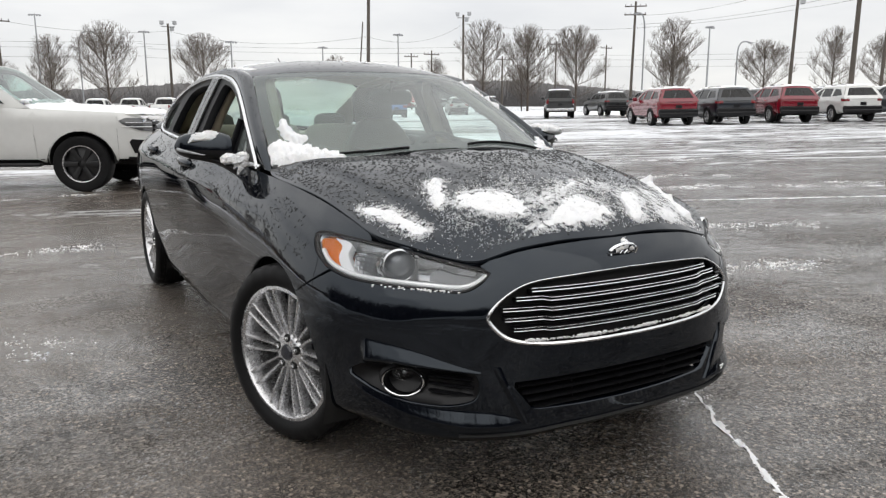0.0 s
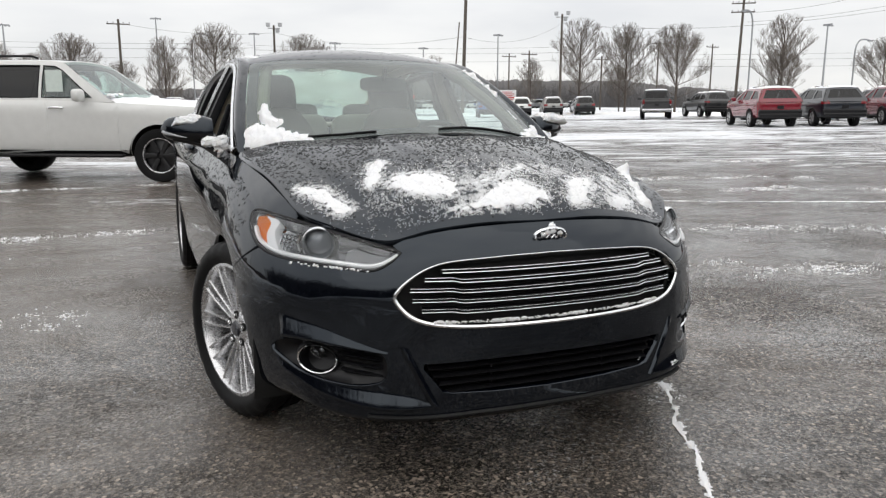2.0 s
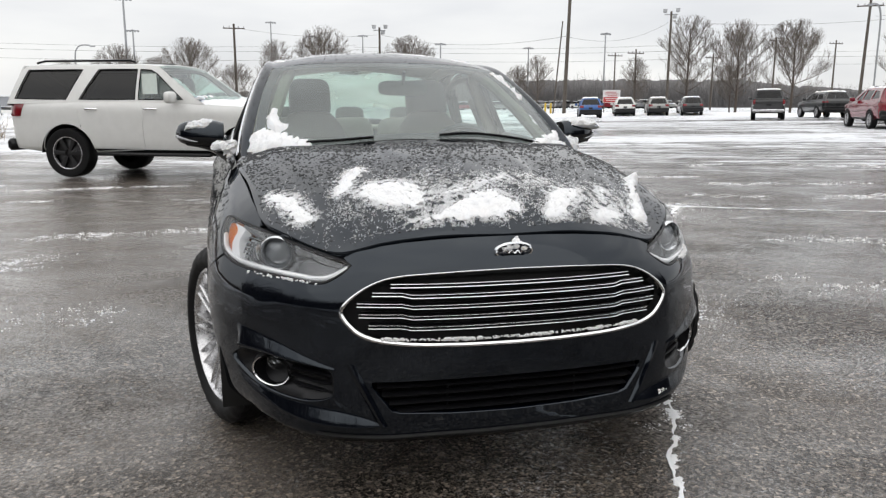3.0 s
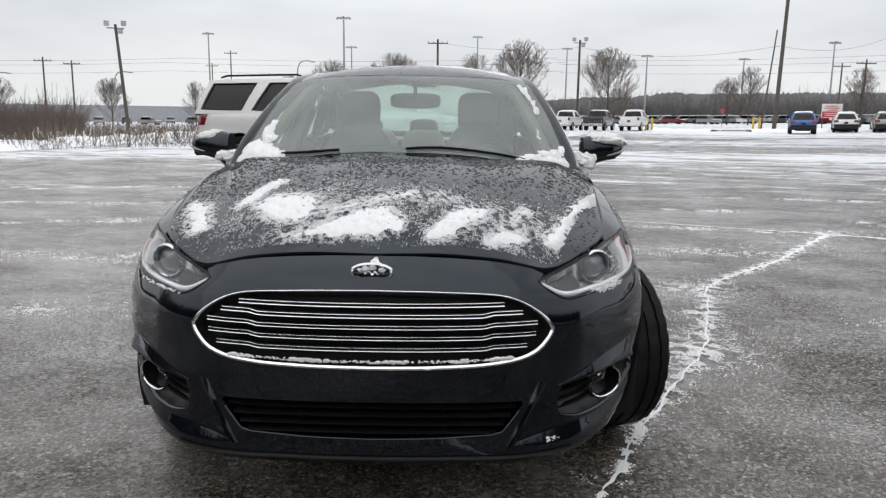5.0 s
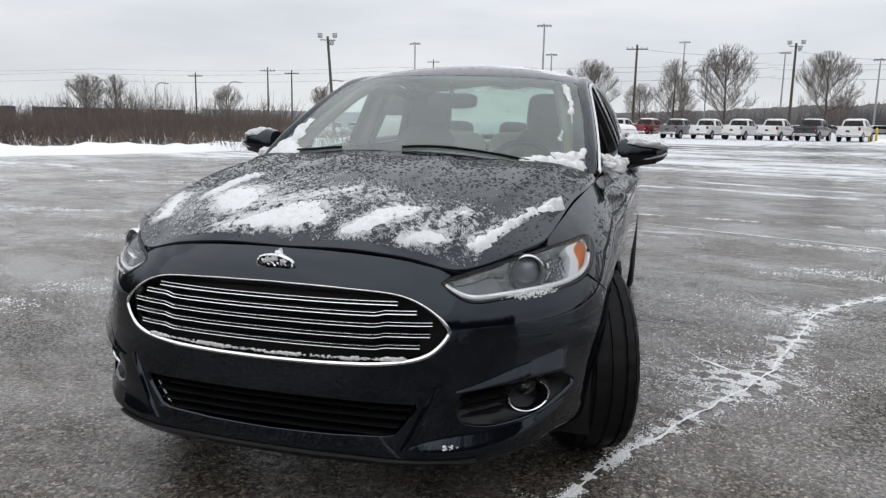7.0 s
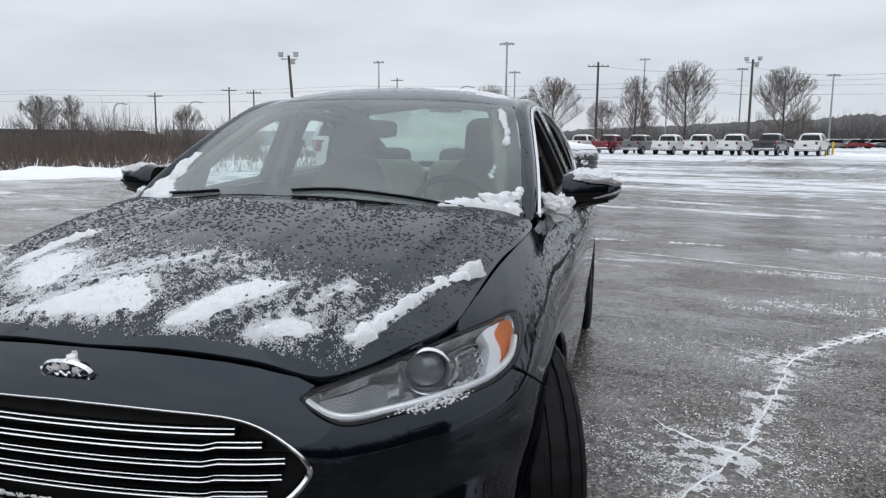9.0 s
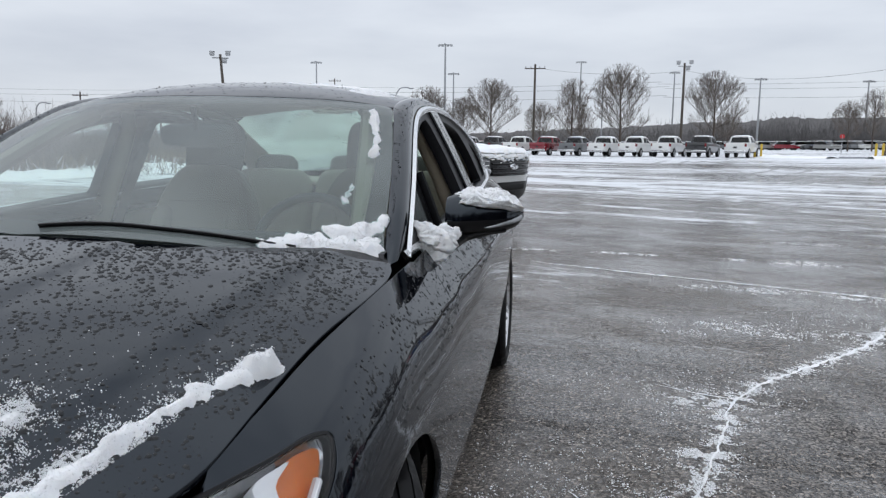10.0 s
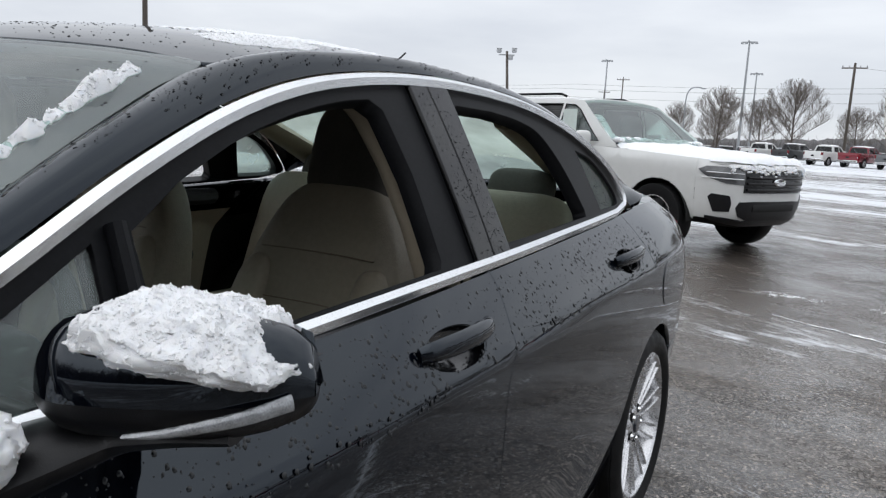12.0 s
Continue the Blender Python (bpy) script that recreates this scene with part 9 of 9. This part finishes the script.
kinds = [make_tree(3, 8.5, 1.0, 1.0), make_tree(8, 8.5, 1.12, 1.0), make_tree(14, 8.5, 0.9, 1.0)]
spots = [(-14.2, 88, 7.9), (-6.7, 88, 8.6), (2.7, 88, 8.6), (8.2, 88, 10.2), (18.4, 88, 9.2), (38.8, 60.5, 8.8), (42.4, 58.1, 8.3), (46.0, 55.3, 8.0), (56.2, 52.7, 8.9), (54.0, 51.0, 6.0), (65.6, 49.4, 6.8), (69.2, 44.3, 7.8), (73.0, 41.0, 7.2), (-11.0, 96, 7.0), (47, 119, 9.0), (44, 120, 7.5), (22.5, 100, 5.0), (36.5, 66, 5.5), (44.5, 62, 5.0), (-58, 66, 6.2), (-64, 78, 7.0), (-52, 84, 6.0), (-46, 100, 6.5), (-38, 110, 6.5), (-26, 120, 8.0), (-20, 118, 7.0), (5.0, 130, 8.0), (-2.0, 135, 8.5)]
rng = random.Random(9)
for i, (x, y, h) in enumerate(spots):
    m = pose(x, y, base_at(x, y), 0, 0, rng.uniform(0, 360)) @ Matrix.Scale(h / 8.5, 4)
    if i < 3:
        kinds[i].matrix_basis = m
    else:
        copy = copy_thing(kinds[i % 3], pose(x, y, base_at(x, y), 0, 0, rng.uniform(0, 360)))
        copy.scale = (h / 8.5 * rng.uniform(0.9, 1.1), h / 8.5 * rng.uniform(0.9, 1.1), h / 8.5)


# brush beyond the bank, dry grass, far woods
def thicket(name, mat, count, place, height, seed, label, width=0.012, fan=0.35, category="brush"):
    rng = random.Random(seed)
    verts, faces = [], []
    for i in range(count):
        x, y, hk = place(rng)
        h = height * rng.uniform(0.45, 1.0) * hk
        z = base_at(x, y)
        p = Vector((x, y, z))
        d = Vector((rng.gauss(0, fan), rng.gauss(0, fan), 1)).normalized()
        for j in range(3):
            q = p + (d + Vector((rng.gauss(0, 0.18), rng.gauss(0, 0.18), 0))) * (h * rng.uniform(0.6, 1.0))
            w = Vector((rng.gauss(0, 1), rng.gauss(0, 1), 0)).normalized() * width * rng.uniform(0.6, 1.5)
            k = len(verts)
            verts += [tuple(p - w), tuple(p + w), tuple(q + w * 0.3), tuple(q - w * 0.3), tuple(p + Vector((w.y, -w.x, 0))), tuple(q + Vector((w.y, -w.x, 0)) * 0.3)]
            faces += [(k, k + 1, k + 2, k + 3), (k, k + 4, k + 5, k + 3)]
            p = p.lerp(q, rng.uniform(0.3, 0.8))
    return tagged(mesh(name, verts, faces, mat, smooth=False), label, category, kind="stuff")


def left_field(rng):
    d = rng.uniform(31, 75)
    b = rng.uniform(-62, -27 - 0.10 * (d - 31)) if rng.random() < 0.68 else rng.uniform(-40, -17)
    x, y = at(b, d)
    return x, y, (0.55 + 0.9 * abs(noise.noise(Vector((x * 0.09, y * 0.09, 2.0)))) + 0.010 * (d - 27)) * (1.0 if b < -29 else 0.55)


thicket("dry_brush", BRUSH, 15000, left_field, 1.15, 3, "dense red-brown leafless brush beside the lot", 0.008, 0.5)
thicket("snowy_brush", SNOW, 1500, lambda r: (lambda q: (q[0], q[1], 1.0))(left_field(r)), 0.42, 8, "low brush stems caked with snow", 0.030, 0.8)
thicket("dry_grass", GRASS, 4000, lambda r: (lambda q: (q[0], q[1], 1.0))(left_field(r)), 0.6, 5, "tufts of dry straw-coloured grass among the brush", 0.010, 0.25, "grass")


def wood_height(b):
    """The height of the far woods by bearing: a wooded rise between 7 and 30 degrees."""
    rise = max(0.0, min(1.0, (b + 8.0) / 24.0, (46 - b) / 12.0))
    return 4.3 + 0.9 * noise.noise(Vector((b * 0.35, 0, 3))) + 0.5 * noise.noise(Vector((b * 1.7, 0, 7))) + 4.4 * rise


def ring_woods(rng):
    b = rng.uniform(-62, 88)
    d = rng.uniform(222, 236) + (120 if b < -12 else 0)
    x, y = at(b, d)
    return x, y, wood_height(b) * (1.1 if b < -12 else 1.0) / 5.0


def scrub(rng):
    d = rng.uniform(62, 120)
    b = rng.uniform(-66, -26)
    x, y = at(b, d)
    return x, y, (0.45 + 0.9 * abs(noise.noise(Vector((x * 0.05, y * 0.05, 5.0))))) * d / 90


thicket("scrub_woods", SCRUB, 13000, scrub, 3.3, 11, "grey-brown leafless scrub and young trees beyond the brush", 0.022, 0.5, "woods")
thicket("far_woods", HAZED_WOODS, 30000, ring_woods, 2.9, 7, "grey-brown line of leafless woods on the horizon", 0.035, 0.22, "woods")
rows = []
bs = np.linspace(-64, 90, 1400)
for k in (0.0, 0.5, 1.0):
    rows.append([(*at(b, 238 + (125 if b < -12 else 0) + 12 * k), base_at(*at(b, 238)) - 1 + k * (1.0 + (0.98 if b > -12 else 0.9) * wood_height(b) + 0.7 * noise.noise(Vector((b * 9.0, 0, 2))) + 0.5 * noise.noise(Vector((b * 31.0, 0, 2))))) for b in bs])
tagged(part("far_hedge", Geo().grid(rows), HAZED_WOODS), "low dark band of distant woods", "woods", kind="structure")

# long building behind the brush
def long_building(b0, b1, d, h, mat, label, bays=22):
    (x0, y0), (x1, y1) = at(b0, d), at(b1, d)
    L = math.hypot(x1 - x0, y1 - y0)
    ob = tagged(new("warehouse"), label, "building")
    ob.matrix_basis = pose(x0, y0, base_at((x0 + x1) / 2, (y0 + y1) / 2), 0, 0, math.degrees(math.atan2(y1 - y0, x1 - x0)))
    part("wall", Geo().box((L / 2, 6, h / 2 - 0.5), (L, 12, h + 1), 0.1), mat, ob)
    part("roof", Geo().box((L / 2, 6, h + 0.1), (L + 0.6, 12.6, 0.3), 0.05), SNOW, ob)
    for i in range(bays):
        if i % 3 != 1:
            part("dock_door", Geo().box(((i + 0.5) * L / bays, -0.05, 2.0), (L / bays * 0.5, 0.15, 3.6), 0.03), WALL_DARK if i % 2 else SIGN_WHITE, ob)
    return ob


long_building(-33, -13.5, 260, 5.0, WALL, "long grey warehouse far beyond the brush", 0)
long_building(-60, -34, 150, 3.6, WALL_DARK, "long dark building behind the brush", 14)

# sign board, bollards, kerb, railing
sx, sy = at(26.3, 80, T4)
sign = tagged(new("sign_board"), "white and red sign board on two posts", "sign")
sign.matrix_basis = pose(sx, sy, base_at(sx, sy), 0, 0, -26) @ Matrix.Scale(0.72, 4)
part("board", Geo().box((0, 0, 2.5), (2.4, 0.10, 1.8), 0.02), SIGN_WHITE, sign)
part("lower_panel", Geo().box((0, -0.06, 2.05), (2.2, 0.04, 0.75), 0.01), SIGN_RED, sign)
for i, (z, wd) in enumerate(((3.1, 1.5), (2.85, 1.8), (2.6, 1.2))):
    part("text_bar", Geo().box((-0.1 + 0.1 * i, -0.07, z), (wd, 0.02, 0.10), 0.0), SIGN_RED, sign)
for z, wd in ((2.2, 1.7), (1.95, 1.5)):
    part("text_bar", Geo().box((0, -0.09, z), (wd, 0.02, 0.09), 0.0), SIGN_WHITE, sign)
for s in (-1, 1):
    part("post", Geo().box((s, 0, 0.8), (0.12, 0.12, 1.8), 0.02), WOOD_POLE, sign)
for b in (14.3, 14.7, 21.5, 21.9):
    x, y = at(b, 78, T4)
    ob = tagged(new("bollard"), "short yellow steel bollard beside the drive", "bollard", "yellow bollards")
    ob.matrix_basis = pose(x, y, base_at(x, y))
    part("post", Geo().lathe([(0.0, 1.25), (0.07, 1.22), (0.10, 1.15), (0.10, -0.2)], 12, pose(0, 0, 0, 0, -90, 0)), YELLOW, ob)
x0, y0 = at(17.5, 79, T4)
for i in range(14):
    k = i / 13
    a, b = (25.0 + 12 * k, 66.5 - 6.2 * k)
    kerb = tagged(new("kerb_stone"), "grey concrete kerb stone edged with snow", "kerb", "kerb stones")
    kerb.matrix_basis = pose(a, b, base_at(a, b), 0, 0, -27)
    part("stone", Geo().box((0, 0, 0.06), (1.0, 0.16, 0.16), 0.02), WALL, kerb)
small_red = tagged(new("stop_sign"), "small red sign on a thin post", "sign")
sx, sy = at(19.4, 110, T4)
small_red.matrix_basis = pose(sx, sy, base_at(sx, sy), 0, 0, -15)
part("post", Geo().tube([(0, 0, 0), (0, 0, 2.3)], 0.04, 6), GALV, small_red)
part("plate", Geo().lathe([(0.0, 0.02), (0.30, 0.02), (0.30, -0.02)], 8, pose(0, 0, 2.1, 0, 0, -90)), SIGN_RED, small_red)


# wheel tracks pressed into the snow beyond the wet part of the lot
SLUSH = material("grey_slush", (0.19, 0.19, 0.195), 0.35, 0.0, 0.35, 1.5, 0.5, 40.0)


def wheel_track(line, seed):
    for off in (-0.8, 0.8):
        c = np.array([at(b, d, T4) for b, d in line])
        t = np.gradient(c, axis=0)
        c = c + np.stack([-t[:, 1], t[:, 0]], 1) / np.linalg.norm(t, axis=1)[:, None] * off
        edge_line = ribbon([tuple(p) for p in c], [0.16, 0.26, 0.22, 0.14], seed + int(off * 3), 0.5, 0.5)
        tagged(panel("wheel_track", level, edge_line, SLUSH, None, 0.8, (), 0.0, 0.0, lift=0.006), "grey slushy wheel track through the snow", "wheel track")


wheel_track([(9.5, 62), (9.0, 54), (10.0, 46), (12.5, 39), (14.5, 34), (15, 29)], 1)
wheel_track([(11.5, 62), (13.5, 54), (16.5, 48), (17.0, 42), (15.5, 36), (13, 31)], 5)
wheel_track([(10.5, 60), (14, 50), (19, 45), (24, 42), (30, 41)], 9)
wheel_track([(21, 49), (26, 46.5), (32, 44), (38, 40)], 13)

# unseen bare woods, added to close the place behind and darken the sedan's reflections
def back_woods(rng):
    b = rng.uniform(92, 294)
    x, y = at(b, rng.uniform(34, 46))
    return x, y, 0.8 + 0.5 * abs(noise.noise(Vector((b * 0.12, 0, 4))))


thicket("back_woods", HAZED_WOODS, 7000, back_woods, 7.0, 17, "grey-brown leafless wood along the edge of the lot", 0.09, 0.16, "woods")
